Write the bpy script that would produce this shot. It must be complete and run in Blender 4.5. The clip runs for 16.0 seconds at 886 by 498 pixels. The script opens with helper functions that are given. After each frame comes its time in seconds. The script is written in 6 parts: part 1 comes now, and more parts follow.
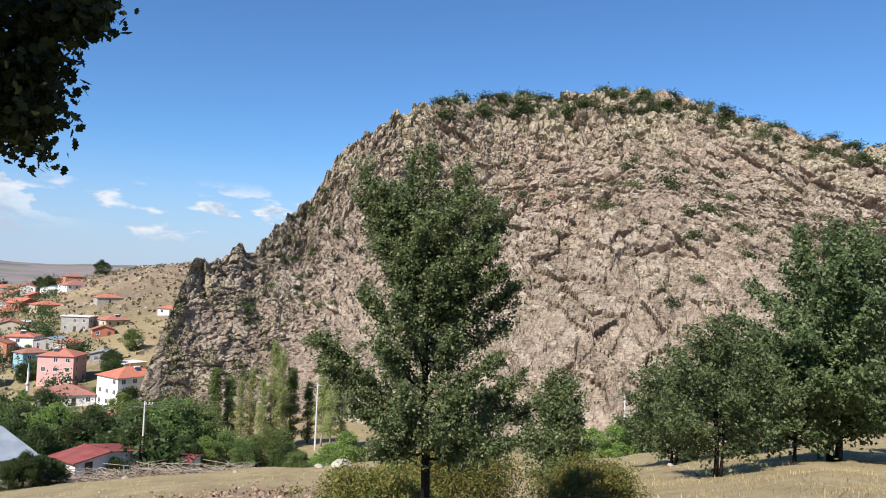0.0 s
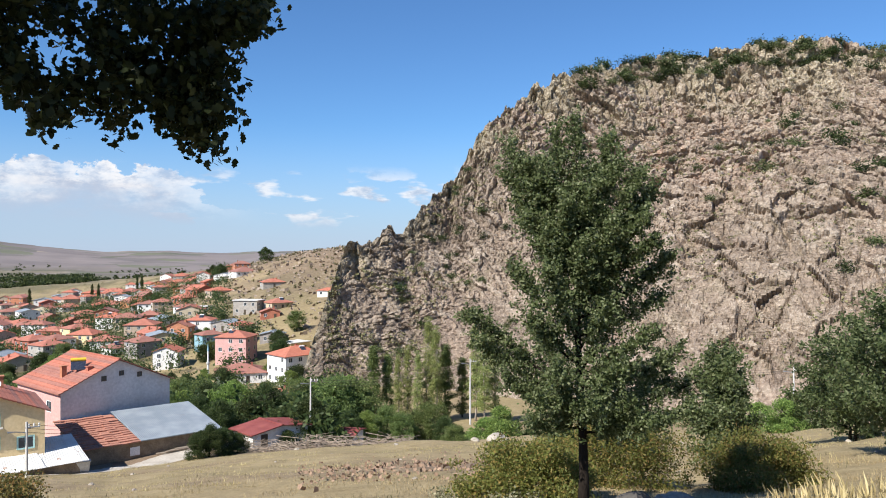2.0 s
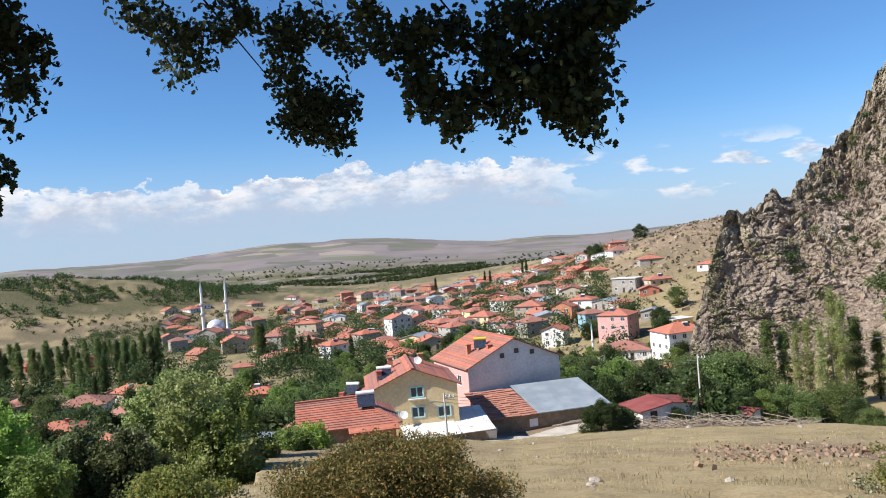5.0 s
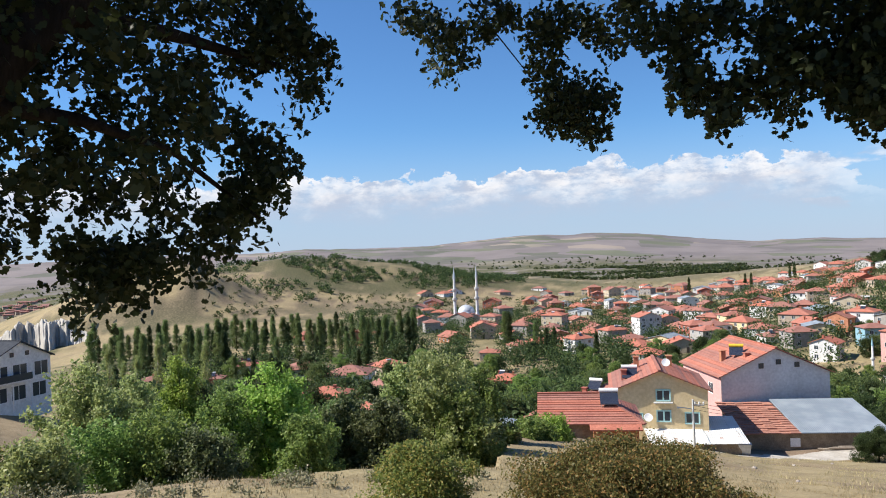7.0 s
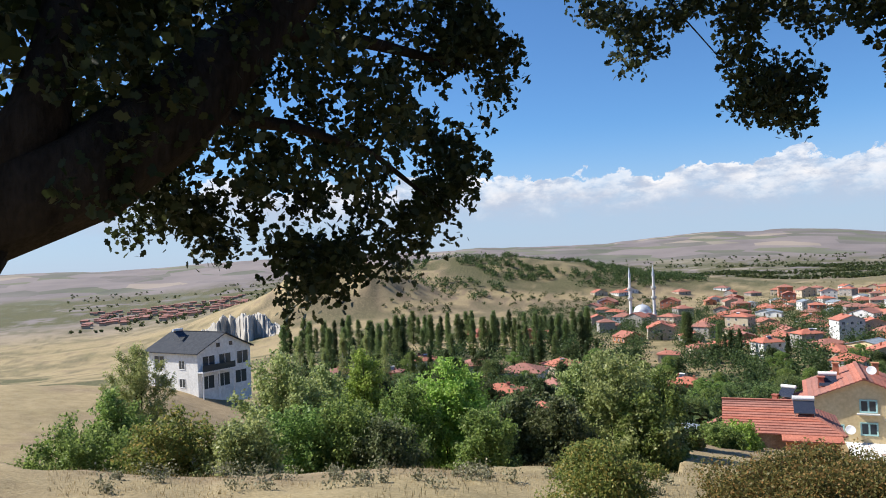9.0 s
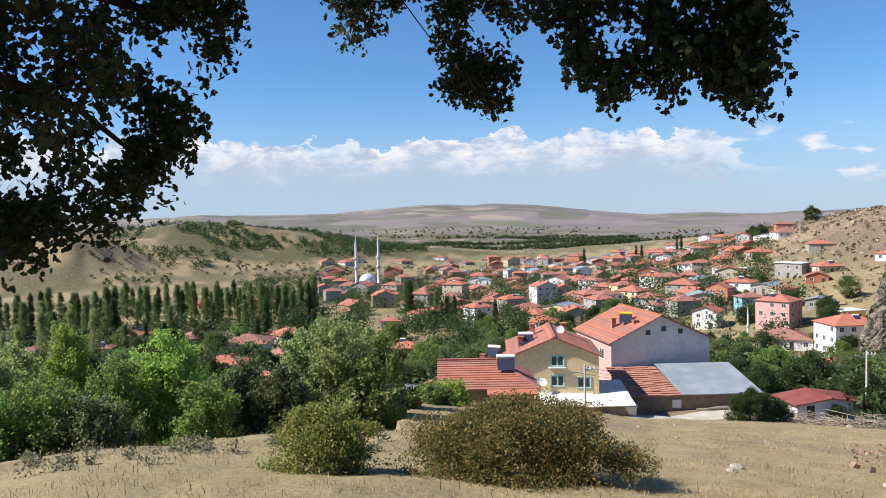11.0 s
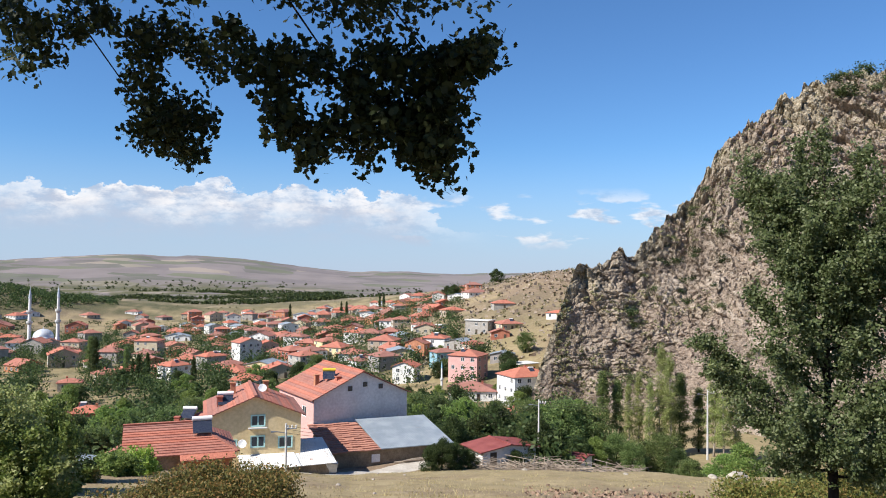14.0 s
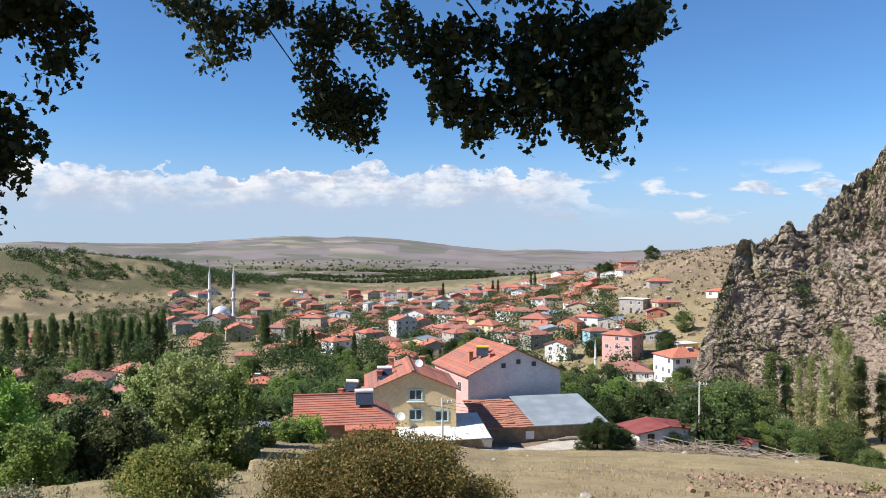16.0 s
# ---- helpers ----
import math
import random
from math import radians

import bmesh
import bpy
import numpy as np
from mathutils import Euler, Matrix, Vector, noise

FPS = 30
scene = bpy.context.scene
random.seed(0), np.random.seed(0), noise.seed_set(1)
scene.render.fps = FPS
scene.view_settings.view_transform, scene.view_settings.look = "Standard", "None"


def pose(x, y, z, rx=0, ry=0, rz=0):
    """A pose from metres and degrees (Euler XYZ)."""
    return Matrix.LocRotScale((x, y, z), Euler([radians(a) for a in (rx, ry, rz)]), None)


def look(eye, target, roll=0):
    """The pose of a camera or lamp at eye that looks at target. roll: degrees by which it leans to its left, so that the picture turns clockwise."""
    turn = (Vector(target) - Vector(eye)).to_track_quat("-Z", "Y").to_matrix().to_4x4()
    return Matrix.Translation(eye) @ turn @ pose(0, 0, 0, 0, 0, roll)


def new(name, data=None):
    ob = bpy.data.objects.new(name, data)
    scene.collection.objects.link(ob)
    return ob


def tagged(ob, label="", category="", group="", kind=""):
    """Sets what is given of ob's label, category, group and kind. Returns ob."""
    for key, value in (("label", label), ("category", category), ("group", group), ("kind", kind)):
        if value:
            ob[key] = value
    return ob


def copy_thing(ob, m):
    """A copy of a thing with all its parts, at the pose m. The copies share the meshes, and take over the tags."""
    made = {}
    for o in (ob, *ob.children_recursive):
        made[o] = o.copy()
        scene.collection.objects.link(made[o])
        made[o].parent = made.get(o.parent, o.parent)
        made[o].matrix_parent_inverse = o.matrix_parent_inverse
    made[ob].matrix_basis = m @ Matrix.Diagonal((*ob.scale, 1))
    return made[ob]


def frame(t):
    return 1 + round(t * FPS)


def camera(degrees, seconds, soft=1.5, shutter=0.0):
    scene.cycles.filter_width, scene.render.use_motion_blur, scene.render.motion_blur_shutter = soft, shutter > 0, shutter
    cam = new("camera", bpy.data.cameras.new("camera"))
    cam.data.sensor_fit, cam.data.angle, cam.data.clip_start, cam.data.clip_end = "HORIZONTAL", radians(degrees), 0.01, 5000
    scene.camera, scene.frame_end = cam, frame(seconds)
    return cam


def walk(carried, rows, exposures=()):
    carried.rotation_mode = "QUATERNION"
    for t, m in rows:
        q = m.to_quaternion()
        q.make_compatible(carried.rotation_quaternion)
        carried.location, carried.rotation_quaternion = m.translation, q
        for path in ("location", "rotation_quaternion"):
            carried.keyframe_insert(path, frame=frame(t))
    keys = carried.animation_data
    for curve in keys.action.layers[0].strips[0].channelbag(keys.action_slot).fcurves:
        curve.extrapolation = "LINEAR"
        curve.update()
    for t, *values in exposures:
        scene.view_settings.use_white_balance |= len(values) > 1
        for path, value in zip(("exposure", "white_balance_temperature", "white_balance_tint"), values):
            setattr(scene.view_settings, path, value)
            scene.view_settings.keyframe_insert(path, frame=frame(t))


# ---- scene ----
# ------------------------------------------------------------------ camera
cam = camera(61.27, 16.0, soft=1.0, shutter=0.0)
ROWS = [
    (0.00, 0.002, 0.207, 1.627, 92.16, -2.36, -0.09),
    (0.50, -0.015, 0.188, 1.614, 91.12, -1.64, 3.75),
    (1.00, -0.035, 0.186, 1.595, 89.86, -1.30, 7.24),
    (1.50, -0.022, 0.172, 1.604, 89.74, -0.55, 8.84),
    (2.00, -0.034, 0.180, 1.607, 90.09, -0.00, 11.08),
    (2.50, -0.056, 0.166, 1.602, 89.95, 1.10, 14.92),
    (3.00, -0.049, 0.153, 1.617, 89.13, 3.57, 19.01),
    (3.50, -0.052, 0.160, 1.603, 87.95, 4.66, 22.71),
    (4.00, -0.033, 0.092, 1.606, 87.80, 4.31, 27.67),
    (4.50, -0.019, 0.017, 1.617, 88.68, 4.53, 33.94),
    (4.70, -0.035, -0.001, 1.596, 89.10, 4.68, 35.97),
    (5.22, -0.034, -0.038, 1.594, 89.82, 4.59, 41.76),
    (5.75, -0.032, -0.030, 1.597, 90.13, 3.97, 46.87),
    (6.28, -0.040, -0.008, 1.604, 90.18, 3.15, 51.61),
    (6.80, -0.066, -0.005, 1.611, 90.15, 2.43, 56.27),
    (7.00, -0.071, -0.011, 1.617, 90.17, 2.18, 58.10),
    (7.50, -0.118, -0.027, 1.618, 90.10, 1.69, 62.57),
    (8.00, -0.112, -0.057, 1.612, 90.00, 1.67, 66.52),
    (8.20, -0.106, -0.070, 1.611, 90.10, 1.94, 68.13),
    (8.72, -0.087, -0.116, 1.602, 90.35, 2.23, 71.02),
    (9.25, -0.051, -0.175, 1.588, 90.72, 2.56, 71.14),
    (9.78, -0.005, -0.217, 1.576, 90.69, 2.66, 68.14),
    (10.30, 0.044, -0.215, 1.570, 89.72, 2.26, 61.68),
    (10.50, 0.066, -0.220, 1.579, 88.48, 2.51, 58.71),
    (11.00, 0.110, -0.170, 1.569, 87.57, 1.27, 50.63),
    (11.50, 0.103, -0.122, 1.579, 89.18, -0.45, 42.51),
    (12.00, 0.064, -0.089, 1.585, 90.21, -1.78, 35.90),
    (12.50, 0.036, -0.053, 1.590, 90.68, -2.55, 32.51),
    (13.00, 0.073, -0.061, 1.600, 91.26, -2.04, 31.10),
    (13.50, 0.092, -0.049, 1.601, 91.59, -1.17, 29.92),
    (14.00, 0.096, -0.018, 1.607, 91.71, -0.62, 28.51),
    (14.50, 0.105, -0.023, 1.604, 92.00, -1.04, 26.80),
    (15.00, 0.077, -0.021, 1.599, 91.83, -0.47, 28.53),
    (15.50, 0.058, -0.095, 1.581, 90.72, 0.30, 35.73),
    (16.00, 0.024, -0.118, 1.569, 90.00, 0.04, 40.00),
]
walk(cam, [(t, pose(x, y, z, rx, ry, rz)) for t, x, y, z, rx, ry, rz in ROWS], [(0.0, 0.74), (16.0, 0.74)])

# ------------------------------------------------------------------ sky and sun
SUN_AZ, SUN_EL = 148.0, 43.0          # degrees to the left of +y, and above the horizon


def heading(a, r=1.0):
    """A point r metres off in the direction a degrees to the left of +y."""
    a = radians(a)
    return Vector((-math.sin(a) * r, math.cos(a) * r, 0))


def make_world():
    w = bpy.data.worlds.new("sky")
    scene.world = w
    w.use_nodes = True
    nt = w.node_tree
    n, l = nt.nodes, nt.links
    n.clear()
    out = n.new("ShaderNodeOutputWorld")
    sky = n.new("ShaderNodeTexSky")
    sky.sky_type, sky.sun_disc = "NISHITA", False
    sky.sun_elevation, sky.sun_rotation = radians(SUN_EL), radians(-SUN_AZ)
    sky.altitude, sky.air_density, sky.dust_density, sky.ozone_density = 300, 1.0, 0.0, 5.0
    co = n.new("ShaderNodeTexCoord")
    sep = n.new("ShaderNodeSeparateXYZ")
    l.new(co.outputs["Generated"], sep.inputs[0])

    def math_node(op, a, b=None, c=None, clamp=False):
        m = n.new("ShaderNodeMath")
        m.operation, m.use_clamp = op, clamp
        for i, v in enumerate((a, b, c)):
            if v is None:
                continue
            if isinstance(v, (int, float)):
                m.inputs[i].default_value = v
            else:
                l.new(v, m.inputs[i])
        return m.outputs[0]

    # clouds lie in a band low over the far plain: azimuth against elevation
    az = math_node("ARCTAN2", math_node("MULTIPLY", sep.outputs["X"], -1), sep.outputs["Y"])
    el = math_node("ARCSINE", sep.outputs["Z"])
    el_d, az_d = math_node("MULTIPLY", el, 57.2958), math_node("MULTIPLY", az, 57.2958)

    def cloud_noise(scale_a, scale_e, seed, detail=7, rough=0.58):
        comb = n.new("ShaderNodeCombineXYZ")
        l.new(math_node("MULTIPLY", az_d, scale_a), comb.inputs[0])
        l.new(math_node("MULTIPLY", el_d, scale_e), comb.inputs[1])
        comb.inputs[2].default_value = seed
        t = n.new("ShaderNodeTexNoise")
        t.inputs["Scale"].default_value, t.inputs["Detail"].default_value, t.inputs["Roughness"].default_value = 1, detail, rough
        l.new(comb.outputs[0], t.inputs["Vector"])
        return t.outputs["Fac"]

    def ramp(v, lo, hi):
        m = n.new("ShaderNodeMapRange")
        m.interpolation_type = "SMOOTHSTEP"
        l.new(v, m.inputs["Value"])
        m.inputs["From Min"].default_value, m.inputs["From Max"].default_value = lo, hi
        return m.outputs[0]

    def mult(*v):
        r = v[0]
        for q in v[1:]:
            r = math_node("MULTIPLY", r, q)
        return r

    # the long bank over the mountain
    lump = cloud_noise(0.30, 0.42, 3.1, 8, 0.62)
    top = math_node("MULTIPLY_ADD", lump, 6.4, 2.7)
    top = math_node("ADD", top, mult(ramp(az_d, 34, 25), -2.6))
    edge = ramp(math_node("SUBTRACT", top, el_d), -0.05, 0.22)
    body = math_node("MULTIPLY_ADD", cloud_noise(0.35, 0.8, 8.7, 7, 0.62), 1.5, 0.05, clamp=True)
    bank = mult(edge, ramp(el_d, 0.6, 4.4), ramp(az_d, 24, 33), ramp(az_d, 130, 100), body)
    # small puffs to the right of it
    puffs = mult(ramp(cloud_noise(0.28, 0.85, 21.4, 6, 0.5), 0.53, 0.64), ramp(el_d, 1.4, 2.6), ramp(el_d, 6.6, 4.6), ramp(az_d, 6, 10), ramp(az_d, 40, 32))
    shade = cloud_noise(0.5, 1.2, 14.2, 5)
    mixc = n.new("ShaderNodeMix")
    mixc.data_type = "RGBA"
    cover = math_node("MAXIMUM", math_node("MULTIPLY", bank, 1.0), math_node("MULTIPLY", puffs, 0.75), clamp=True)
    l.new(cover, mixc.inputs["Factor"])
    tint = n.new("ShaderNodeMix")
    tint.data_type = "RGBA"
    l.new(math_node("MULTIPLY", ramp(math_node("SUBTRACT", top, el_d), 3.0, 0.1), ramp(cloud_noise(0.45, 1.0, 31.0, 7, 0.65), 0.36, 0.56)), tint.inputs["Factor"])
    tint.inputs["A"].default_value, tint.inputs["B"].default_value = (4.4, 5.0, 6.2, 1), (8.4, 8.3, 8.4, 1)
    # clear deep blue above, pale haze along the horizon
    deep = n.new("ShaderNodeMix")
    deep.data_type, deep.blend_type = "RGBA", "MULTIPLY"
    deep.inputs["Factor"].default_value = 1.0
    l.new(sky.outputs[0], deep.inputs["A"])
    deep.inputs["B"].default_value = (0.70, 0.97, 1.2, 1)
    haze = n.new("ShaderNodeMix")
    haze.data_type = "RGBA"
    l.new(math_node("MULTIPLY", ramp(el_d, 10.0, -1.0), 0.8), haze.inputs["Factor"])
    l.new(deep.outputs["Result"], haze.inputs["A"])
    haze.inputs["B"].default_value = (3.9, 4.7, 6.5, 1)
    l.new(haze.outputs["Result"], mixc.inputs["A"])
    l.new(tint.outputs["Result"], mixc.inputs["B"])
    bg = n.new("ShaderNodeBackground")
    bg.inputs["Strength"].default_value = SKY
    l.new(mixc.outputs["Result"], bg.inputs["Color"])
    l.new(bg.outputs[0], out.inputs["Surface"])


SKY = 0.072
make_world()
sun = new("sun", bpy.data.lights.new("sun", "SUN"))
sun.data.energy, sun.data.angle, sun.data.color = 5.0, radians(0.53), (1.0, 0.95, 0.87)
sun_dir = heading(SUN_AZ, math.cos(radians(SUN_EL))) + Vector((0, 0, math.sin(radians(SUN_EL))))
sun.matrix_world = look(sun_dir * 50, (0, 0, 0))


# ------------------------------------------------------------------ noise for the land, in numpy
def hashed(i, j, k, seed):
    h = (i.astype(np.int64) * 73856093) ^ (j.astype(np.int64) * 19349663) ^ (k.astype(np.int64) * 83492791) ^ (seed * 2654435)
    h = (h ^ (h >> 13)) * 1274126177 & 0x7FFFFFFF
    h = (h ^ (h >> 15)) * 668265263 & 0x7FFFFFFF
    return ((h ^ (h >> 14)) & 0xFFFFF) / float(0xFFFFF)


def vnoise(x, y, z, seed=1):
    i, j, k = np.floor(x), np.floor(y), np.floor(z)
    fx, fy, fz = x - i, y - j, z - k
    fx, fy, fz = (q * q * q * (q * (q * 6 - 15) + 10) for q in (fx, fy, fz))
    tot = 0
    for di in (0, 1):
        for dj in (0, 1):
            for dk in (0, 1):
                w = (fx if di else 1 - fx) * (fy if dj else 1 - fy) * (fz if dk else 1 - fz)
                tot = tot + w * hashed(i + di, j + dj, k + dk, seed)
    return tot * 2 - 1


def fbm(x, y, z, octaves=4, seed=1, gain=0.5):
    tot, amp = 0, 1.0
    for o in range(octaves):
        tot = tot + amp * vnoise(x, y, z, seed + o * 17)
        x, y, z, amp = x * 2.03 + 5.1, y * 2.03 - 3.7, z * 2.03 + 1.3, amp * gain
    return tot


def cells(x, y, z, seed=1):
    """Voronoi: distance to the nearest cell, to the border, the cell's own number and the lean of its facet."""
    i, j, k = np.floor(x), np.floor(y), np.floor(z)
    f1, f2, cid, lean = np.full(x.shape, 9.0), np.full(x.shape, 9.0), np.zeros(x.shape), np.zeros(x.shape)
    for di in (-1, 0, 1):
        for dj in (-1, 0, 1):
            for dk in (-1, 0, 1):
                a, b, c = i + di, j + dj, k + dk
                ox, oy, oz = a + hashed(a, b, c, seed) - x, b + hashed(a, b, c, seed + 1) - y, c + hashed(a, b, c, seed + 2) - z
                d = np.sqrt(ox ** 2 + oy ** 2 + oz ** 2)
                near = d < f1
                f2 = np.where(near, f1, np.minimum(f2, d))
                cid = np.where(near, hashed(a, b, c, seed + 3), cid)
                lean = np.where(near, ox * (hashed(a, b, c, seed + 4) - 0.5) * 2 + oz * (hashed(a, b, c, seed + 5) - 0.5) * 2, lean)
                f1 = np.where(near, d, f1)
    return f1, f2 - f1, cid, lean


def smooth(v, lo, hi):
    s = np.clip((v - lo) / (hi - lo), 0, 1)
    return s * s * (3 - 2 * s)


# ------------------------------------------------------------------ the lie of the land
def plan(x, y):
    return np.degrees(np.arctan2(-x, y)), np.hypot(x, y)


def land(x, y):
    """Height of the ground, metres; the camera stands on 0."""
    x, y = np.asarray(x, float), np.asarray(y, float)
    a, r = plan(x, y)
    slope = np.interp(a, [-180, -90, -50, -27, -20, -10, 10, 35, 60, 90, 120, 180], [-.16, .05, .13, .15, .178, .215, .24, .247, .215, .185, .08, -.16])
    edge = np.interp(a, [-60, -13, 0, 15, 27, 37, 49, 55, 75, 100, 130], [70, 78, 88, 97, 104, 112, 98, 24, 20, 20, 60])
    hill = -slope * r
    shelf = smooth(a, 24, 31) * smooth(-a, -52, -48)          # level ground with the lane and the first houses
    hill = np.where(hill < -20.2, hill + (-20.2 - hill) * shelf, hill)
    brink = -slope * edge
    brink = np.where(brink < -20.2, brink + (-20.2 - brink) * shelf, brink)
    drop = brink - 0.42 * (r - edge)
    near_floor = np.interp(a, [-180, -60, 0, 30, 60, 78, 92, 120, 180], [20, -24, -31, -27, -29, -24, -15, -8, 20])
    floor_ = near_floor + (-41 - near_floor) * smooth(r, 100, 230) - 7 * smooth(r, 260, 560) - 16 * smooth(r, 650, 2000)
    floor_ = floor_ + 50 * np.exp(-((a - 17) / 15) ** 2) * smooth(r, 150, 520) * smooth(-r, -2100, -900)
    floor_ = floor_ - 34 * smooth(a, 80, 96) * smooth(r, 200, 900)
    # the wooded ridge and its bare spur
    floor_ = floor_ + 47 * np.exp(-((x + 860 + 0.12 * (y - 300)) / 150) ** 2 - ((y - 330) / 290) ** 2) * (1 + 0.12 * fbm(x / 90, y / 90, x * 0, 3, 5))
    floor_ = floor_ + 44 * np.exp(-((x + 690) / 62) ** 2 - ((y - 130) / 66) ** 2) * (1 + 0.25 * fbm(x / 40, y / 40, x * 0, 3, 7))
    # far hills
    far = -8 + 46 * smooth(a, 46, 66) + 84 * np.exp(-(np.abs(a - 48) / 9) ** 2.4) + 9 * np.exp(-((a - 45) / 1.6) ** 2) + 7 * fbm(a / 4, a * 0, a * 0, 4, 9)
    floor_ = floor_ + (far + 62) * smooth(r, 2300, 4700) * smooth(np.abs(a - 45), 150, 100) + 40 * smooth(r, 500, 3000) * smooth(np.abs(a - 45), 80, 140)
    z = np.where(r < edge, hill, np.where(drop > floor_, drop, floor_))
    z = np.where((r > edge) & (floor_ > hill), np.where(np.abs(a) > 115, np.minimum(hill, floor_ + 60), floor_), z)
    bumps = 0.10 * fbm(x / 2.3, y / 2.3, x * 0, 4, 3) * smooth(r, 1.5, 8) + 0.5 * fbm(x / 17, y / 17, x * 0, 3, 4) * smooth(r, 15, 60)
    bumps = bumps + 3.0 * fbm(x / 120, y / 120, x * 0, 4, 6) * smooth(r, 200, 900)
    return z + bumps


# the sheet's grid: directions and distances
GRID_A = np.concatenate([np.arange(-180, -40, 3.0), np.arange(-40, 110, 0.28), np.arange(110, 180, 3.0), [180.0]])
GRID_R = np.concatenate([[0.02, 0.6], np.geomspace(1.2, 4900, 330)])
_a, _r = np.meshgrid(GRID_A, GRID_R)
GRID_Z = land(-np.sin(np.radians(_a)) * _r, np.cos(np.radians(_a)) * _r)


def ground_z(x, y):
    """Height of the sheet itself under a point."""
    a, r = math.degrees(math.atan2(-x, y)), max(0.02, math.hypot(x, y))
    i, j = min(max(int(np.searchsorted(GRID_R, r)) - 1, 0), len(GRID_R) - 2), min(max(int(np.searchsorted(GRID_A, a)) - 1, 0), len(GRID_A) - 2)
    u, v = (r - GRID_R[i]) / (GRID_R[i + 1] - GRID_R[i]), (a - GRID_A[j]) / (GRID_A[j + 1] - GRID_A[j])
    z = GRID_Z
    return float((z[i, j] * (1 - v) + z[i, j + 1] * v) * (1 - u) + (z[i + 1, j] * (1 - v) + z[i + 1, j + 1] * v) * u)


def sheet(name, x, y, z, mat, flip=False, smooth_shade=True, label="", category="", kind="structure"):
    """A mesh of quads over a grid of points."""
    rows, cols = x.shape
    me = bpy.data.meshes.new(name)
    co = np.stack([x, y, z], -1).reshape(-1, 3)
    idx = np.arange(rows * cols).reshape(rows, cols)
    q = np.stack([idx[:-1, :-1], idx[:-1, 1:], idx[1:, 1:], idx[1:, :-1]], -1).reshape(-1, 4)
    if flip:
        q = q[:, ::-1]
    me.vertices.add(len(co))
    me.vertices.foreach_set("co", co.ravel())
    me.loops.add(q.size)
    me.loops.foreach_set("vertex_index", q.ravel().astype(np.int32))
    me.polygons.add(len(q))
    me.polygons.foreach_set("loop_start", np.arange(0, q.size, 4, dtype=np.int32))
    me.polygons.foreach_set("use_smooth", np.full(len(q), smooth_shade))
    me.update(calc_edges=True)
    me.materials.append(mat)
    return tagged(new(name, me), label, category, "", kind)


# ------------------------------------------------------------------ materials
def material(name, build):
    m = bpy.data.materials.new(name)
    m.use_nodes = True
    nt = m.node_tree
    bsdf = nt.nodes["Principled BSDF"]
    build(nt, bsdf)
    return m


def node(nt, kind, **inputs):
    nd = nt.nodes.new("ShaderNode" + kind)
    for k, v in inputs.items():
        sock = nd.inputs[k.replace("_", " ")]
        if isinstance(v, bpy.types.NodeSocket):
            nt.links.new(v, sock)
        else:
            sock.default_value = v
    return nd


def place(nt, scale=(1, 1, 1), turn=(0, 0, 0), local=False):
    """Coordinates in metres: of the world, or of the thing itself."""
    if local:
        src = nt.nodes.new("ShaderNodeTexCoord").outputs["Object"]
    else:
        src = nt.nodes.new("ShaderNodeNewGeometry").outputs["Position"]
    mp = node(nt, "Mapping", Vector=src, Scale=scale, Rotation=turn)
    return mp.outputs[0]


def noise_of(nt, vec, scale, detail=4.0, rough=0.55, warp=0.0):
    return node(nt, "TexNoise", Vector=vec, Scale=scale, Detail=detail, Roughness=rough, Distortion=warp).outputs["Fac"]


def steps(nt, fac, stops):
    """Colour ramp: (place, colour) pairs."""
    nd = nt.nodes.new("ShaderNodeValToRGB")
    nt.links.new(fac, nd.inputs[0])
    cr = nd.color_ramp
    while len(cr.elements) > 1:
        cr.elements.remove(cr.elements[-1])
    for i, (p, c) in enumerate(stops):
        e = cr.elements[0] if i == 0 else cr.elements.new(p)
        e.position = p
        e.color = (*c, 1) if not isinstance(c, (int, float)) else (c, c, c, 1)
    return nd.outputs[0]


def blend(nt, fac, a, b, mode="MIX"):
    nd = nt.nodes.new("ShaderNodeMix")
    nd.data_type, nd.blend_type = "RGBA", mode
    for sock, v in ((nd.inputs["Factor"], fac), (nd.inputs["A"], a), (nd.inputs["B"], b)):
        if isinstance(v, bpy.types.NodeSocket):
            nt.links.new(v, sock)
        elif isinstance(v, (int, float)):
            sock.default_value = v
        else:
            sock.default_value = (*v, 1)
    return nd.outputs["Result"]


def calc(nt, op, a, b=0.0, clamp=False):
    nd = nt.nodes.new("ShaderNodeMath")
    nd.operation, nd.use_clamp = op, clamp
    for i, v in enumerate((a, b)):
        if isinstance(v, bpy.types.NodeSocket):
            nt.links.new(v, nd.inputs[i])
        else:
            nd.inputs[i].default_value = v
    return nd.outputs[0]


def relief(nt, bsdf, height, strength=0.5, distance=0.02):
    nd = node(nt, "Bump", Height=height, Strength=strength, Distance=distance)
    nt.links.new(nd.outputs[0], bsdf.inputs["Normal"])


def finish(nt, bsdf, colour, rough=0.85, metal=0.0, spec=0.3):
    if isinstance(colour, bpy.types.NodeSocket):
        nt.links.new(colour, bsdf.inputs["Base Color"])
    else:
        bsdf.inputs["Base Color"].default_value = (*colour, 1)
    if isinstance(rough, bpy.types.NodeSocket):
        nt.links.new(rough, bsdf.inputs["Roughness"])
    else:
        bsdf.inputs["Roughness"].default_value = rough
    bsdf.inputs["Metallic"].default_value = metal
    bsdf.inputs["Specular IOR Level"].default_value = spec


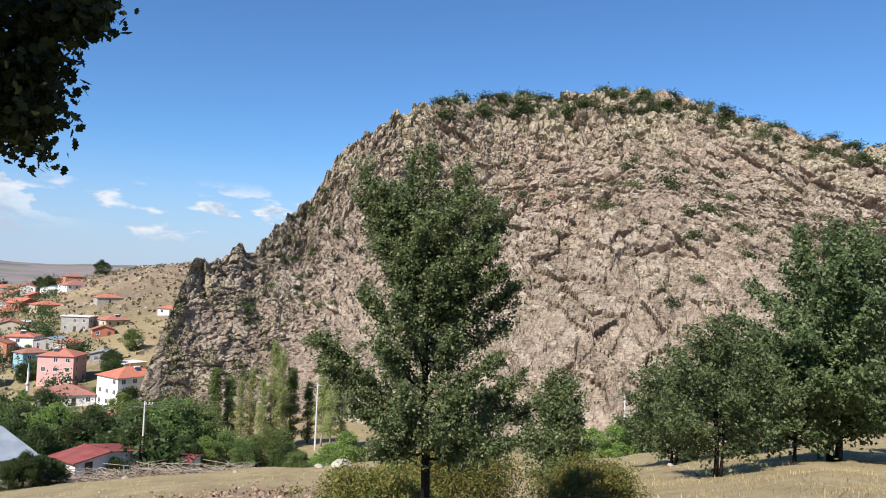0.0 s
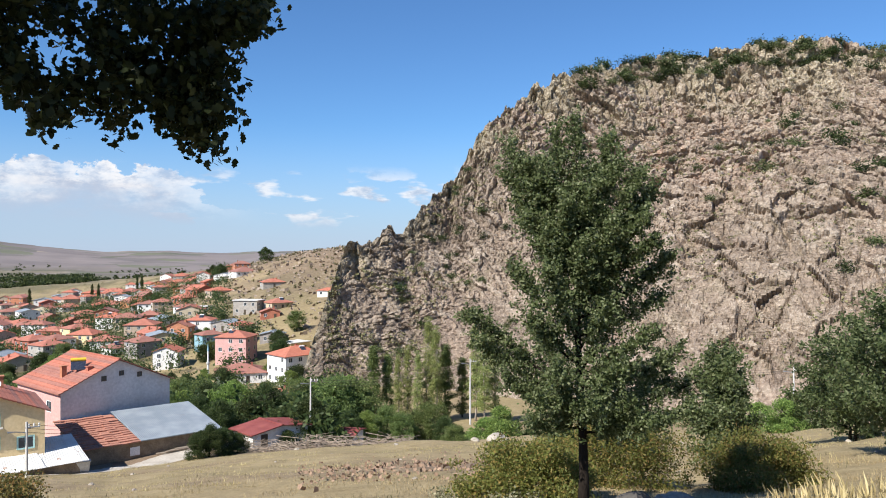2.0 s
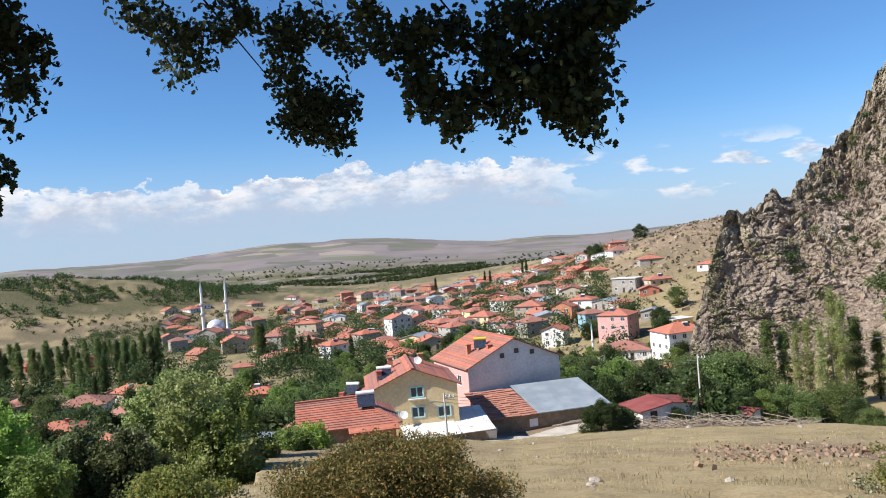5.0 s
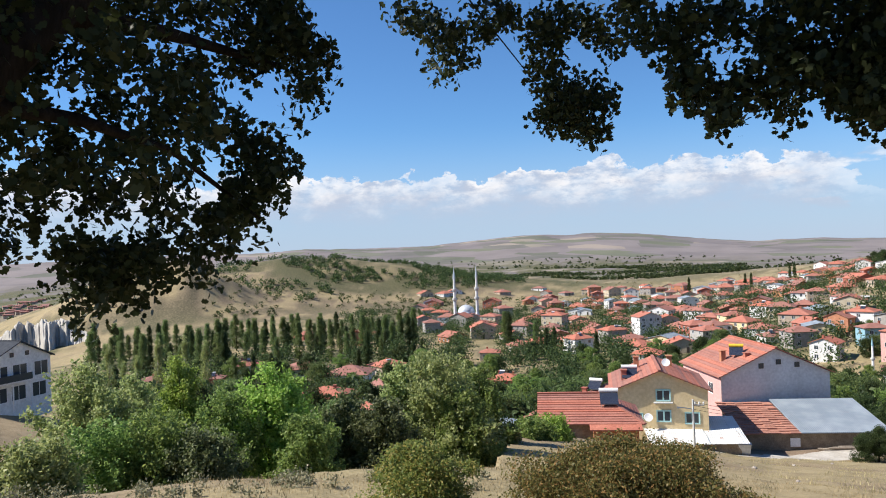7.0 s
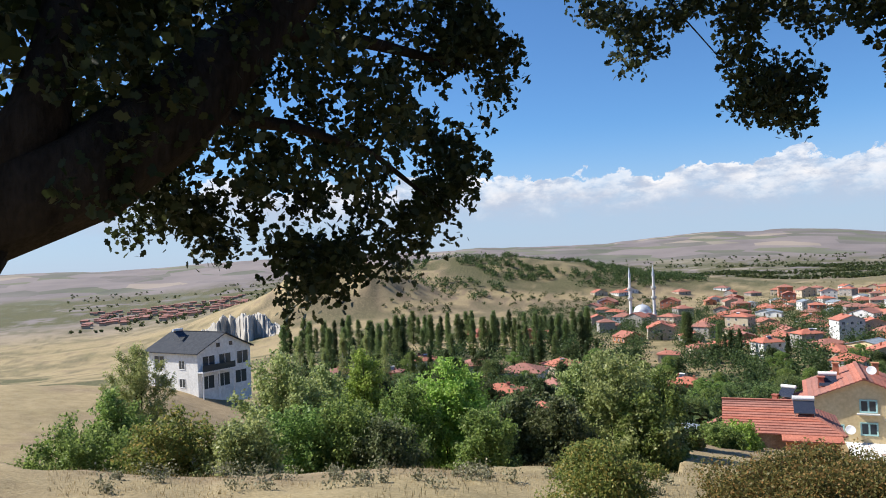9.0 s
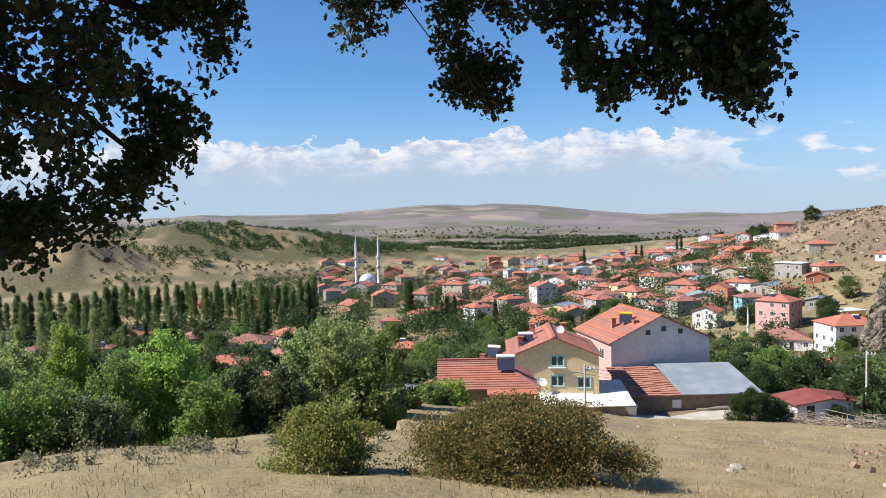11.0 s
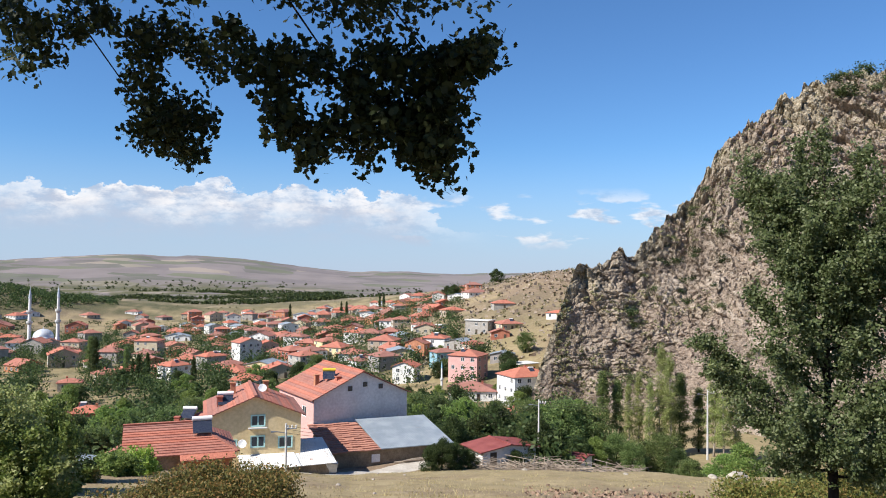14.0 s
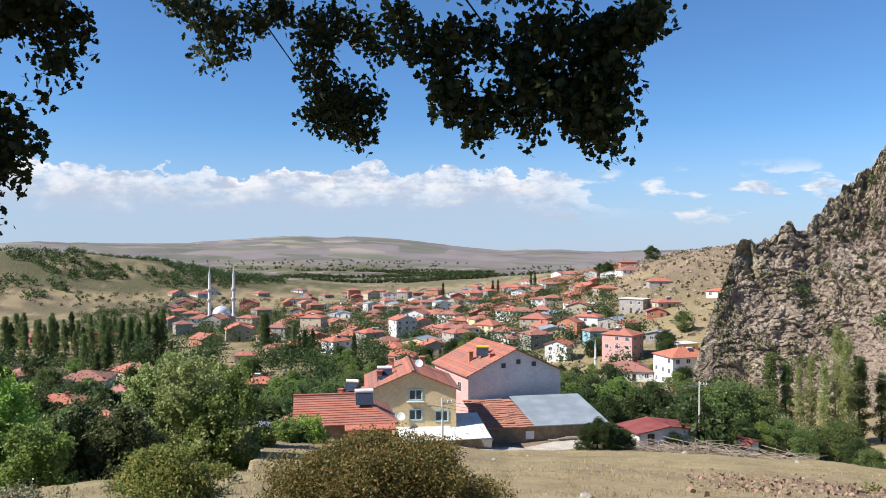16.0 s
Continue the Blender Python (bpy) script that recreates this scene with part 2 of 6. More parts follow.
def simple(name, a, b, scale=3.0, rough=0.8, metal=0.0, bump=0.2, depth=0.01, spec=0.3, local=True, per_object=0.0, stretch=(1, 1, 1)):
    """A surface of two tones with grain and larger stains."""
    def build(nt, bsdf):
        v = place(nt, scale=stretch, local=local)
        fine, broad = noise_of(nt, v, scale * 6, 3), noise_of(nt, v, scale, 4)
        c = blend(nt, steps(nt, broad, [(0.35, 0.0), (0.68, 1.0)]), a, b)
        c = blend(nt, 0.35, c, steps(nt, fine, [(0.3, tuple(q * 0.7 for q in a)), (0.7, tuple(min(1, q * 1.2) for q in b))]))
        if per_object:
            rnd = nt.nodes.new("ShaderNodeObjectInfo").outputs["Random"]
            hsv = node(nt, "HueSaturation", Color=c)
            nt.links.new(calc(nt, "ADD", calc(nt, "MULTIPLY", rnd, 2 * per_object), 1 - per_object), hsv.inputs["Value"])
            nt.links.new(calc(nt, "ADD", calc(nt, "MULTIPLY", rnd, 0.03), 0.485), hsv.inputs["Hue"])
            c = hsv.outputs[0]
        finish(nt, bsdf, c, rough, metal, spec)
        relief(nt, bsdf, fine, bump, depth)
    return material(name, build)


def build_ground(nt, bsdf):
    v = place(nt)
    zone = nt.nodes.new("ShaderNodeAttribute")
    zone.attribute_name = "zone"
    sep = node(nt, "SeparateColor", Color=zone.outputs["Color"])
    green, soil, plain = sep.outputs[0], sep.outputs[1], sep.outputs[2]
    fine, mid, broad = noise_of(nt, v, 9.0, 5, 0.7), noise_of(nt, v, 0.7, 5, 0.6), noise_of(nt, v, 0.06, 4)
    grass = steps(nt, mid, [(0.3, (0.21, 0.155, 0.08)), (0.5, (0.32, 0.25, 0.135)), (0.7, (0.41, 0.33, 0.19))])
    grass = blend(nt, calc(nt, "MULTIPLY", steps(nt, broad, [(0.45, 0.0), (0.65, 1.0)]), 0.5), grass, (0.15, 0.14, 0.06))
    grass = blend(nt, 0.5, grass, steps(nt, fine, [(0.3, (0.12, 0.09, 0.05)), (0.7, (0.42, 0.34, 0.2))]))
    earth = steps(nt, mid, [(0.3, (0.12, 0.08, 0.05)), (0.55, (0.20, 0.14, 0.09)), (0.75, (0.30, 0.225, 0.155))])
    earth = blend(nt, 0.35, earth, steps(nt, fine, [(0.35, (0.13, 0.09, 0.06)), (0.7, (0.45, 0.36, 0.28))]))
    weed = steps(nt, mid, [(0.3, (0.04, 0.048, 0.022)), (0.5, (0.085, 0.085, 0.04)), (0.72, (0.20, 0.165, 0.09))])
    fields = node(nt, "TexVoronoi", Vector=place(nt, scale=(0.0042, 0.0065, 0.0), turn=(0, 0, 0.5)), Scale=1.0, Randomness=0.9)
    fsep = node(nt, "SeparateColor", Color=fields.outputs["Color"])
    # far fields greyed towards mauve: distance haze put into their base colour
    hazy_far = steps(nt, fsep.outputs[0], [(0.0, (0.185, 0.16, 0.15)), (0.4, (0.215, 0.187, 0.175)), (0.62, (0.15, 0.132, 0.127)), (0.78, (0.085, 0.10, 0.06)), (0.9, (0.12, 0.14, 0.07)), (0.97, (0.31, 0.26, 0.20))])
    hazy_far = blend(nt, 0.35, hazy_far, steps(nt, noise_of(nt, v, 0.004, 6, 0.6), [(0.35, (0.13, 0.115, 0.12)), (0.65, (0.25, 0.215, 0.215))]))
    c = blend(nt, soil, grass, earth)
    c = blend(nt, plain, c, hazy_far)
    c = blend(nt, green, c, weed)
    finish(nt, bsdf, c, 0.95, 0, 0.15)
    relief(nt, bsdf, calc(nt, "ADD", fine, calc(nt, "MULTIPLY", mid, 2.0)), 0.7, 0.06)


def build_rock(nt, bsdf):
    v = place(nt)
    zone = nt.nodes.new("ShaderNodeAttribute")
    zone.attribute_name = "zone"
    sep = node(nt, "SeparateColor", Color=zone.outputs["Color"])
    high, crack, tone = sep.outputs[0], sep.outputs[1], sep.outputs[2]
    broad, mid, fine = noise_of(nt, v, 0.035, 5, 0.6), noise_of(nt, v, 0.2, 6, 0.65), noise_of(nt, v, 1.2, 6, 0.72)
    grey = steps(nt, mid, [(0.28, (0.15, 0.117, 0.085)), (0.48, (0.285, 0.226, 0.168)), (0.62, (0.35, 0.285, 0.215)), (0.75, (0.50, 0.425, 0.335))])
    rosy = steps(nt, mid, [(0.28, (0.19, 0.12, 0.088)), (0.5, (0.34, 0.23, 0.17)), (0.66, (0.44, 0.31, 0.23)), (0.78, (0.58, 0.47, 0.37))])
    c = blend(nt, calc(nt, "ADD", calc(nt, "MULTIPLY", crack, 0.7), calc(nt, "MULTIPLY", steps(nt, broad, [(0.46, 0.0), (0.6, 1.0)]), 0.35), clamp=True), grey, rosy)
    c = blend(nt, steps(nt, tone, [(0.5, 0.0), (0.85, 0.75)]), c, (0.52, 0.44, 0.35))
    c = blend(nt, steps(nt, tone, [(0.2, 0.6), (0.5, 0.0)]), c, (0.13, 0.105, 0.085))
    stain = calc(nt, "MULTIPLY", calc(nt, "MULTIPLY", steps(nt, noise_of(nt, place(nt, scale=(1, 1, 0.35)), 0.13, 5, 0.6), [(0.56, 0.0), (0.64, 1.0)]), crack), 0.8)
    c = blend(nt, stain, c, (0.50, 0.235, 0.115))
    lichen = steps(nt, fine, [(0.3, (0.30, 0.27, 0.16)), (0.7, (0.56, 0.52, 0.36))])
    c = blend(nt, calc(nt, "MULTIPLY", high, 0.7), c, lichen)
    weeds = calc(nt, "MULTIPLY", steps(nt, noise_of(nt, v, 0.14, 7, 0.78), [(0.53, 0.0), (0.6, 1.0)]), 0.6)
    c = blend(nt, weeds, c, (0.135, 0.12, 0.06))
    c = blend(nt, 0.5, c, steps(nt, fine, [(0.36, (0.05, 0.04, 0.032)), (0.48, (0.25, 0.195, 0.155)), (0.56, (0.33, 0.265, 0.215)), (0.68, (0.58, 0.50, 0.42))]))
    lift = node(nt, "HueSaturation", Color=c, Value=1.3)
    finish(nt, bsdf, lift.outputs[0], 0.92, 0, 0.2)
    strata = noise_of(nt, place(nt, scale=(0.35, 0.35, 2.4), turn=(0.35, 0.45, 0.2)), 0.9, 6, 0.65, 0.6)
    relief(nt, bsdf, calc(nt, "ADD", calc(nt, "MULTIPLY", fine, 0.9), strata), 1.0, 1.1)


GROUND, ROCK = material("dry hillside", build_ground), material("folded rock", build_rock)


def build_leaf(dark, light, back, trans=0.48, rough=0.5):
    def build(nt, bsdf):
        geo = nt.nodes.new("ShaderNodeNewGeometry")
        rnd = nt.nodes.new("ShaderNodeObjectInfo").outputs["Random"]
        c = steps(nt, geo.outputs["Random Per Island"], [(0.0, dark), (0.6, light), (1.0, back)])
        hsv = node(nt, "HueSaturation", Color=c)
        nt.links.new(calc(nt, "ADD", calc(nt, "MULTIPLY", rnd, 0.3), 0.85), hsv.inputs["Value"])
        nt.links.new(calc(nt, "ADD", calc(nt, "MULTIPLY", rnd, 0.03), 0.485), hsv.inputs["Hue"])
        finish(nt, bsdf, hsv.outputs[0], rough, 0, 0.22)
        tr = node(nt, "BsdfTranslucent", Color=hsv.outputs[0])
        mx = nt.nodes.new("ShaderNodeMixShader")
        mx.inputs[0].default_value = trans
        nt.links.new(bsdf.outputs[0], mx.inputs[1])
        nt.links.new(tr.outputs[0], mx.inputs[2])
        nt.links.new(mx.outputs[0], nt.nodes["Material Output"].inputs["Surface"])
    return build


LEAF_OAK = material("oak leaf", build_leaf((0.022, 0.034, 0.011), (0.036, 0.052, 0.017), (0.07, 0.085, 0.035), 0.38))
LEAF_PEAR = material("grey green leaf", build_leaf((0.068, 0.09, 0.033), (0.125, 0.152, 0.06), (0.27, 0.29, 0.16)))
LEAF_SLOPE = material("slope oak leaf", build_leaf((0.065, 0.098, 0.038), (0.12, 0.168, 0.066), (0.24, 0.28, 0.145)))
LEAF_VILLAGE = material("garden leaf", build_leaf((0.03, 0.05, 0.018), (0.062, 0.09, 0.03), (0.12, 0.15, 0.055)))
LEAF_BUSH = material("rusty bush leaf", build_leaf((0.115, 0.14, 0.036), (0.205, 0.225, 0.06), (0.34, 0.24, 0.08)))
LEAF_RUST = material("rusty brown leaf", build_leaf((0.09, 0.085, 0.03), (0.17, 0.15, 0.05), (0.34, 0.17, 0.07)))
LEAF_GREEN = material("fresh green leaf", build_leaf((0.16, 0.25, 0.045), (0.30, 0.42, 0.08), (0.45, 0.55, 0.15)))
LEAF_DARK = material("dark orchard leaf", build_leaf((0.105, 0.165, 0.045), (0.205, 0.295, 0.075), (0.34, 0.42, 0.13)))
LEAF_WILLOW = material("willow leaf", build_leaf((0.19, 0.235, 0.08), (0.32, 0.37, 0.135), (0.48, 0.50, 0.225)))
LEAF_POPLAR = material("poplar leaf", build_leaf((0.09, 0.135, 0.042), (0.165, 0.22, 0.075), (0.26, 0.31, 0.115)))
BARK = simple("bark", (0.014, 0.011, 0.009), (0.042, 0.034, 0.028), 6.0, 0.95, 0, 0.9, 0.02, spec=0.05, stretch=(1, 1, 0.25))
PALE_BARK = simple("pale twigs", (0.28, 0.24, 0.2), (0.42, 0.38, 0.33), 6.0, 0.9, 0, 0.4, 0.01)
STRAW = simple("straw", (0.40, 0.33, 0.17), (0.56, 0.47, 0.27), 5.0, 0.9, local=False)
STONE = simple("field stone", (0.24, 0.21, 0.18), (0.42, 0.37, 0.31), 2.0, 0.92, 0, 0.6, 0.03, per_object=0.12)
LEAF_SCRUB = material("scrub leaf", build_leaf((0.09, 0.085, 0.04), (0.15, 0.14, 0.07), (0.25, 0.22, 0.12), 0.1, 0.8))
LEAF_PALE = material("pale thistle leaf", build_leaf((0.16, 0.17, 0.09), (0.27, 0.27, 0.16), (0.40, 0.38, 0.24), 0.2, 0.8))
RUBBLE = simple("reddish rubble", (0.20, 0.13, 0.09), (0.34, 0.24, 0.17), 2.0, 0.95, local=False)
STRAW_LEAF = material("straw blade", build_leaf((0.30, 0.23, 0.11), (0.44, 0.35, 0.18), (0.58, 0.48, 0.28), 0.2, 0.8))
HILL_STONE = simple("hillside stone", (0.20, 0.155, 0.12), (0.36, 0.29, 0.23), 0.6, 0.95, local=False)
GRAVEL = simple("pale lane gravel", (0.36, 0.32, 0.27), (0.52, 0.48, 0.42), 0.8, 0.95, bump=0.5, depth=0.03, local=False)
PALE_ROCK = simple("pale bluff rock", (0.30, 0.28, 0.245), (0.46, 0.43, 0.385), 0.05, 0.95, local=False, bump=0.5, depth=0.5, stretch=(1, 1, 0.3))
# stone for the boulder by the trunk, its shade put into the base colour
SHADED_STONE = simple("shaded boulder stone", (0.055, 0.05, 0.045), (0.12, 0.11, 0.10), 1.5, 0.95, 0, 0.7, 0.04)


# ------------------------------------------------------------------ ground sheet
def paint(me, rgb):
    at = me.color_attributes.new("zone", "FLOAT_COLOR", "POINT")
    at.data.foreach_set("color", np.concatenate([rgb, np.ones((len(rgb), 1))], 1).astype(np.float32).ravel())


def make_ground():
    a, rr = np.meshgrid(GRID_A, GRID_R)
    x, y, z = -np.sin(np.radians(a)) * rr, np.cos(np.radians(a)) * rr, GRID_Z
    ob = sheet("ground", x, y, z, GROUND, flip=True, label="dry grassy hillside falling to a village valley and plain", category="ground")
    n1, n2 = fbm(x / 60, y / 60, x * 0, 4, 31), fbm(x / 11, y / 11, x * 0, 4, 33)
    valley = smooth(rr, 95, 190) * smooth(-rr, -1500, -700) * smooth(a, 5, 28) * smooth(-z, 26, 36) * smooth(-rr, -640, -500)
    ridge_wood = np.exp(-((x + 800) / 170) ** 2 - ((y - 430) / 260) ** 2)
    green = np.clip(valley * smooth(n1 + 0.5 * n2, -0.8, 0.2) * 0.75 + smooth(ridge_wood * 1.5 + 0.5 * n1, 0.7, 1.1) * 0.35, 0, 1)
    belt = smooth(rr, 1300, 1700) * smooth(-rr, -3000, -2500) * smooth(a, 28, 48) * smooth(n1 + n2 * 0.3, -0.8, -0.1)
    green = np.clip(green + 0.95 * belt, 0, 1)
    green = np.clip(green + 0.6 * smooth(rr, 240, 380) * smooth(-rr, -2300, -1600) * smooth(a, 12, 30) * smooth(n1 + 0.9 * n2, -0.5, 0.7), 0, 1)
    slopes = smooth(rr, 280, 420) * smooth(-a, -33, -22) * smooth(n1 + 0.8 * n2, -1.5, -0.3)
    track = np.exp(-((a - 33) / 6) ** 2 - ((rr - 84 + (a - 36) * 0.6) / 4.5) ** 2)
    scree = np.exp(-((a - 9.5) / 5) ** 2 - ((rr - 38) / 6) ** 2) * 1.1
    spur = smooth(rr, 480, 620) * smooth(-rr, -1300, -1000) * smooth(a, 48, 56) * smooth(-a, -88, -82)
    bare = np.clip(smooth(n2, 0.15, 0.7) * 0.5 + spur * smooth(n1 + n2, -0.8, 0.5) * 0.9 + slopes * 0.95 + track * 1.2 + scree * smooth(n2, -0.5, 0.3), 0, 1)
    # with distance, brings in the far colours that carry the haze
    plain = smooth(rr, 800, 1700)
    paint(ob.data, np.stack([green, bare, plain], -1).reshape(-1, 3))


make_ground()


# ------------------------------------------------------------------ the rock hill
# crest of the hill: direction, how far off, angle above the eye
CREST = [(22, 207, -10.5), (21, 214, -7), (18.6, 232, 0.2), (16.8, 240, 0.5), (15, 250, 1.6), (14.2, 256, 1.4), (12.4, 275, 3.6), (10.4, 300, 5.1),
         (9.2, 315, 7.5), (8, 325, 9.2), (4, 350, 12.3), (1, 365, 13.2), (-6, 400, 14.1), (-16, 425, 14.3), (-20, 425, 12.7), (-29, 420, 10), (-42, 400, 8), (-70, 380, 5)]
C_A, C_R, C_E = (np.array([c[i] for c in CREST][::-1]) for i in range(3))


def rock_point(a, u):
    """Where the bare hill stands: direction a (degrees), u from its foot (0) to its crest (1) and down behind."""
    rc = np.interp(a, C_A, C_R)
    zc = 1.6 + np.tan(np.radians(np.interp(a, C_A, C_E))) * rc
    rb = np.interp(a, [-70, -20, -5, 10, 18, 22], [170, 178, 190, 205, 212, 204])
    zb = land(-np.sin(np.radians(a)) * rb, np.cos(np.radians(a)) * rb) - 4
    up = np.clip(u, 0, 1)
    shape = up ** 0.86 + 0.10 * np.sin(up * math.pi * 2) * smooth(-a, -8, 6)
    r = rb + (rc - rb) * u
    z = zb + (zc - zb) * shape
    back = np.clip(u - 1, 0, None)
    z = z - np.where(u > 1, (zc - zb) * (1.1 * back + 1.2 * back ** 2), 0)
    return r, z, zc - zb


def rocky(a, u):
    r, z, tall = rock_point(a, u)
    ar = np.radians(a)
    x, y = -np.sin(ar) * r, np.cos(ar) * r
    w1, w2 = fbm(x / 40, y / 40, z / 40, 3, 41), fbm(x / 40, y / 40, z / 40, 3, 47)
    sx, sy, sz = x + 3.5 * w1, y + 3 * w2, z + 3.5 * w2
    # beds lean to the right; the left part is folded into steep slabs
    lean = 0.55 - 1.1 * smooth(a, 4, 14)
    bx, bz = sx * math.cos(0.5) + sz * lean, sz - sx * lean * 0.6
    big = cells(bx / 22, sy / 26, bz / 34, 51)
    blocks = cells(bx / 7.5, sy / 10, bz / 11, 61)
    small = cells(bx / 2.9, sy / 3.6, bz / 3.6, 71)
    tiny = cells(x / 1.35, y / 1.6, z / 1.3, 77)
    pillars = cells((x + 0.25 * z + 2 * w1) / 3.6, sy / 4.5, z / 15, 81)
    # thin folded slabs on the left
    fold = 0.55 * np.sin(x / 30 + 0.5 * w1 + z / 70) + 0.15 * w2
    ca, sa_ = np.cos(fold), np.sin(fold)
    fx, fz = x * ca + z * sa_, z * ca - x * sa_
    slabs = cells(fx / 9.0, y / 6.0, fz / 1.5, 85)
    left = smooth(a, 2, 9) * smooth(-u, -0.78, -0.6)
    upper = smooth(u + 0.06 * w1, 0.66, 0.76) * smooth(a, -22, -12) * smooth(-a, -10, -4)
    rough = smooth(u, 0, 0.05) * (0.6 + 0.4 * smooth(u, 0.1, 0.4))
    amp = np.clip(tall / 60, 0.12, 1)
    cliff = 0.35 + 0.65 * smooth(fbm(x / 50, y / 50, z / 35, 3, 91), -0.3, 0.3)
    wall = np.exp(-((a + 8) / 9) ** 2 - ((u - 0.52) / 0.17) ** 2)
    cliff = np.maximum(cliff, wall)
    # joints open into deep narrow clefts between the blocks
    cleft_b, cleft_s, cleft_p = smooth(-blocks[1], -0.11, 0.0), smooth(-small[1], -0.2, 0.0), smooth(-pillars[1], -0.2, 0.0)
    right = 3.4 * (blocks[2] - 0.5) * cliff + 3.8 * blocks[3] * cliff + 1.1 * (small[2] - 0.5) + 1.7 * small[3] - 1.6 * cleft_b * cliff - 0.5 * cleft_s
    columns = 2.8 * (pillars[2] - 0.5) + 3.0 * pillars[3] - 1.6 * cleft_p + 0.8 * (small[2] - 0.5) + 1.2 * small[3]
    folded = 1.5 * (slabs[2] - 0.5) + 0.9 * slabs[3] - 0.5 * smooth(-slabs[1], -0.2, 0.0) + 0.5 * (blocks[2] - 0.5) + 0.5 * small[3]
    right = right * (1 - upper) + columns * upper
    d = 5.5 * (big[2] - 0.5 + 0.8 * big[3]) * cliff * (1 - 0.8 * left) + right * (1 - left) + folded * left + 0.8 * tiny[3] + 0.5 * (tiny[2] - 0.5) + 0.3 * fbm(x / 2.2, y / 2.2, z / 2.2, 3, 95)
    # gullies and ledges that run down the face
    gully = 1 - np.abs(fbm(bx / 30, sy / 40, bz / 90, 3, 121))
    d = (d - 5.0 * smooth(gully, 0.86, 1.0) * (1 - 0.7 * left) + 2.0 * fbm(x / 60, y / 60, z / 14, 2, 125)) * rough * amp
    dz = 0.35 * d + amp * rough * (0.9 * (small[2] - 0.5) + 0.5 * (tiny[2] - 0.5))
    # teeth along the crest
    teeth = np.exp(-((u - 1) / 0.06) ** 2) * (1.8 * (cells(a * 1.3, u * 6, a * 0, 99)[2] - 0.5) * smooth(a, -4, 2) + 1.0 * fbm(a * 2.2, u * 8, a * 0, 3, 98))
    towers = 1.7 * np.exp(-((a - 17.9) / 0.55) ** 6) + 2.4 * np.exp(-((a - 15.3) / 0.5) ** 6) + 2.0 * np.exp(-((a - 2.4) / 0.7) ** 6) + 1.8 * np.exp(-((a + 0.6) / 0.4) ** 6) + 1.6 * np.exp(-((a + 11.9) / 0.4) ** 6)
    teeth = teeth + towers * np.exp(-((u - 1) / 0.09) ** 2) / np.clip(amp, 0.3, 1)
    r2 = r - d
    z2 = z + dz + teeth * amp
    tone = np.where(left > 0.5, slabs[2], small[2]) * 0.6 + blocks[2] * 0.25 + tiny[2] * 0.15
    warm = np.exp(-((a + 10) / 8) ** 2 - ((u - 0.52) / 0.24) ** 2) * smooth(fbm(x / 30, y / 30, z / 30, 3, 131), -0.6, 0.2)
    return -np.sin(ar) * r2, np.cos(ar) * r2, z2, tone, warm


def make_rock():
    az = np.concatenate([np.arange(22, -31.5, -0.075), np.arange(-32, -70.5, -1.0)])
    u = np.concatenate([np.linspace(0, 1.06, 430), np.linspace(1.1, 1.7, 12)])
    a, uu = np.meshgrid(az, u)
    x, y, z, tone, crack = rocky(a, uu)
    ob = sheet("rock_hill", x, y, z, ROCK, flip=False, smooth_shade=False, label="steep brown rock hill with folded beds and cliffs", category="rock hill")
    high = smooth(uu, 0.62, 0.97) * smooth(fbm(x / 18, y / 18, z / 18, 3, 101), -0.5, 0.3)
    paint(ob.data, np.stack([high, np.clip(crack, 0, 1), tone], -1).reshape(-1, 3))


make_rock()


# ------------------------------------------------------------------ the gravel lane past the first houses
def make_lane():
    mid = [heading(a, r) for a, r in ((50, 77), (46, 77.5), (42, 77.5), (38, 79), (34, 81.5), (31, 85), (29, 90), (27, 97))]
    n = 60
    xs = np.interp(np.linspace(0, 1, n), np.linspace(0, 1, len(mid)), [p.x for p in mid])
    ys = np.interp(np.linspace(0, 1, n), np.linspace(0, 1, len(mid)), [p.y for p in mid])
    dx, dy = np.gradient(xs), np.gradient(ys)
    k = np.hypot(dx, dy)
    across = np.linspace(-1, 1, 7)[:, None]
    half = 2.1 + 0.5 * fbm(xs / 6, ys / 6, xs * 0, 2, 3)[None]
    x, y = xs[None] - dy / k * across * half, ys[None] + dx / k * across * half
    z = np.array([[ground_z(p, q) for p, q in zip(r1, r2)] for r1, r2 in zip(x, y)]) + 0.05 * (1 - across ** 4)
    sheet("lane", x, y, z, GRAVEL, flip=True, label="pale gravel lane along the first houses", category="lane")


make_lane()


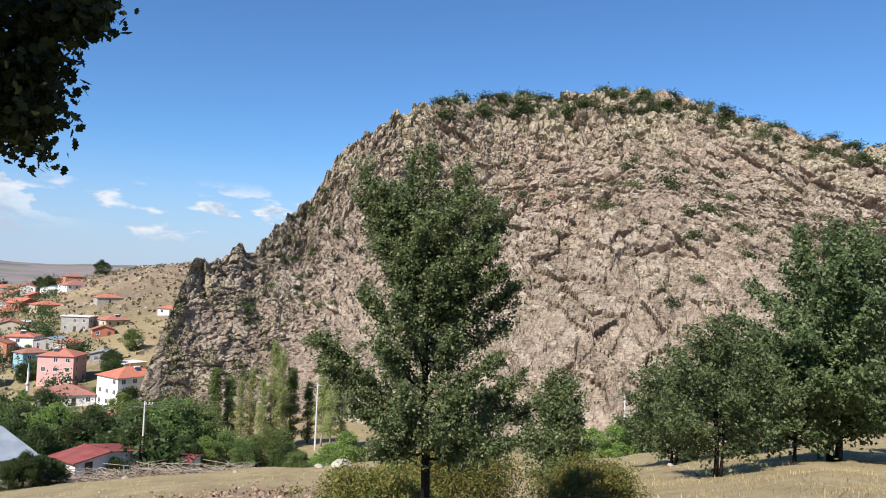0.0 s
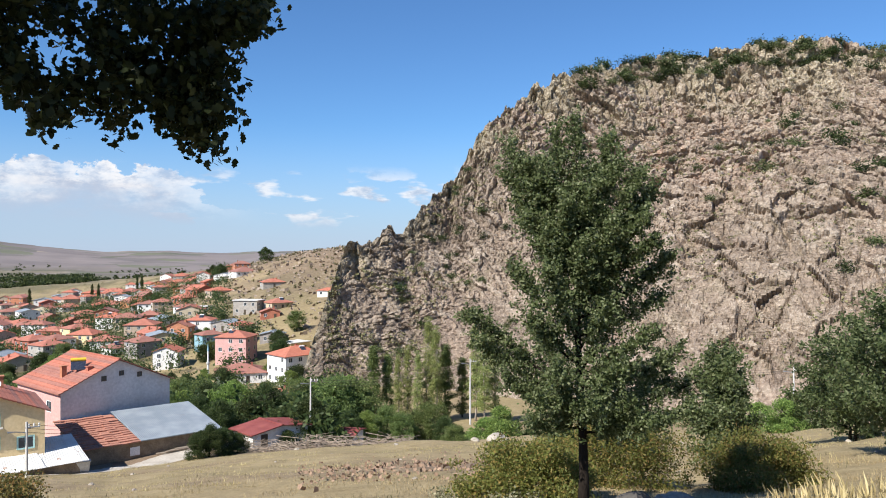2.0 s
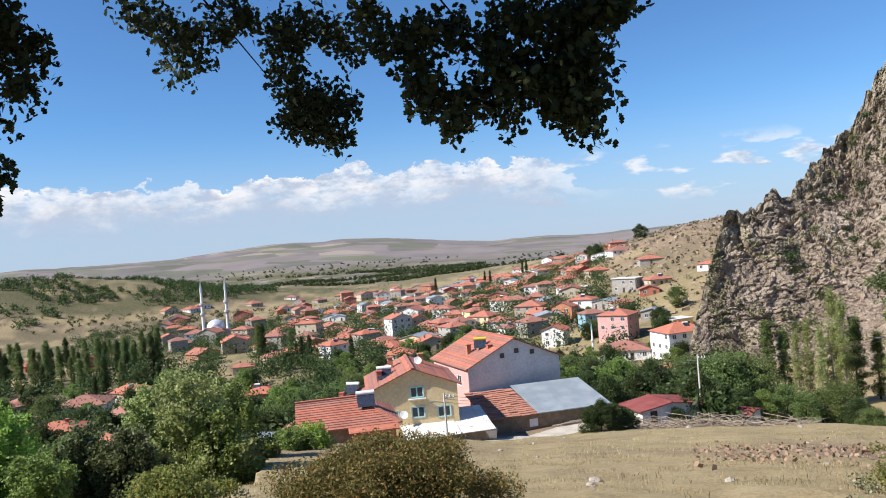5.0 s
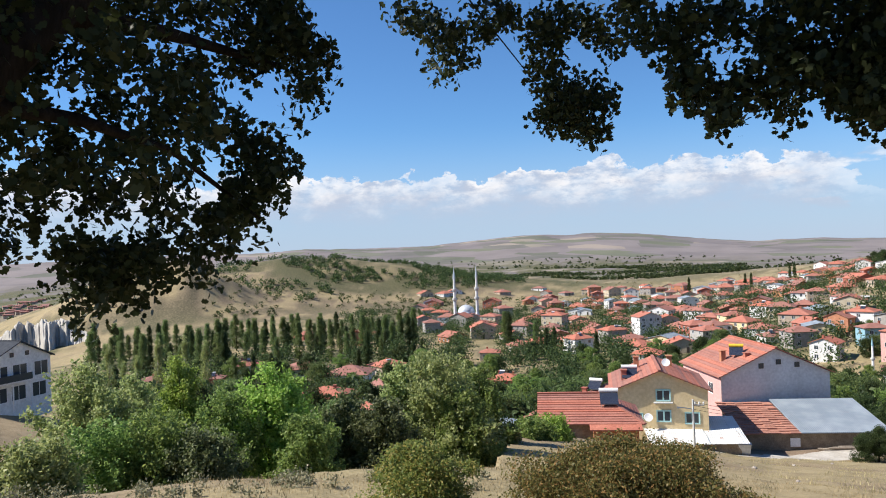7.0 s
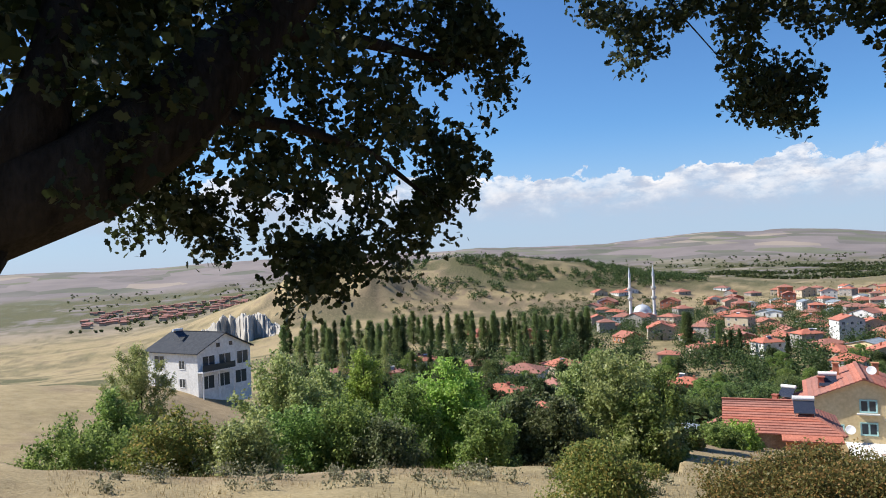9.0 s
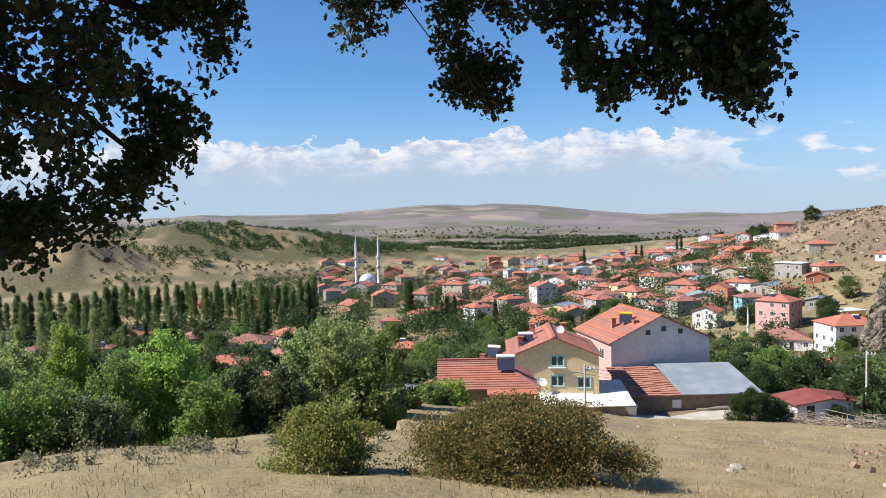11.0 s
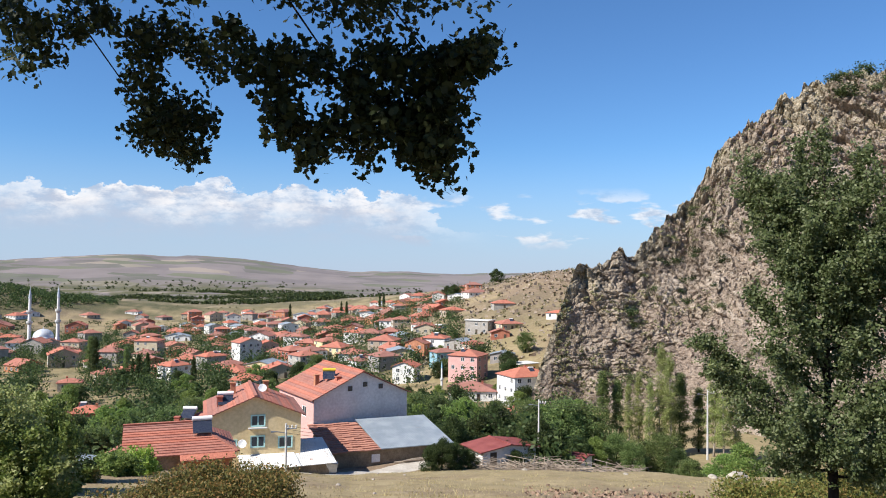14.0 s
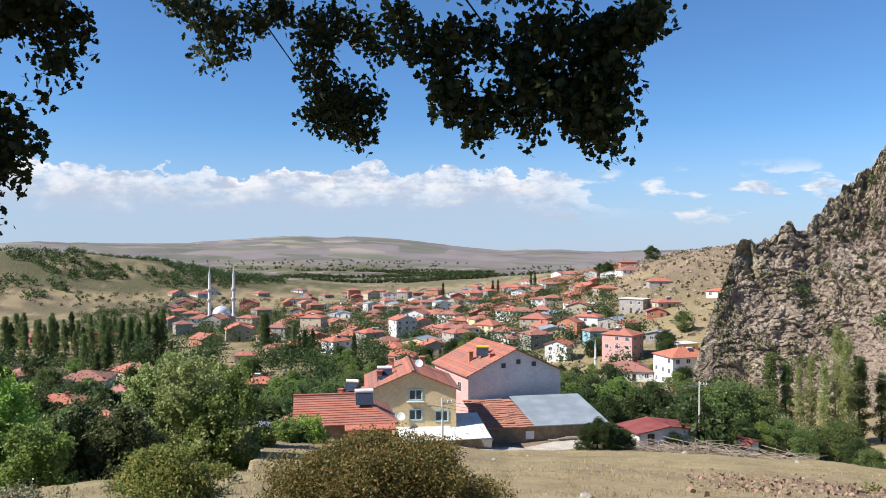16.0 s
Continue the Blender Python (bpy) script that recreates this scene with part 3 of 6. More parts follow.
# ------------------------------------------------------------------ pale eroded bluff at the end of the spur
def make_bluff():
    a, u = np.meshgrid(np.linspace(92.5, 83.0, 260), np.linspace(0, 1, 60))
    r = 540 + 60 * u + 10 * fbm(a * 1.3, a * 0, a * 0, 4, 171)
    x, y = -np.sin(np.radians(a)) * r, np.cos(np.radians(a)) * r
    rise = 23 * smooth(-a, -92.5, -87.2) * smooth(a, 83.0, 85.5) * (0.85 + 0.2 * fbm(a * 1.1, a * 0, a * 0, 3, 173))
    flute = np.abs(fbm(a * 1.5, u * 0.5, a * 0, 4, 175))
    r2 = r - 8 * flute * smooth(u, 0.0, 0.2)
    z = land(x, y) - 2 + rise * (0.35 * smooth(u, 0.0, 0.25) + 0.65 * smooth(u, 0.16, 0.46)) + 1.5 * fbm(a * 4, u * 6, a * 0, 3, 177) - 9 * smooth(u, 0.55, 1.0)
    sheet("bluff", -np.sin(np.radians(a)) * r2, np.cos(np.radians(a)) * r2, z, PALE_ROCK, flip=False, smooth_shade=False, label="pale grey eroded bluff at the end of the spur", category="bluff")


make_bluff()


# ------------------------------------------------------------------ building blocks for meshes
def mesh_of(name, verts, faces, mat, smooth_shade=False):
    me = bpy.data.meshes.new(name)
    me.from_pydata([tuple(v) for v in verts], [], faces)
    for m in (mat if isinstance(mat, (list, tuple)) else [mat]):
        me.materials.append(m)
    if smooth_shade:
        me.polygons.foreach_set("use_smooth", np.full(len(me.polygons), True))
    me.update()
    return me


def child(name, me, parent, m=None, label=""):
    """One mesh as a part of a thing."""
    ob = new(name, me)
    ob.parent = parent
    if m is not None:
        ob.matrix_basis = m
    return tagged(ob, label)


def thing(name, label, category, m, group="", kind=""):
    ob = new(name)
    ob.empty_display_size = 0.2
    ob.matrix_basis = m
    return tagged(ob, label, category, group, kind)


def part(name, bm, mat, parent, label="", m=None):
    me = bpy.data.meshes.new(name)
    bm.to_mesh(me)
    bm.free()
    for q in (mat if isinstance(mat, (list, tuple)) else [mat]):
        me.materials.append(q)
    return child(name, me, parent, m, label)


def tubes(strands, sides=6):
    """Round bars: each strand is a list of (point, radius)."""
    verts, faces = [], []
    for s in strands:
        base = len(verts)
        for i, (p, r) in enumerate(s):
            p = Vector(p)
            d = (Vector(s[min(i + 1, len(s) - 1)][0]) - Vector(s[max(i - 1, 0)][0])).normalized()
            u = d.orthogonal().normalized() if abs(d.z) > 0.95 else d.cross(Vector((0, 0, 1))).normalized()
            v = d.cross(u)
            for k in range(sides):
                t = 2 * math.pi * k / sides
                verts.append(p + (u * math.cos(t) + v * math.sin(t)) * r)
        for i in range(len(s) - 1):
            for k in range(sides):
                a, b = base + i * sides + k, base + i * sides + (k + 1) % sides
                faces.append((a, b, b + sides, a + sides))
        faces.append(tuple(base + k for k in range(sides))[::-1])
        faces.append(tuple(base + (len(s) - 1) * sides + k for k in range(sides)))
    return verts, faces


LEAF_QUAD = np.array([(0, 0, 0), (0.28, 0.45, 0.06), (0, 1, 0), (-0.28, 0.45, 0.06)])
LEAF_OVAL = np.array([(0, 0, 0), (0.24, 0.25, 0.04), (0.28, 0.6, 0.05), (0, 1, -0.05), (-0.28, 0.6, 0.05), (-0.24, 0.25, 0.04)])
LEAF_LOBED = np.array([(0, 0, 0), (0.12, 0.18, 0.02), (0.30, 0.28, 0.05), (0.2, 0.45, 0.03), (0.36, 0.62, 0.06), (0.2, 0.76, 0.02), (0.16, 0.95, 0),
                       (-0.05, 1.0, 0), (-0.24, 0.8, 0.03), (-0.36, 0.6, 0.06), (-0.2, 0.45, 0.03), (-0.3, 0.26, 0.05), (-0.1, 0.16, 0.02)])
LEAF_TUFT = np.array([(-0.12, 0, 0), (0.12, 0, 0), (0.42, 0.5, 0.15), (0.18, 0.62, 0), (0.12, 1, -0.1), (-0.16, 0.7, 0.05), (-0.45, 0.62, 0.1), (-0.3, 0.3, 0)])


def leaves(name, centres, size, shape, mat, rng, droop=0.0, spread=0.35):
    """Many small leaves at the given places, each turned its own way."""
    n, k = len(centres), len(shape)
    q = rng.normal(size=(n, 4))
    q /= np.linalg.norm(q, axis=1)[:, None]
    w, x, y, z = q.T
    rot = np.stack([np.stack([1 - 2 * (y * y + z * z), 2 * (x * y - z * w), 2 * (x * z + y * w)], -1),
                    np.stack([2 * (x * y + z * w), 1 - 2 * (x * x + z * z), 2 * (y * z - x * w)], -1),
                    np.stack([2 * (x * z - y * w), 2 * (y * z + x * w), 1 - 2 * (x * x + y * y)], -1)], 1)
    s = size * (1 + spread * rng.uniform(-1, 1, n))
    pts = np.einsum("nij,kj->nki", rot, shape - np.array([0, 0.5, 0])) * s[:, None, None] + np.asarray(centres)[:, None, :]
    if droop:
        pts[:, :, 2] -= droop * s[:, None] * rng.uniform(0, 1, (n, 1))
    me = bpy.data.meshes.new(name)
    me.vertices.add(n * k)
    me.vertices.foreach_set("co", pts.ravel())
    me.loops.add(n * k)
    me.loops.foreach_set("vertex_index", np.arange(n * k, dtype=np.int32))
    me.polygons.add(n)
    me.polygons.foreach_set("loop_start", np.arange(0, n * k, k, dtype=np.int32))
    me.update(calc_edges=True)
    me.materials.append(mat)
    return me


# ------------------------------------------------------------------ trees and bushes
def make_tree(name, label, m, tall, wide, foot, profile, lumps, per_lump, size, mat, seed, lump=0.16, shape=LEAF_QUAD, stems=1, girth=0.03, bark=BARK, lean=0.0, group="", limbs=9):
    """A tree: trunk, limbs and a crown of leaves in uneven lumps. profile(h) gives the crown's half-width (0..1) at h (0..1)."""
    rng = np.random.default_rng(seed)
    root = thing(name, label, "tree" if "tree" in name else "bush", m, group)
    strands = []
    for s in range(stems):
        a = rng.uniform(0, 6.28)
        off = 0.0 if stems == 1 else 0.05 * wide
        line = []
        for i in range(8):
            h = i / 7
            sway = 0.02 * tall * math.sin(3 * h + s) + lean * tall * h * 0.6
            sp = off + (0.0 if stems == 1 else 0.22 * wide * h)
            line.append(((math.cos(a) * sp + sway, math.sin(a) * sp + 0.4 * sway, -0.15 + h * (tall * 0.93 + 0.15)), tall * girth * (1 - 0.9 * h) / stems ** 0.5 * (1.35 if i == 0 else 1)))
        strands.append(line)
    trunk = child("trunk", mesh_of("trunk", *tubes(strands, 7), bark, True), root)
    pts, twigs = [], []
    for i in range(lumps):
        h = rng.uniform(0, 1) ** 0.85
        w = profile(h) * wide / 2
        h *= 0.9 + 0.16 * rng.uniform()
        a = rng.uniform(0, 6.28)
        w *= 0.9 + 0.22 * math.sin(2 * a + seed) + 0.16 * math.sin(5 * a + 3 * h + 2 * seed) + 0.1 * math.sin(11 * h + seed)
        rad = w * rng.uniform(0.25, 1) ** 0.6
        stray = rng.uniform() < 0.18
        rad *= 1.18 if stray else 1.0
        c = np.array([math.cos(a) * rad + lean * tall * (foot + h * (1 - foot)) * 0.6, math.sin(a) * rad, (foot + h * (1 - foot)) * tall])
        sz = lump * wide * (rng.uniform(0.3, 0.55) if stray else rng.uniform(0.6, 1.25))
        k = int(per_lump * (0.3 if stray else rng.uniform(0.6, 1.3)))
        p = rng.normal(size=(k, 3))
        p *= (rng.uniform(0, 1, (k, 1)) ** 0.33) / np.linalg.norm(p, axis=1)[:, None]
        p = p * np.array([sz, sz, sz * 0.7]) * 1.1 + c
        pts.append(p)
        if i % max(1, lumps // max(limbs, 1)) == 0 and limbs:
            low = max(foot * 0.55, (foot + h * (1 - foot)) * 0.62)
            twigs.append([((lean * tall * low * 0.6, 0, low * tall), tall * girth * 0.26), (tuple(c * 0.55 + np.array([0, 0, low * tall * 0.45]) * (1, 1, 1)), tall * girth * 0.16), (tuple(c), tall * girth * 0.05)])
    for tw in twigs:
        child("limb", mesh_of("limb", *tubes([tw], 5), bark, True), root)
    pts = np.concatenate(pts)
    pts = pts[pts[:, 2] > 0.02 * tall]
    child("crown", leaves("crown", pts, size, shape, mat, rng), root)
    return root


def stand(a, r, turn=0.0, scale=1.0, sink=0.05):
    p = heading(a, r)
    return pose(p.x, p.y, ground_z(p.x, p.y) - sink, 0, 0, turn) @ Matrix.Scale(scale, 4)


def put_copy(ob, x, y, turn, scale, sink=0.1, flat=1.0):
    c = copy_thing(ob, pose(x, y, ground_z(x, y) - sink, 0, 0, turn))
    c.scale = (scale * flat, scale * flat, scale)
    return c


def round_crown(h):
    return max(0.12, math.sin(math.pi * min(1, 0.12 + 0.86 * h)) ** 0.7)


def pear_crown(h):
    return max(0.10, min(1.0, 0.35 + 2.2 * h if h < 0.25 else 1.0 - 0.78 * (h - 0.2) / 0.8))


def column_crown(h):
    return max(0.18, min(1, 0.6 + 1.6 * h) * (1 - max(0, h - 0.45) / 0.62))


def bush_crown(h):
    return max(0.3, math.sqrt(max(0.05, 1 - (h * 0.95) ** 2.4)))


def bough_tree(name, label, m, tall, girth, boughs, twigs_per_m, leaves_per_twig, size, mat, seed, twig=0.45, droop=0.0, bark=BARK, lean=0.0, stems=1, group="", category="tree"):
    """A tree of boughs set with leafy twigs. Each bough: height of its start, and its tip across, in depth and up."""
    rng = np.random.default_rng(seed)
    root = thing(name, label, category, m, group)

    def stem(h, k=0):
        turn = 2.4 * k + seed
        off = 0.0 if stems == 1 else (0.05 + 0.14 * h / tall) * tall * 0.35
        return np.array([math.cos(turn) * off + lean * h + 0.03 * math.sin(5 * h / tall * 2), math.sin(turn) * off, h])

    strands = []
    for k in range(stems):
        strands.append([(tuple(stem(h, k) - np.array([0, 0, 0.2 if h == 0 else 0])), max(0.006, girth * (1 - 0.93 * h / tall) / stems ** 0.5 * (1.4 if h == 0 else 1))) for h in np.linspace(0, tall * 0.95, 9)])
    child("trunk", mesh_of("trunk", *tubes(strands, 8), bark, True), root)
    pts = []
    for i, (h0, ex, ey, eh) in enumerate(boughs):
        s0, e0 = stem(h0, i % stems), np.array([ex, ey, eh])
        mid_ = s0 * 0.5 + e0 * 0.5 + np.array([0, 0, -0.10 * np.linalg.norm(e0 - s0)])
        line = [s0 * (1 - t) ** 2 + 2 * mid_ * t * (1 - t) + e0 * t * t for t in np.linspace(0, 1, 6)]
        r0 = girth * 0.32 / stems ** 0.3
        child("limb", mesh_of("limb", *tubes([[(tuple(p), r0 * (1 - 0.9 * k / 5)) for k, p in enumerate(line)]], 5), bark, True), root)
        long_ = float(np.linalg.norm(e0 - s0))
        out = (e0 - s0) / max(long_, 0.01)
        for _ in range(max(4, int(twigs_per_m * long_))):
            t = rng.uniform(0.12, 1.0) ** 0.8
            p = s0 * (1 - t) ** 2 + 2 * mid_ * t * (1 - t) + e0 * t * t
            d = rng.normal(size=3) + out * 0.9 + np.array([0, 0, 0.45 - droop])
            d /= np.linalg.norm(d)
            ln = twig * rng.uniform(0.4, 1.25) * (1.15 - 0.55 * t)
            k = int(leaves_per_twig * rng.uniform(0.6, 1.3))
            q = rng.uniform(0.1, 1, (k, 1))
            pts.append(p + d * q * ln + rng.normal(size=(k, 3)) * size * (0.95 - 0.45 * q))
    pts = np.concatenate(pts)
    pts = pts[pts[:, 2] > 0.06]
    child("crown", leaves("crown", pts, size, LEAF_OVAL if size < 0.1 else LEAF_QUAD, mat, rng), root)
    return root


def boughs_of(n, tall, wide, foot, profile, seed):
    """Boughs that reach out to a crown of the given half-width at each height."""
    rng, out = np.random.default_rng(seed), []
    for i in range(n):
        h = (i + rng.uniform()) / n
        a = 2.4 * i + rng.uniform(-0.5, 0.5)
        w = profile(h) * wide / 2 * rng.uniform(0.62, 1.06)
        up = (foot + h * (1 - foot)) * tall
        out.append((max(foot * 0.6 * tall, up * rng.uniform(0.45, 0.75)), math.cos(a) * w, math.sin(a) * w, up))
    return out


# the young tree in front of the rock: start height, then tip across, in depth and up
FIELD_BOUGHS = [(5.4, -0.15, 0.1, 7.1), (4.6, -1.35, -0.1, 6.7), (5.0, -0.75, 0.5, 6.45), (5.2, 0.65, -0.2, 6.35), (4.4, -1.15, 0.3, 5.6), (4.4, 0.95, 0.3, 5.6), (3.9, 1.2, -0.4, 5.0), (4.2, -0.3, -0.8, 5.7), (4.0, 0.1, 0.9, 5.6),
                (3.4, -1.25, -0.3, 4.5), (3.3, 1.35, 0.4, 4.0), (3.2, -0.5, -1.2, 4.4), (3.0, 0.5, 1.2, 4.3), (2.3, -2.05, -0.2, 3.75), (2.1, -1.95, 0.4, 3.1), (2.6, 1.1, -1.0, 3.5), (2.2, -0.9, 1.3, 3.3), (2.2, 1.75, 0.5, 3.1), (1.9, 2.5, -0.1, 2.9),
                (1.9, 2.05, -0.5, 2.15), (1.9, 1.5, 0.9, 2.5), (1.8, 1.2, -1.2, 2.1), (1.8, -1.35, -0.4, 2.6), (1.8, -1.2, 0.8, 2.2), (1.7, -0.85, -0.8, 1.9), (1.8, 0.5, 1.4, 2.3), (1.8, 0.2, -1.4, 2.4), (1.9, -0.4, -1.4, 2.9), (2.4, 0.7, -1.2, 2.9), (1.6, 0.8, 0.2, 1.75), (4.2, 1.2, 0.1, 5.9), (3.6, 1.5, 0.2, 4.7), (4.6, 0.3, -0.5, 6.0),
                (4.6, -0.95, -0.3, 6.3), (4.8, 0.45, 0.2, 6.75), (4.4, 0.9, -0.3, 6.1), (4.2, -1.3, 0.1, 6.1), (5.0, -0.5, 0.1, 6.9), (3.9, -0.9, -0.5, 5.4), (3.7, 1.0, -0.5, 5.4), (3.5, 0.0, -0.9, 4.9),
                (3.6, -0.6, -0.7, 5.1), (3.8, 0.5, -0.7, 5.2), (2.8, -0.9, -0.8, 3.7), (2.6, 0.4, -0.9, 3.9), (2.0, -0.7, -1.1, 2.4), (1.9, 0.9, -0.9, 2.3), (4.8, -0.6, -0.4, 6.1), (4.9, 0.2, 0.5, 6.3)]
bough_tree("field_tree", "slender grey-green tree with a dark bare trunk on the dry slope", stand(0.6, 13.6), 7.0, 0.095, FIELD_BOUGHS, 44, 34, 0.056, LEAF_PEAR, 11, twig=0.54, lean=-0.02)
# trees on the slope to its right
for a, r, tall, wide, foot, stems, n, seed, lab in (
        (-20.4, 31, 6.2, 6.2, 0.2, 3, 34, 12, "spreading oak with several stems on the dry slope"), (-27.8, 37, 10.5, 9.5, 0.16, 2, 46, 13, "broad dense oak with a dark trunk on the dry slope"),
        (-25.4, 36, 5.4, 5.6, 0.24, 2, 28, 14, "low oak with a forked trunk beside a larger oak"), (-33, 40, 11.5, 9.0, 0.15, 1, 42, 15, "tall leafy oak at the edge of the slope"),
        (-17.5, 52, 7.2, 7.0, 0.1, 2, 30, 16, "oak half hidden behind the nearer oaks"), (-22.5, 56, 8.2, 8.5, 0.1, 2, 32, 17, "oak half hidden behind the nearer oaks")):
    bough_tree("slope_tree", lab, stand(a, r), tall, 0.018 * tall, boughs_of(n, tall, wide, foot, round_crown, seed), 10, 22, 0.15 if r < 35 else 0.2, LEAF_SLOPE, seed, twig=1.0, droop=0.3, stems=stems)
bough_tree("small_tree", "small grey-leaved tree beside rusty bushes", stand(-9.3, 27), 4.4, 0.07, boughs_of(34, 4.4, 3.4, 0.06, pear_crown, 18), 18, 24, 0.12, LEAF_PEAR, 18, twig=0.6, stems=2)
# rusty thorn bushes
for a, r, tall, wide, seed, lab in ((4.6, 17, 1.15, 2.7, 21, "thorn bush with yellowing and green leaves on dry grass"), (-2.2, 20.5, 1.6, 3.8, 22, "wide thorn bush with rusty leaf tips behind the trunk"),
                                    (-11.6, 21, 1.2, 3.0, 23, "rounded yellow-green thorn bush on the dry slope"), (2.4, 24, 1.15, 2.4, 25, "thorn bush with rusty leaves on dry grass")):
    make_tree("thorn_bush", lab, stand(a, r), tall, wide, 0.02, bush_crown, 130, 260, 0.07, LEAF_BUSH, seed, lump=0.15, stems=5, girth=0.012, shape=LEAF_QUAD, group="thorn bushes on the slope", limbs=0)
make_tree("thorn_bush", "large round thorn bush with rusty tips and grey twigs below", stand(45.5, 13.3, sink=0.0), 1.15, 3.9, 0.02, bush_crown, 330, 330, 0.052, LEAF_RUST, 24, lump=0.10, stems=24, girth=0.014, bark=PALE_BARK, group="thorn bushes on the slope", limbs=0)
make_tree("thorn_bush", "small yellow-green bush at the edge of the grass", stand(60.6, 12.8), 1.15, 1.7, 0.02, bush_crown, 100, 260, 0.055, LEAF_BUSH, 26, lump=0.16, stems=5, girth=0.012, group="thorn bushes on the slope", limbs=0)
# the thicket below the grass edge
def under(a, r, top):
    """Height of a tree at that place whose tip stands top degrees below the eye."""
    p = heading(a, r)
    return 1.6 - math.tan(radians(top)) * r - ground_z(p.x, p.y)


for a, r, top, wide, mat, seed, prof, lab in (
        (58.9, 34, 7.9, 5.6, LEAF_WILLOW, 31, round_crown, "tall feathery willow with reddish tips in the thicket"), (71.6, 30, 8.2, 3.7, LEAF_GREEN, 32, round_crown, "bright green walnut tree in the thicket"),
        (66.0, 31, 10.6, 3.0, LEAF_PEAR, 33, round_crown, "thin grey-green tree with bare stems in the thicket"), (74.8, 29, 9.5, 3.2, LEAF_DARK, 34, round_crown, "dark green tree in the thicket"),
        (77.8, 42, 7.0, 3.6, LEAF_GREEN, 35, round_crown, "light green tree behind the thicket"), (84.0, 34, 6.9, 5.0, LEAF_WILLOW, 36, round_crown, "grey-green willow in the thicket"),
        (87.2, 22, 11.6, 2.4, LEAF_WILLOW, 37, bush_crown, "grey thorny shrub at the edge of the grass"), (91.8, 23, 10.4, 3.2, LEAF_BUSH, 38, bush_crown, "dark rusty shrub at the edge of the grass"),
        (93.9, 75, 5.6, 7.0, LEAF_WILLOW, 39, round_crown, "grey-green tree beside the white house"), (98, 26, 10.5, 4.0, LEAF_DARK, 40, bush_crown, "dark shrub at the edge of the grass"),
        (55.8, 40, 9.2, 3.6, LEAF_DARK, 41, round_crown, "dark fruit tree below the grass edge"), (79.5, 25, 10.5, 3.0, LEAF_DARK, 42, bush_crown, "dark shaded shrub in the thicket"),
        (83, 25, 10.8, 3.2, LEAF_DARK, 43, bush_crown, "dark shaded shrub in the thicket"), (81.0, 40, 8.0, 4.0, LEAF_WILLOW, 44, round_crown, "pale willow behind the walnut tree"),
        (68.9, 26, 11.5, 2.6, LEAF_DARK, 45, bush_crown, "dark shrub below the walnut tree"), (63.2, 30, 11.0, 3.0, LEAF_PEAR, 47, round_crown, "grey-green tree with many stems in the thicket"),
        (61.6, 36, 8.6, 3.2, LEAF_WILLOW, 48, round_crown, "feathery willow with many stems in the thicket"), (70.2, 36, 8.8, 3.4, LEAF_GREEN, 49, round_crown, "green walnut tree behind the thicket"),
        (57.2, 33, 10.6, 3.2, LEAF_DARK, 50, bush_crown, "dark bush in the shade of the willow"), (76.5, 24, 12.0, 2.6, LEAF_PEAR, 58, bush_crown, "grey-green shrub at the edge of the grass"), (52.0, 44, 12.9, 3.0, LEAF_DARK, 91, bush_crown, "dark green shrub below the lane"), (54.6, 40, 13.0, 3.4, LEAF_BUSH, 92, bush_crown, "yellowing shrub below the lane"), (50.4, 47, 12.7, 2.6, LEAF_GREEN, 93, bush_crown, "green shrub below the lane"),
        (95.5, 40, 8.6, 4.5, LEAF_DARK, 59, round_crown, "dark green tree on the slope below the grass")):
    tall = under(a, r, top) * 1.02
    bough_tree("thicket_tree", lab, stand(a, r), tall, 0.014 * tall, boughs_of(40, tall, wide, 0.05, prof, seed), 13, 24, 0.11 if r < 30 else 0.15, mat, seed, twig=0.16 * wide + 0.25, droop=-0.1 if mat == LEAF_WILLOW else 0.2, stems=3, group="trees of the thicket", category="tree" if "tree" in lab or "willow" in lab else "shrub")


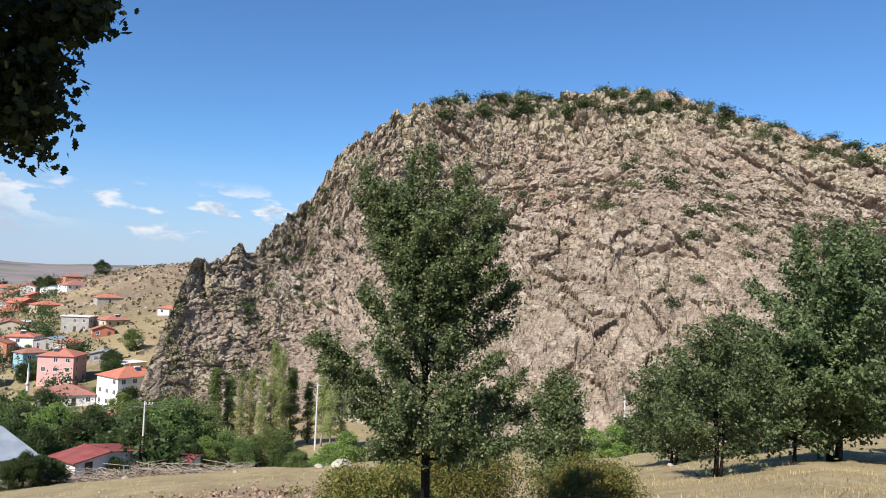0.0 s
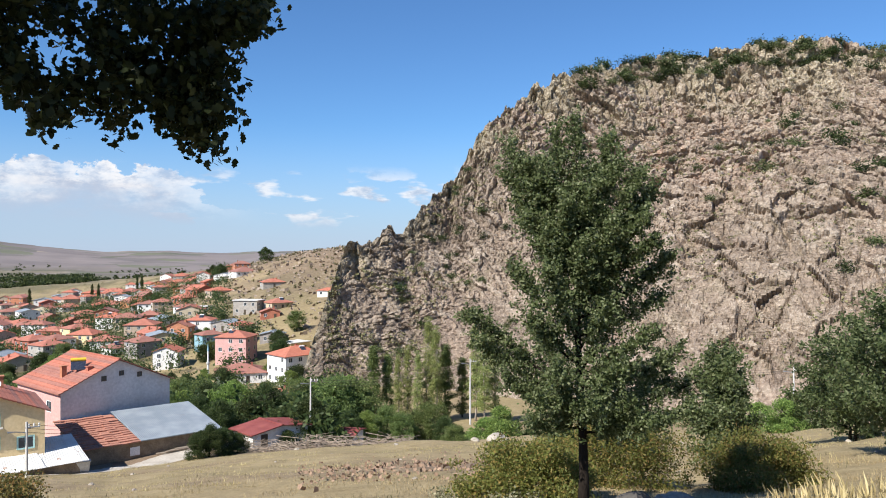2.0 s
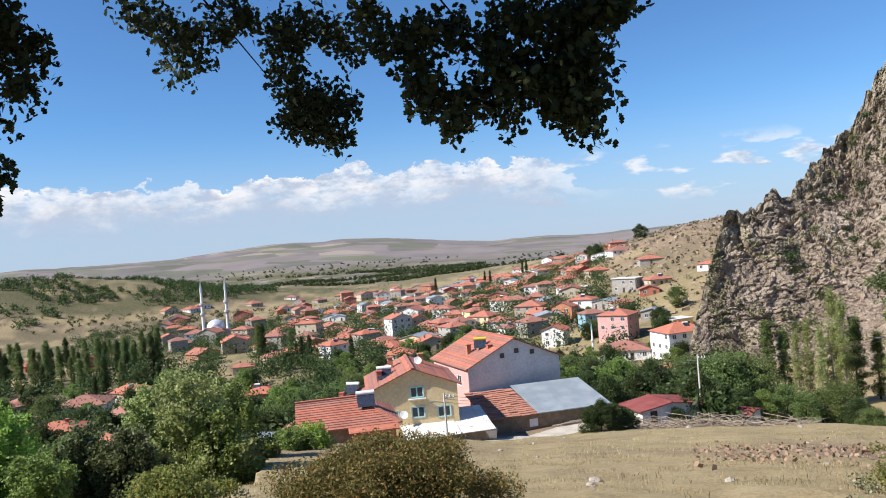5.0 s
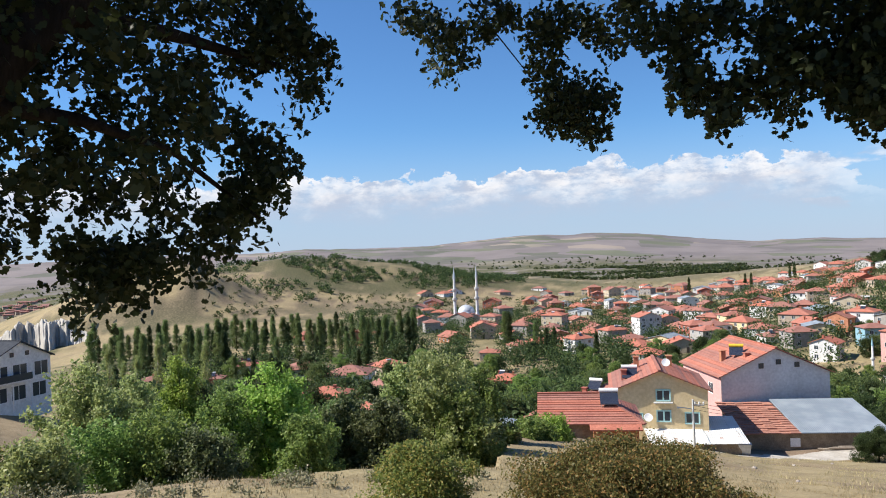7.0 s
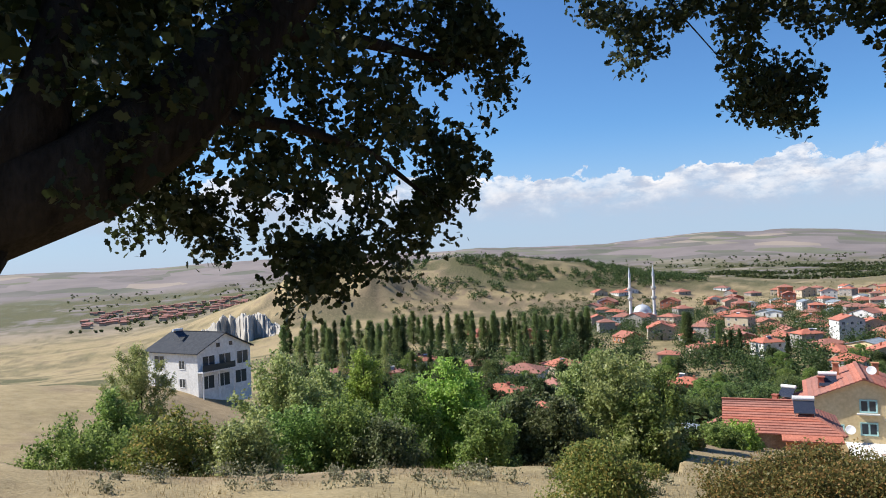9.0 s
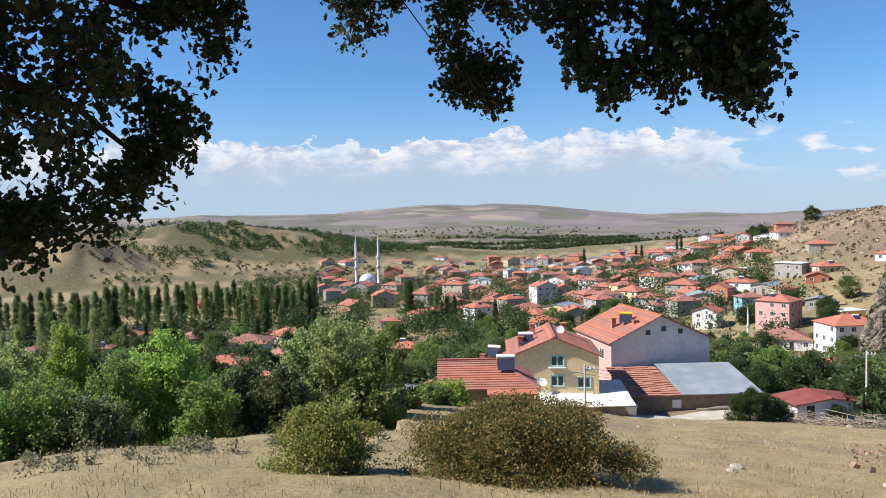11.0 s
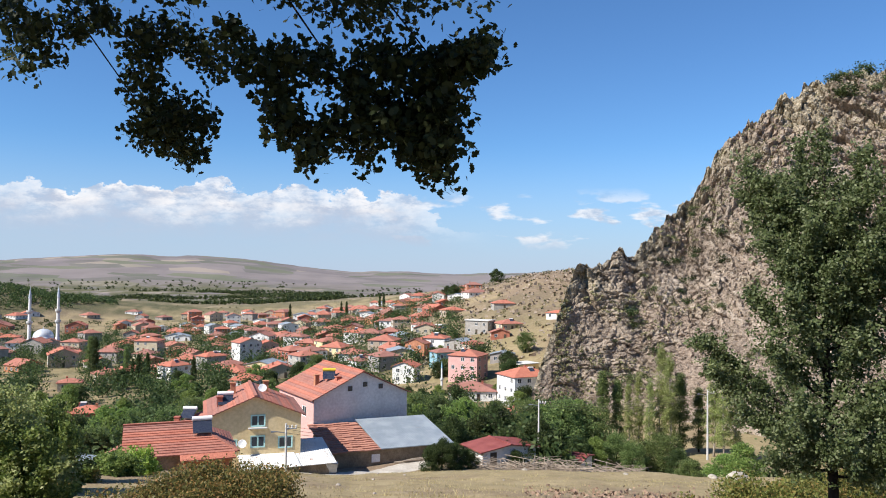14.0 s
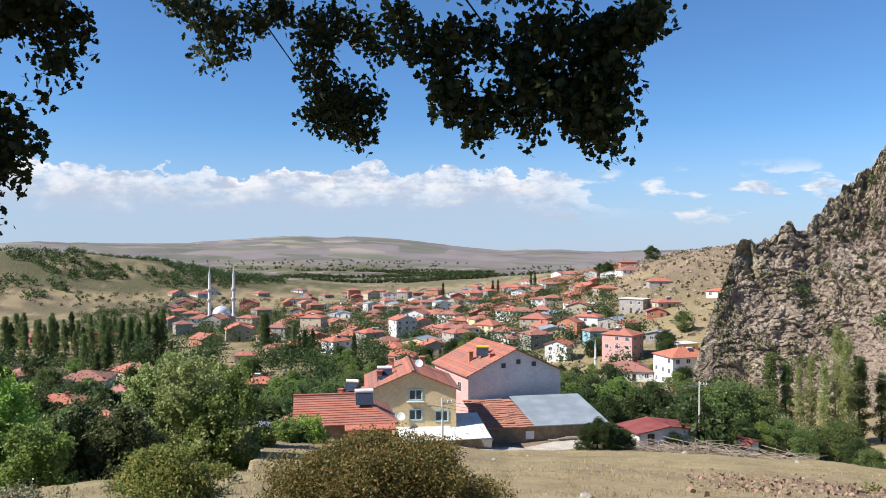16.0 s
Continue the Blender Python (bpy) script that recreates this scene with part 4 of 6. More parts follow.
# ------------------------------------------------------------------ the old oak over the camera
def make_oak():
    rng = np.random.default_rng(77)
    base = heading(112, 4.6)
    root = thing("oak_tree", "old oak with dark lobed leaves hanging over the slope", "tree", pose(base.x, base.y, ground_z(base.x, base.y) - 0.1))
    inv = root.matrix_basis.inverted()

    def at(a, e, r):
        return inv @ (heading(a, r) + Vector((0, 0, 1.6 + r * math.tan(radians(e)))))

    crotch = at(106, 3, 4.5)
    child("trunk", mesh_of("trunk", *tubes([[((0, 0, -0.2), 0.42), ((0.05, 0, 0.8), 0.34), ((0.1, 0.05, 1.6), 0.31), (tuple(crotch), 0.29)]], 12), BARK, True), root)
    limbs = [[(106, 3, 4.5, 0.25), (98, 6.5, 4.4, 0.25), (92, 11, 4.5, 0.23), (86, 17, 4.8, 0.19), (78, 24, 5.6, 0.11), (66, 28, 6.6, 0.07), (50, 27, 7.0, 0.045), (38, 22, 6.3, 0.02)],
             [(106, 3, 4.5, 0.2), (101, 10, 4.4, 0.16), (99, 17, 4.6, 0.13), (96, 27, 5.2, 0.1), (80, 40, 6.0, 0.06), (40, 42, 6.5, 0.03)],
             [(92, 11, 4.5, 0.06), (84, 10, 5.0, 0.04), (78, 8, 5.5, 0.025), (72, 3, 6.0, 0.01)],
             [(86, 17, 4.8, 0.09), (78, 16, 5.4, 0.05), (70, 14, 6.0, 0.02)],
             [(66, 28, 6.6, 0.02), (57, 20, 6.9, 0.01), (50, 11, 7.1, 0.004)],
             [(50, 27, 7.0, 0.04), (40, 20, 6.0, 0.009), (33, 11, 5.4, 0.004)],
             [(50, 27, 7.0, 0.03), (34, 22, 5.6, 0.008), (26, 13, 5.3, 0.004)],
             [(106, 3, 4.5, 0.2), (130, 20, 4.0, 0.12), (160, 45, 4.0, 0.06)]]
    for line in limbs:
        child("limb", mesh_of("limb", *tubes([[(tuple(at(a, e, r)), w) for a, e, r, w in line]], 8), BARK, True), root)
    # leaf masses: direction, angle above the eye, distance, half-width (all of the hanging sprays)
    left = [(95, 19), (91, 20), (86, 19), (80, 19), (75, 19), (71, 19), (69, 16), (68.5, 12.5), (73, 15), (78, 14), (82, 12), (88.5, 10), (85, 8), (80, 8.5), (75.5, 10),
            (72, 9), (71.5, 6), (74, 3.5), (78, 4.5), (82, 4.5), (87, 5), (91.5, 4), (94, 4), (89, 2), (84, 1), (80, 1), (76, 0.8), (84, -1.5), (81, -1), (95, 7), (70, 16), (86, 14), (83, 16), (92, 8)]
    mid = [(60.5, 17.5), (58.5, 16.8), (57.5, 14), (55, 16.5), (53.5, 17.5), (51, 16.5), (49, 16.5), (47, 16.5), (45.5, 15), (50.5, 13.3), (49, 11.5), (46.5, 11), (48.7, 9.5), (46.8, 9), (50, 10)]
    right = [(44, 16.8), (42.5, 15.5), (40, 15.5), (37.5, 15.5), (40.5, 12.5), (38.5, 10), (37.5, 8.7), (40.5, 11), (35.5, 11.7), (35, 14.8), (33, 16.4), (32.8, 12.5), (31, 15.5), (31, 11.5),
             (29, 13.6), (28, 16), (27, 15.5), (25, 16.2), (24.5, 17.2), (27.5, 12), (29.2, 9), (28.3, 7.8), (27.5, 10.3), (30, 10.5), (34, 9.6)]
    pts = []
    for group, r0, n, w, most in ((left, 6.0, 10, 0.27, 30), (mid, 7.0, 6, 0.15, 26), (right, 5.4, 6, 0.11, 24)):
        between = [((p[0] + q[0]) / 2, (p[1] + q[1]) / 2) for i, p in enumerate(group) for q in group[:i] if math.hypot(p[0] - q[0], p[1] - q[1]) < 3.6]
        for a, e in group + between:
            for _ in range(n if (a, e) in group else n - 2):
                c = np.array(at(a, e, r0 * rng.uniform(0.93, 1.08)))
                q = rng.normal(size=3)
                c = c + q / np.linalg.norm(q) * w * rng.uniform(0.2, 1.0)
                spray = rng.normal(size=(most, 3))
                spray *= rng.uniform(0, 1, (most, 1)) ** 0.5 / np.linalg.norm(spray, axis=1)[:, None] * rng.uniform(0.09, 0.22)
                pts.append(spray + c)
    # leafy shoots round the great limb
    for _ in range(230):
        a, e, r = rng.uniform(74, 101), rng.uniform(5, 27), rng.uniform(3.7, 6.3)
        spray = rng.normal(size=(34, 3))
        spray *= rng.uniform(0, 1, (34, 1)) ** 0.5 / np.linalg.norm(spray, axis=1)[:, None] * rng.uniform(0.1, 0.24)
        pts.append(spray + np.array(at(a, e, r)))
    # the rest of the canopy, over and behind the camera
    for _ in range(260):
        a, e = rng.uniform(18, 205), rng.uniform(25, 78)
        r = rng.uniform(4.2, 8.5) / math.cos(radians(e)) * 0.6
        if e < 31:
            e += 6
        r = max(1.2, r * math.cos(radians(e)) * (1 if e < 50 else 1.3))
        e = min(e, math.degrees(math.atan2(4.6, r)))
        c = np.array(at(a, e, r))
        q = rng.normal(size=(90, 3))
        pts.append(q / np.linalg.norm(q, axis=1)[:, None] * rng.uniform(0, 1, (90, 1)) ** 0.4 * 0.55 + c)
    # unseen clumps added on the sunward side to shade the limb and hanging sprays
    upper = []

    def above(c, n, size):
        """An added shading clump, kept only where it hangs out of view high over the slope."""
        w = root.matrix_basis @ Vector(c)
        if w.z > 6.8:
            return
        if w.y > 0 and math.degrees(math.atan2(w.z - 1.6, math.hypot(w.x, w.y))) < 26 + 4 * size and math.degrees(math.atan2(-w.x, w.y)) < 108:
            return
        q = rng.normal(size=(n, 3))
        upper.append(q / np.linalg.norm(q, axis=1)[:, None] * rng.uniform(0, 1, (n, 1)) ** 0.4 * size + c)

    for line, n in ((limbs[0], 150), (limbs[1], 90), (limbs[2], 60), (limbs[3], 40)):
        for _ in range(n):
            k = int(rng.integers(len(line) - 1))
            t = rng.uniform()
            a, e, r = (line[k][i] * (1 - t) + line[k + 1][i] * t for i in range(3))
            above(np.array(at(a, e, r)) + np.array(sun_dir) * rng.uniform(0.8, 4.5) + rng.normal(size=3) * 0.3, 90, 0.5)
    for group, r0 in ((left, 6.0), (mid, 7.0), (right, 5.4)):
        for a, e in group:
            for _ in range(2):
                above(np.array(at(a, e, r0)) + np.array(sun_dir) * rng.uniform(1.6, 4.5) + rng.normal(size=3) * 0.25, 60, 0.4)
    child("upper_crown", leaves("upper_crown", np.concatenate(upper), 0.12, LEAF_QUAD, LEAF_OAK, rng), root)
    for _ in range(130):
        a, e = rng.uniform(22, 62), rng.uniform(19.5, 28)
        if (a < 26 and e < 21) or (42.5 < a < 46.5 and e < 25) or (a > 58.5 and e < 24):
            continue
        pts.append(rng.normal(size=(55, 3)) * 0.11 + np.array(at(a, e, rng.uniform(5.2, 7.2))))
    pts = np.concatenate(pts)
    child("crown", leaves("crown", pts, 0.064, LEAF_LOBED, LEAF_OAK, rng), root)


make_oak()


# ------------------------------------------------------------------ building materials
def build_tiles(a, b):
    def build(nt, bsdf):
        v = place(nt, local=True)
        rnd = nt.nodes.new("ShaderNodeObjectInfo").outputs["Random"]
        rows = node(nt, "TexWave", Vector=place(nt, scale=(1, 1, 2.4), local=True), Scale=0.62, Distortion=0.6, Detail=1.0)
        rows.wave_type, rows.bands_direction, rows.wave_profile = "BANDS", "Z", "SAW"
        c = blend(nt, steps(nt, noise_of(nt, v, 0.7, 5, 0.65), [(0.35, 0.0), (0.7, 1.0)]), a, b)
        c = blend(nt, 0.4, c, steps(nt, noise_of(nt, v, 7.0, 3, 0.7), [(0.3, tuple(q * 0.5 for q in a)), (0.75, tuple(min(1, q * 1.35) for q in b))]))
        c = blend(nt, calc(nt, "MULTIPLY", steps(nt, rows.outputs["Fac"], [(0.0, 1.0), (0.25, 0.0)]), 0.35), c, tuple(q * 0.45 for q in a))
        hsv = node(nt, "HueSaturation", Color=c)
        nt.links.new(calc(nt, "ADD", calc(nt, "MULTIPLY", rnd, 0.4), 0.72), hsv.inputs["Value"])
        nt.links.new(calc(nt, "ADD", calc(nt, "MULTIPLY", rnd, 0.2), 0.74), hsv.inputs["Saturation"])
        finish(nt, bsdf, hsv.outputs[0], 0.85, 0, 0.25)
        relief(nt, bsdf, rows.outputs["Fac"], 0.6, 0.05)
    return build


def build_sheet_metal(a, b, rust):
    def build(nt, bsdf):
        v = place(nt, local=True)
        wave = node(nt, "TexWave", Vector=v, Scale=1.6)
        wave.bands_direction = "X"
        c = blend(nt, steps(nt, noise_of(nt, v, 0.5, 4), [(0.4, 0.0), (0.65, 1.0)]), a, b)
        c = blend(nt, calc(nt, "MULTIPLY", steps(nt, noise_of(nt, v, 0.9, 6, 0.7), [(0.6, 0.0), (0.66, 1.0)]), rust), c, (0.28, 0.12, 0.05))
        finish(nt, bsdf, c, 0.7, 0.0, 0.3)
        relief(nt, bsdf, wave.outputs["Fac"], 0.6, 0.04)
    return build


TILES = material("clay roof tiles", build_tiles((0.33, 0.088, 0.05), (0.47, 0.155, 0.09)))
OLD_TILES = material("old clay tiles", build_tiles((0.34, 0.115, 0.065), (0.55, 0.21, 0.115)))
METAL = material("grey sheet roof", build_sheet_metal((0.20, 0.235, 0.27), (0.28, 0.315, 0.35), 0.1))
RUSTY = material("rusty white sheets", build_sheet_metal((0.60, 0.60, 0.58), (0.72, 0.72, 0.70), 0.9))
RED_SHEET = material("red sheet roof", build_sheet_metal((0.20, 0.05, 0.045), (0.27, 0.08, 0.07), 0.3))
DARK_ROOF = simple("dark roof", (0.04, 0.045, 0.055), (0.07, 0.075, 0.085), 2.0, 0.95, spec=0.1)
PLASTER = {
    "w": simple("white plaster", (0.62, 0.61, 0.59), (0.77, 0.76, 0.74), 0.5, 0.9, bump=0.1, per_object=0.14),
    "c": simple("cream plaster", (0.38, 0.31, 0.23), (0.52, 0.44, 0.33), 0.6, 0.9, bump=0.15, per_object=0.15),
    "p": simple("pink plaster", (0.52, 0.30, 0.28), (0.60, 0.37, 0.34), 0.6, 0.9, bump=0.1),
    "g": simple("bare block wall", (0.26, 0.24, 0.22), (0.38, 0.35, 0.32), 0.9, 0.92, bump=0.25, per_object=0.12),
    "b": simple("blue plaster", (0.20, 0.36, 0.43), (0.27, 0.43, 0.48), 0.6, 0.9, bump=0.1),
    "r": simple("brick wall", (0.33, 0.12, 0.075), (0.45, 0.19, 0.12), 0.8, 0.92, bump=0.3, per_object=0.12),
    "y": simple("yellow plaster", (0.66, 0.50, 0.27), (0.76, 0.61, 0.37), 0.5, 0.9, bump=0.1)}
MUD = simple("mud stone wall", (0.17, 0.125, 0.085), (0.33, 0.26, 0.18), 1.4, 0.95, bump=0.7, depth=0.05)
ORANGE_WALL = simple("orange render", (0.42, 0.16, 0.075), (0.52, 0.23, 0.11), 0.7, 0.9, bump=0.2)
WHITE_PAINT = simple("white paint", (0.72, 0.72, 0.72), (0.82, 0.82, 0.82), 1.5, 0.6, bump=0.05)
AQUA_PAINT = simple("aqua paint", (0.30, 0.52, 0.52), (0.40, 0.60, 0.58), 1.5, 0.6, bump=0.05)
CONCRETE = simple("pale concrete", (0.48, 0.47, 0.45), (0.62, 0.61, 0.58), 1.5, 0.85, bump=0.15)
STEEL = simple("galvanised steel", (0.35, 0.36, 0.37), (0.5, 0.5, 0.5), 3.0, 0.4, 0.8, 0.05)
DARK = simple("dark timber", (0.05, 0.04, 0.032), (0.10, 0.08, 0.06), 2.0, 0.85)
DRYWOOD = simple("weathered wood", (0.22, 0.17, 0.13), (0.36, 0.30, 0.24), 2.5, 0.9, bump=0.4)
LEAD = simple("lead dome sheet", (0.42, 0.45, 0.50), (0.55, 0.58, 0.62), 0.8, 0.5, 0.2)
YELLOW_PAINT = simple("yellow tank paint", (0.60, 0.42, 0.03), (0.68, 0.5, 0.06), 1.5, 0.5, bump=0.05)
BLUE_PAINT = simple("blue paint", (0.03, 0.16, 0.42), (0.06, 0.24, 0.52), 1.5, 0.5, bump=0.05)


def build_glass(nt, bsdf):
    finish(nt, bsdf, (0.05, 0.06, 0.07), 0.12, 0, 0.5)


GLASS = material("window glass", build_glass)


def build_solar(nt, bsdf):
    v = place(nt, local=True)
    grid = node(nt, "TexBrick", Vector=v, Scale=3.0)
    grid.inputs["Color1"].default_value = grid.inputs["Color2"].default_value = (0.012, 0.018, 0.04, 1)
    grid.inputs["Mortar"].default_value = (0.08, 0.09, 0.11, 1)
    finish(nt, bsdf, grid.outputs["Color"], 0.45, 0, 0.2)


SOLAR = material("collector glass", build_solar)


# ------------------------------------------------------------------ houses
def lathe(profile, sides=16):
    """A turned solid: (radius, height) pairs from foot to tip."""
    v, f = [], []
    for rad, z in profile:
        for k in range(sides):
            t = 2 * math.pi * k / sides
            v.append((rad * math.cos(t), rad * math.sin(t), z))
    for i in range(len(profile) - 1):
        for k in range(sides):
            a, b = i * sides + k, i * sides + (k + 1) % sides
            f.append((a, b, b + sides, a + sides))
    f.append(tuple(range(sides))[::-1])
    f.append(tuple(range((len(profile) - 1) * sides, len(profile) * sides)))
    return v, f


def box(bm, x0, x1, y0, y1, z0, z1, mat=0):
    v = [bm.verts.new(p) for p in ((x0, y0, z0), (x1, y0, z0), (x1, y1, z0), (x0, y1, z0), (x0, y0, z1), (x1, y0, z1), (x1, y1, z1), (x0, y1, z1))]
    for q in ((3, 2, 1, 0), (4, 5, 6, 7), (0, 1, 5, 4), (1, 2, 6, 5), (2, 3, 7, 6), (3, 0, 4, 7)):
        bm.faces.new([v[i] for i in q]).material_index = mat
    return v


def solid(bm, pts, thick, mat=0):
    """A slab: a polygon with thickness below it."""
    top = [bm.verts.new(p) for p in pts]
    low = [bm.verts.new((p[0], p[1], p[2] - thick)) for p in pts]
    n = len(pts)
    bm.faces.new(top).material_index = mat
    bm.faces.new(low[::-1]).material_index = mat
    for i in range(n):
        bm.faces.new((low[i], low[(i + 1) % n], top[(i + 1) % n], top[i])).material_index = mat


def window_mesh(w, h, frame_mat, bar=0.07):
    """Frame, sill and two lights, standing proud of the wall; faces -y."""
    bm = bmesh.new()
    xs, zs = (-w / 2, -w / 2 + bar, -bar / 2, bar / 2, w / 2 - bar, w / 2), (0, bar, h - bar, h)
    grid = [[bm.verts.new((x, -0.03 if 0 < j < 3 and 0 < i < 5 else -0.06, z)) for i, x in enumerate(xs)] for j, z in enumerate(zs)]
    for j in range(3):
        for i in range(5):
            bm.faces.new((grid[j][i], grid[j][i + 1], grid[j + 1][i + 1], grid[j + 1][i])).material_index = 1 if j == 1 and i in (1, 3) else 0
    rim = [grid[0][i] for i in range(6)] + [grid[j][5] for j in (1, 2)] + [grid[3][i] for i in range(5, -1, -1)] + [grid[j][0] for j in (2, 1)]
    back = [bm.verts.new((v.co.x, 0.02, v.co.z)) for v in rim]
    for i in range(len(rim)):
        k = (i + 1) % len(rim)
        bm.faces.new((rim[i], back[i], back[k], rim[k]))
    me = bpy.data.meshes.new("window")
    bm.to_mesh(me)
    bm.free()
    me.materials.append(frame_mat)
    me.materials.append(GLASS)
    return me


WIN_BIG = window_mesh(2.3, 2.0, WHITE_PAINT, 0.09)
WIN, WIN_AQUA, WIN_SMALL = window_mesh(1.25, 1.3, WHITE_PAINT), window_mesh(1.5, 1.25, AQUA_PAINT, 0.15), window_mesh(0.6, 0.6, DARK)


def door_mesh():
    bm = bmesh.new()
    box(bm, -0.5, 0.5, -0.06, 0, 0, 2.1)
    box(bm, -0.42, 0.42, -0.075, -0.06, 0.1, 1.0)
    box(bm, -0.42, 0.42, -0.075, -0.06, 1.1, 2.0)
    me = bpy.data.meshes.new("door")
    bm.to_mesh(me)
    bm.free()
    me.materials.append(DARK)
    return me


DOOR = door_mesh()


def roof_mesh(kind, w, d, h, rise, over=0.45):
    """hip: ridge along x; gable: ridge along y, gable ends on -y and +y; flat: a slab."""
    bm = bmesh.new()
    x, y = w / 2 + over, d / 2 + over
    drop = rise * over / (w / 2 if kind == "gable" else d / 2)
    z0, z1 = h - drop, h + rise
    if kind == "courses":                       # gable ends on -y and +y, laid in overlapping rows
        drop = rise * over / (w / 2)
        z0, n = h - drop, 13
        for sgn in (-1, 1):
            for i in range(n):
                t0, t1 = i / n, (i + 1) / n
                pts = [(sgn * x * (1 - t0), -y, z0 + (z1 - z0) * t0 + 0.19), (sgn * x * (1 - t0), y, z0 + (z1 - z0) * t0 + 0.19),
                       (sgn * x * (1 - t1), y, z0 + (z1 - z0) * t1 + 0.13), (sgn * x * (1 - t1), -y, z0 + (z1 - z0) * t1 + 0.13)]
                solid(bm, pts if sgn > 0 else pts[::-1], 0.12)
        box(bm, -0.16, 0.16, -y - 0.03, y + 0.03, z1 + 0.1, z1 + 0.24)
    elif kind == "half":                        # ridge along x: gable end on -x, hipped end on +x, in rows
        k, n = x - y * 0.9, 13
        for sgn in (-1, 1):
            for i in range(n):
                t0, t1 = i / n, (i + 1) / n
                pts = [(-x, sgn * y * (1 - t0), z0 + (z1 - z0) * t0 + 0.19), (x + (k - x) * t0, sgn * y * (1 - t0), z0 + (z1 - z0) * t0 + 0.19),
                       (x + (k - x) * t1, sgn * y * (1 - t1), z0 + (z1 - z0) * t1 + 0.13), (-x, sgn * y * (1 - t1), z0 + (z1 - z0) * t1 + 0.13)]
                solid(bm, pts if sgn < 0 else pts[::-1], 0.12)
        for i in range(n):
            t0, t1 = i / n, (i + 1) / n
            e0, e1 = x + (k - x) * t0, x + (k - x) * t1
            solid(bm, [(e0, -y * (1 - t0), z0 + (z1 - z0) * t0 + 0.19), (e0, y * (1 - t0), z0 + (z1 - z0) * t0 + 0.19), (e1, y * (1 - t1) + 0.001, z0 + (z1 - z0) * t1 + 0.13), (e1, -y * (1 - t1) - 0.001, z0 + (z1 - z0) * t1 + 0.13)], 0.12)
        box(bm, -x - 0.03, k + 0.1, -0.16, 0.16, z1 + 0.1, z1 + 0.24)
        low, top_ = Vector((x, -y, z0 + 0.22)), Vector((k, 0, z1 + 0.2))
        side = Vector((0.12, 0.1, 0))
        solid(bm, [tuple(low - side), tuple(low + side), tuple(top_ + side), tuple(top_ - side)], 0.1)
    elif kind == "gable":
        solid(bm, [(-x, -y, z0 + 0.14), (0, -y, z1 + 0.14), (0, y, z1 + 0.14), (-x, y, z0 + 0.14)], 0.14)
        solid(bm, [(0, -y, z1 + 0.14), (x, -y, z0 + 0.14), (x, y, z0 + 0.14), (0, y, z1 + 0.14)], 0.14)
        box(bm, -0.14, 0.14, -y - 0.02, y + 0.02, z1 + 0.12, z1 + 0.22)
    elif kind == "hip":
        k = max(0.3, x - y)
        p = [(-x, -y, z0), (x, -y, z0), (x, y, z0), (-x, y, z0), (-k, 0, z1), (k, 0, z1)]
        v = [bm.verts.new((a, b, c + 0.12)) for a, b, c in p]
        lo = [bm.verts.new(q) for q in p[:4]]
        for f in ((0, 1, 5, 4), (1, 2, 5), (2, 3, 4, 5), (3, 0, 4)):
            bm.faces.new([v[i] for i in f])
        bm.faces.new(lo[::-1])
        for i in range(4):
            bm.faces.new((lo[i], lo[(i + 1) % 4], v[(i + 1) % 4], v[i]))
    else:
        solid(bm, [(-x, -y, h + 0.25), (x, -y, h + 0.25), (x, y, h + 0.25), (-x, y, h + 0.25)], 0.25)
    me = bpy.data.meshes.new("roof")
    bm.to_mesh(me)
    bm.free()
    return me


def wall_mesh(w, d, h, gable=0.0, foot=2.5):
    bm = bmesh.new()
    box(bm, -w / 2, w / 2, -d / 2, d / 2, -foot, h)
    if gable:
        for y0, y1 in ((-d / 2, -d / 2 + 0.25), (d / 2 - 0.25, d / 2)):
            a = [bm.verts.new(p) for p in ((-w / 2, y0, h), (w / 2, y0, h), (0, y0, h + gable))]
            b = [bm.verts.new(p) for p in ((-w / 2, y1, h), (w / 2, y1, h), (0, y1, h + gable))]
            bm.faces.new(a)
            bm.faces.new(b[::-1])
            bm.faces.new((a[0], a[2], b[2], b[0]))
            bm.faces.new((a[2], a[1], b[1], b[2]))
    me = bpy.data.meshes.new("wall")
    bm.to_mesh(me)
    bm.free()
    return me


def chimney_mesh():
    bm = bmesh.new()
    box(bm, -0.28, 0.28, -0.28, 0.28, -0.8, 0.9)
    box(bm, -0.36, 0.36, -0.36, 0.36, 0.9, 1.0)
    me = bpy.data.meshes.new("chimney")
    bm.to_mesh(me)
    bm.free()
    me.materials.append(PLASTER["r"])
    return me


CHIMNEY = chimney_mesh()
WALL_WORD = {"w": "white plastered", "c": "cream plastered", "p": "pink plastered", "g": "grey block-walled", "b": "pale blue", "r": "red brick", "y": "yellow plastered"}
ROOF_WORD = {"t": "an orange tile roof", "m": "a grey metal roof", "f": "a flat slab roof"}


def on_wall(side, u, z, w, d):
    """Pose of a window on a wall: side 0 -y, 1 +x, 2 +y, 3 -x; u from -0.5 to 0.5 along it."""
    if side == 0:
        return pose(u * w, -d / 2 - 0.001, z)
    if side == 1:
        return pose(w / 2 + 0.001, u * d, z, 0, 0, 90)
    if side == 2:
        return pose(-u * w, d / 2 + 0.001, z, 0, 0, 180)
    return pose(-w / 2 - 0.001, -u * d, z, 0, 0, -90)


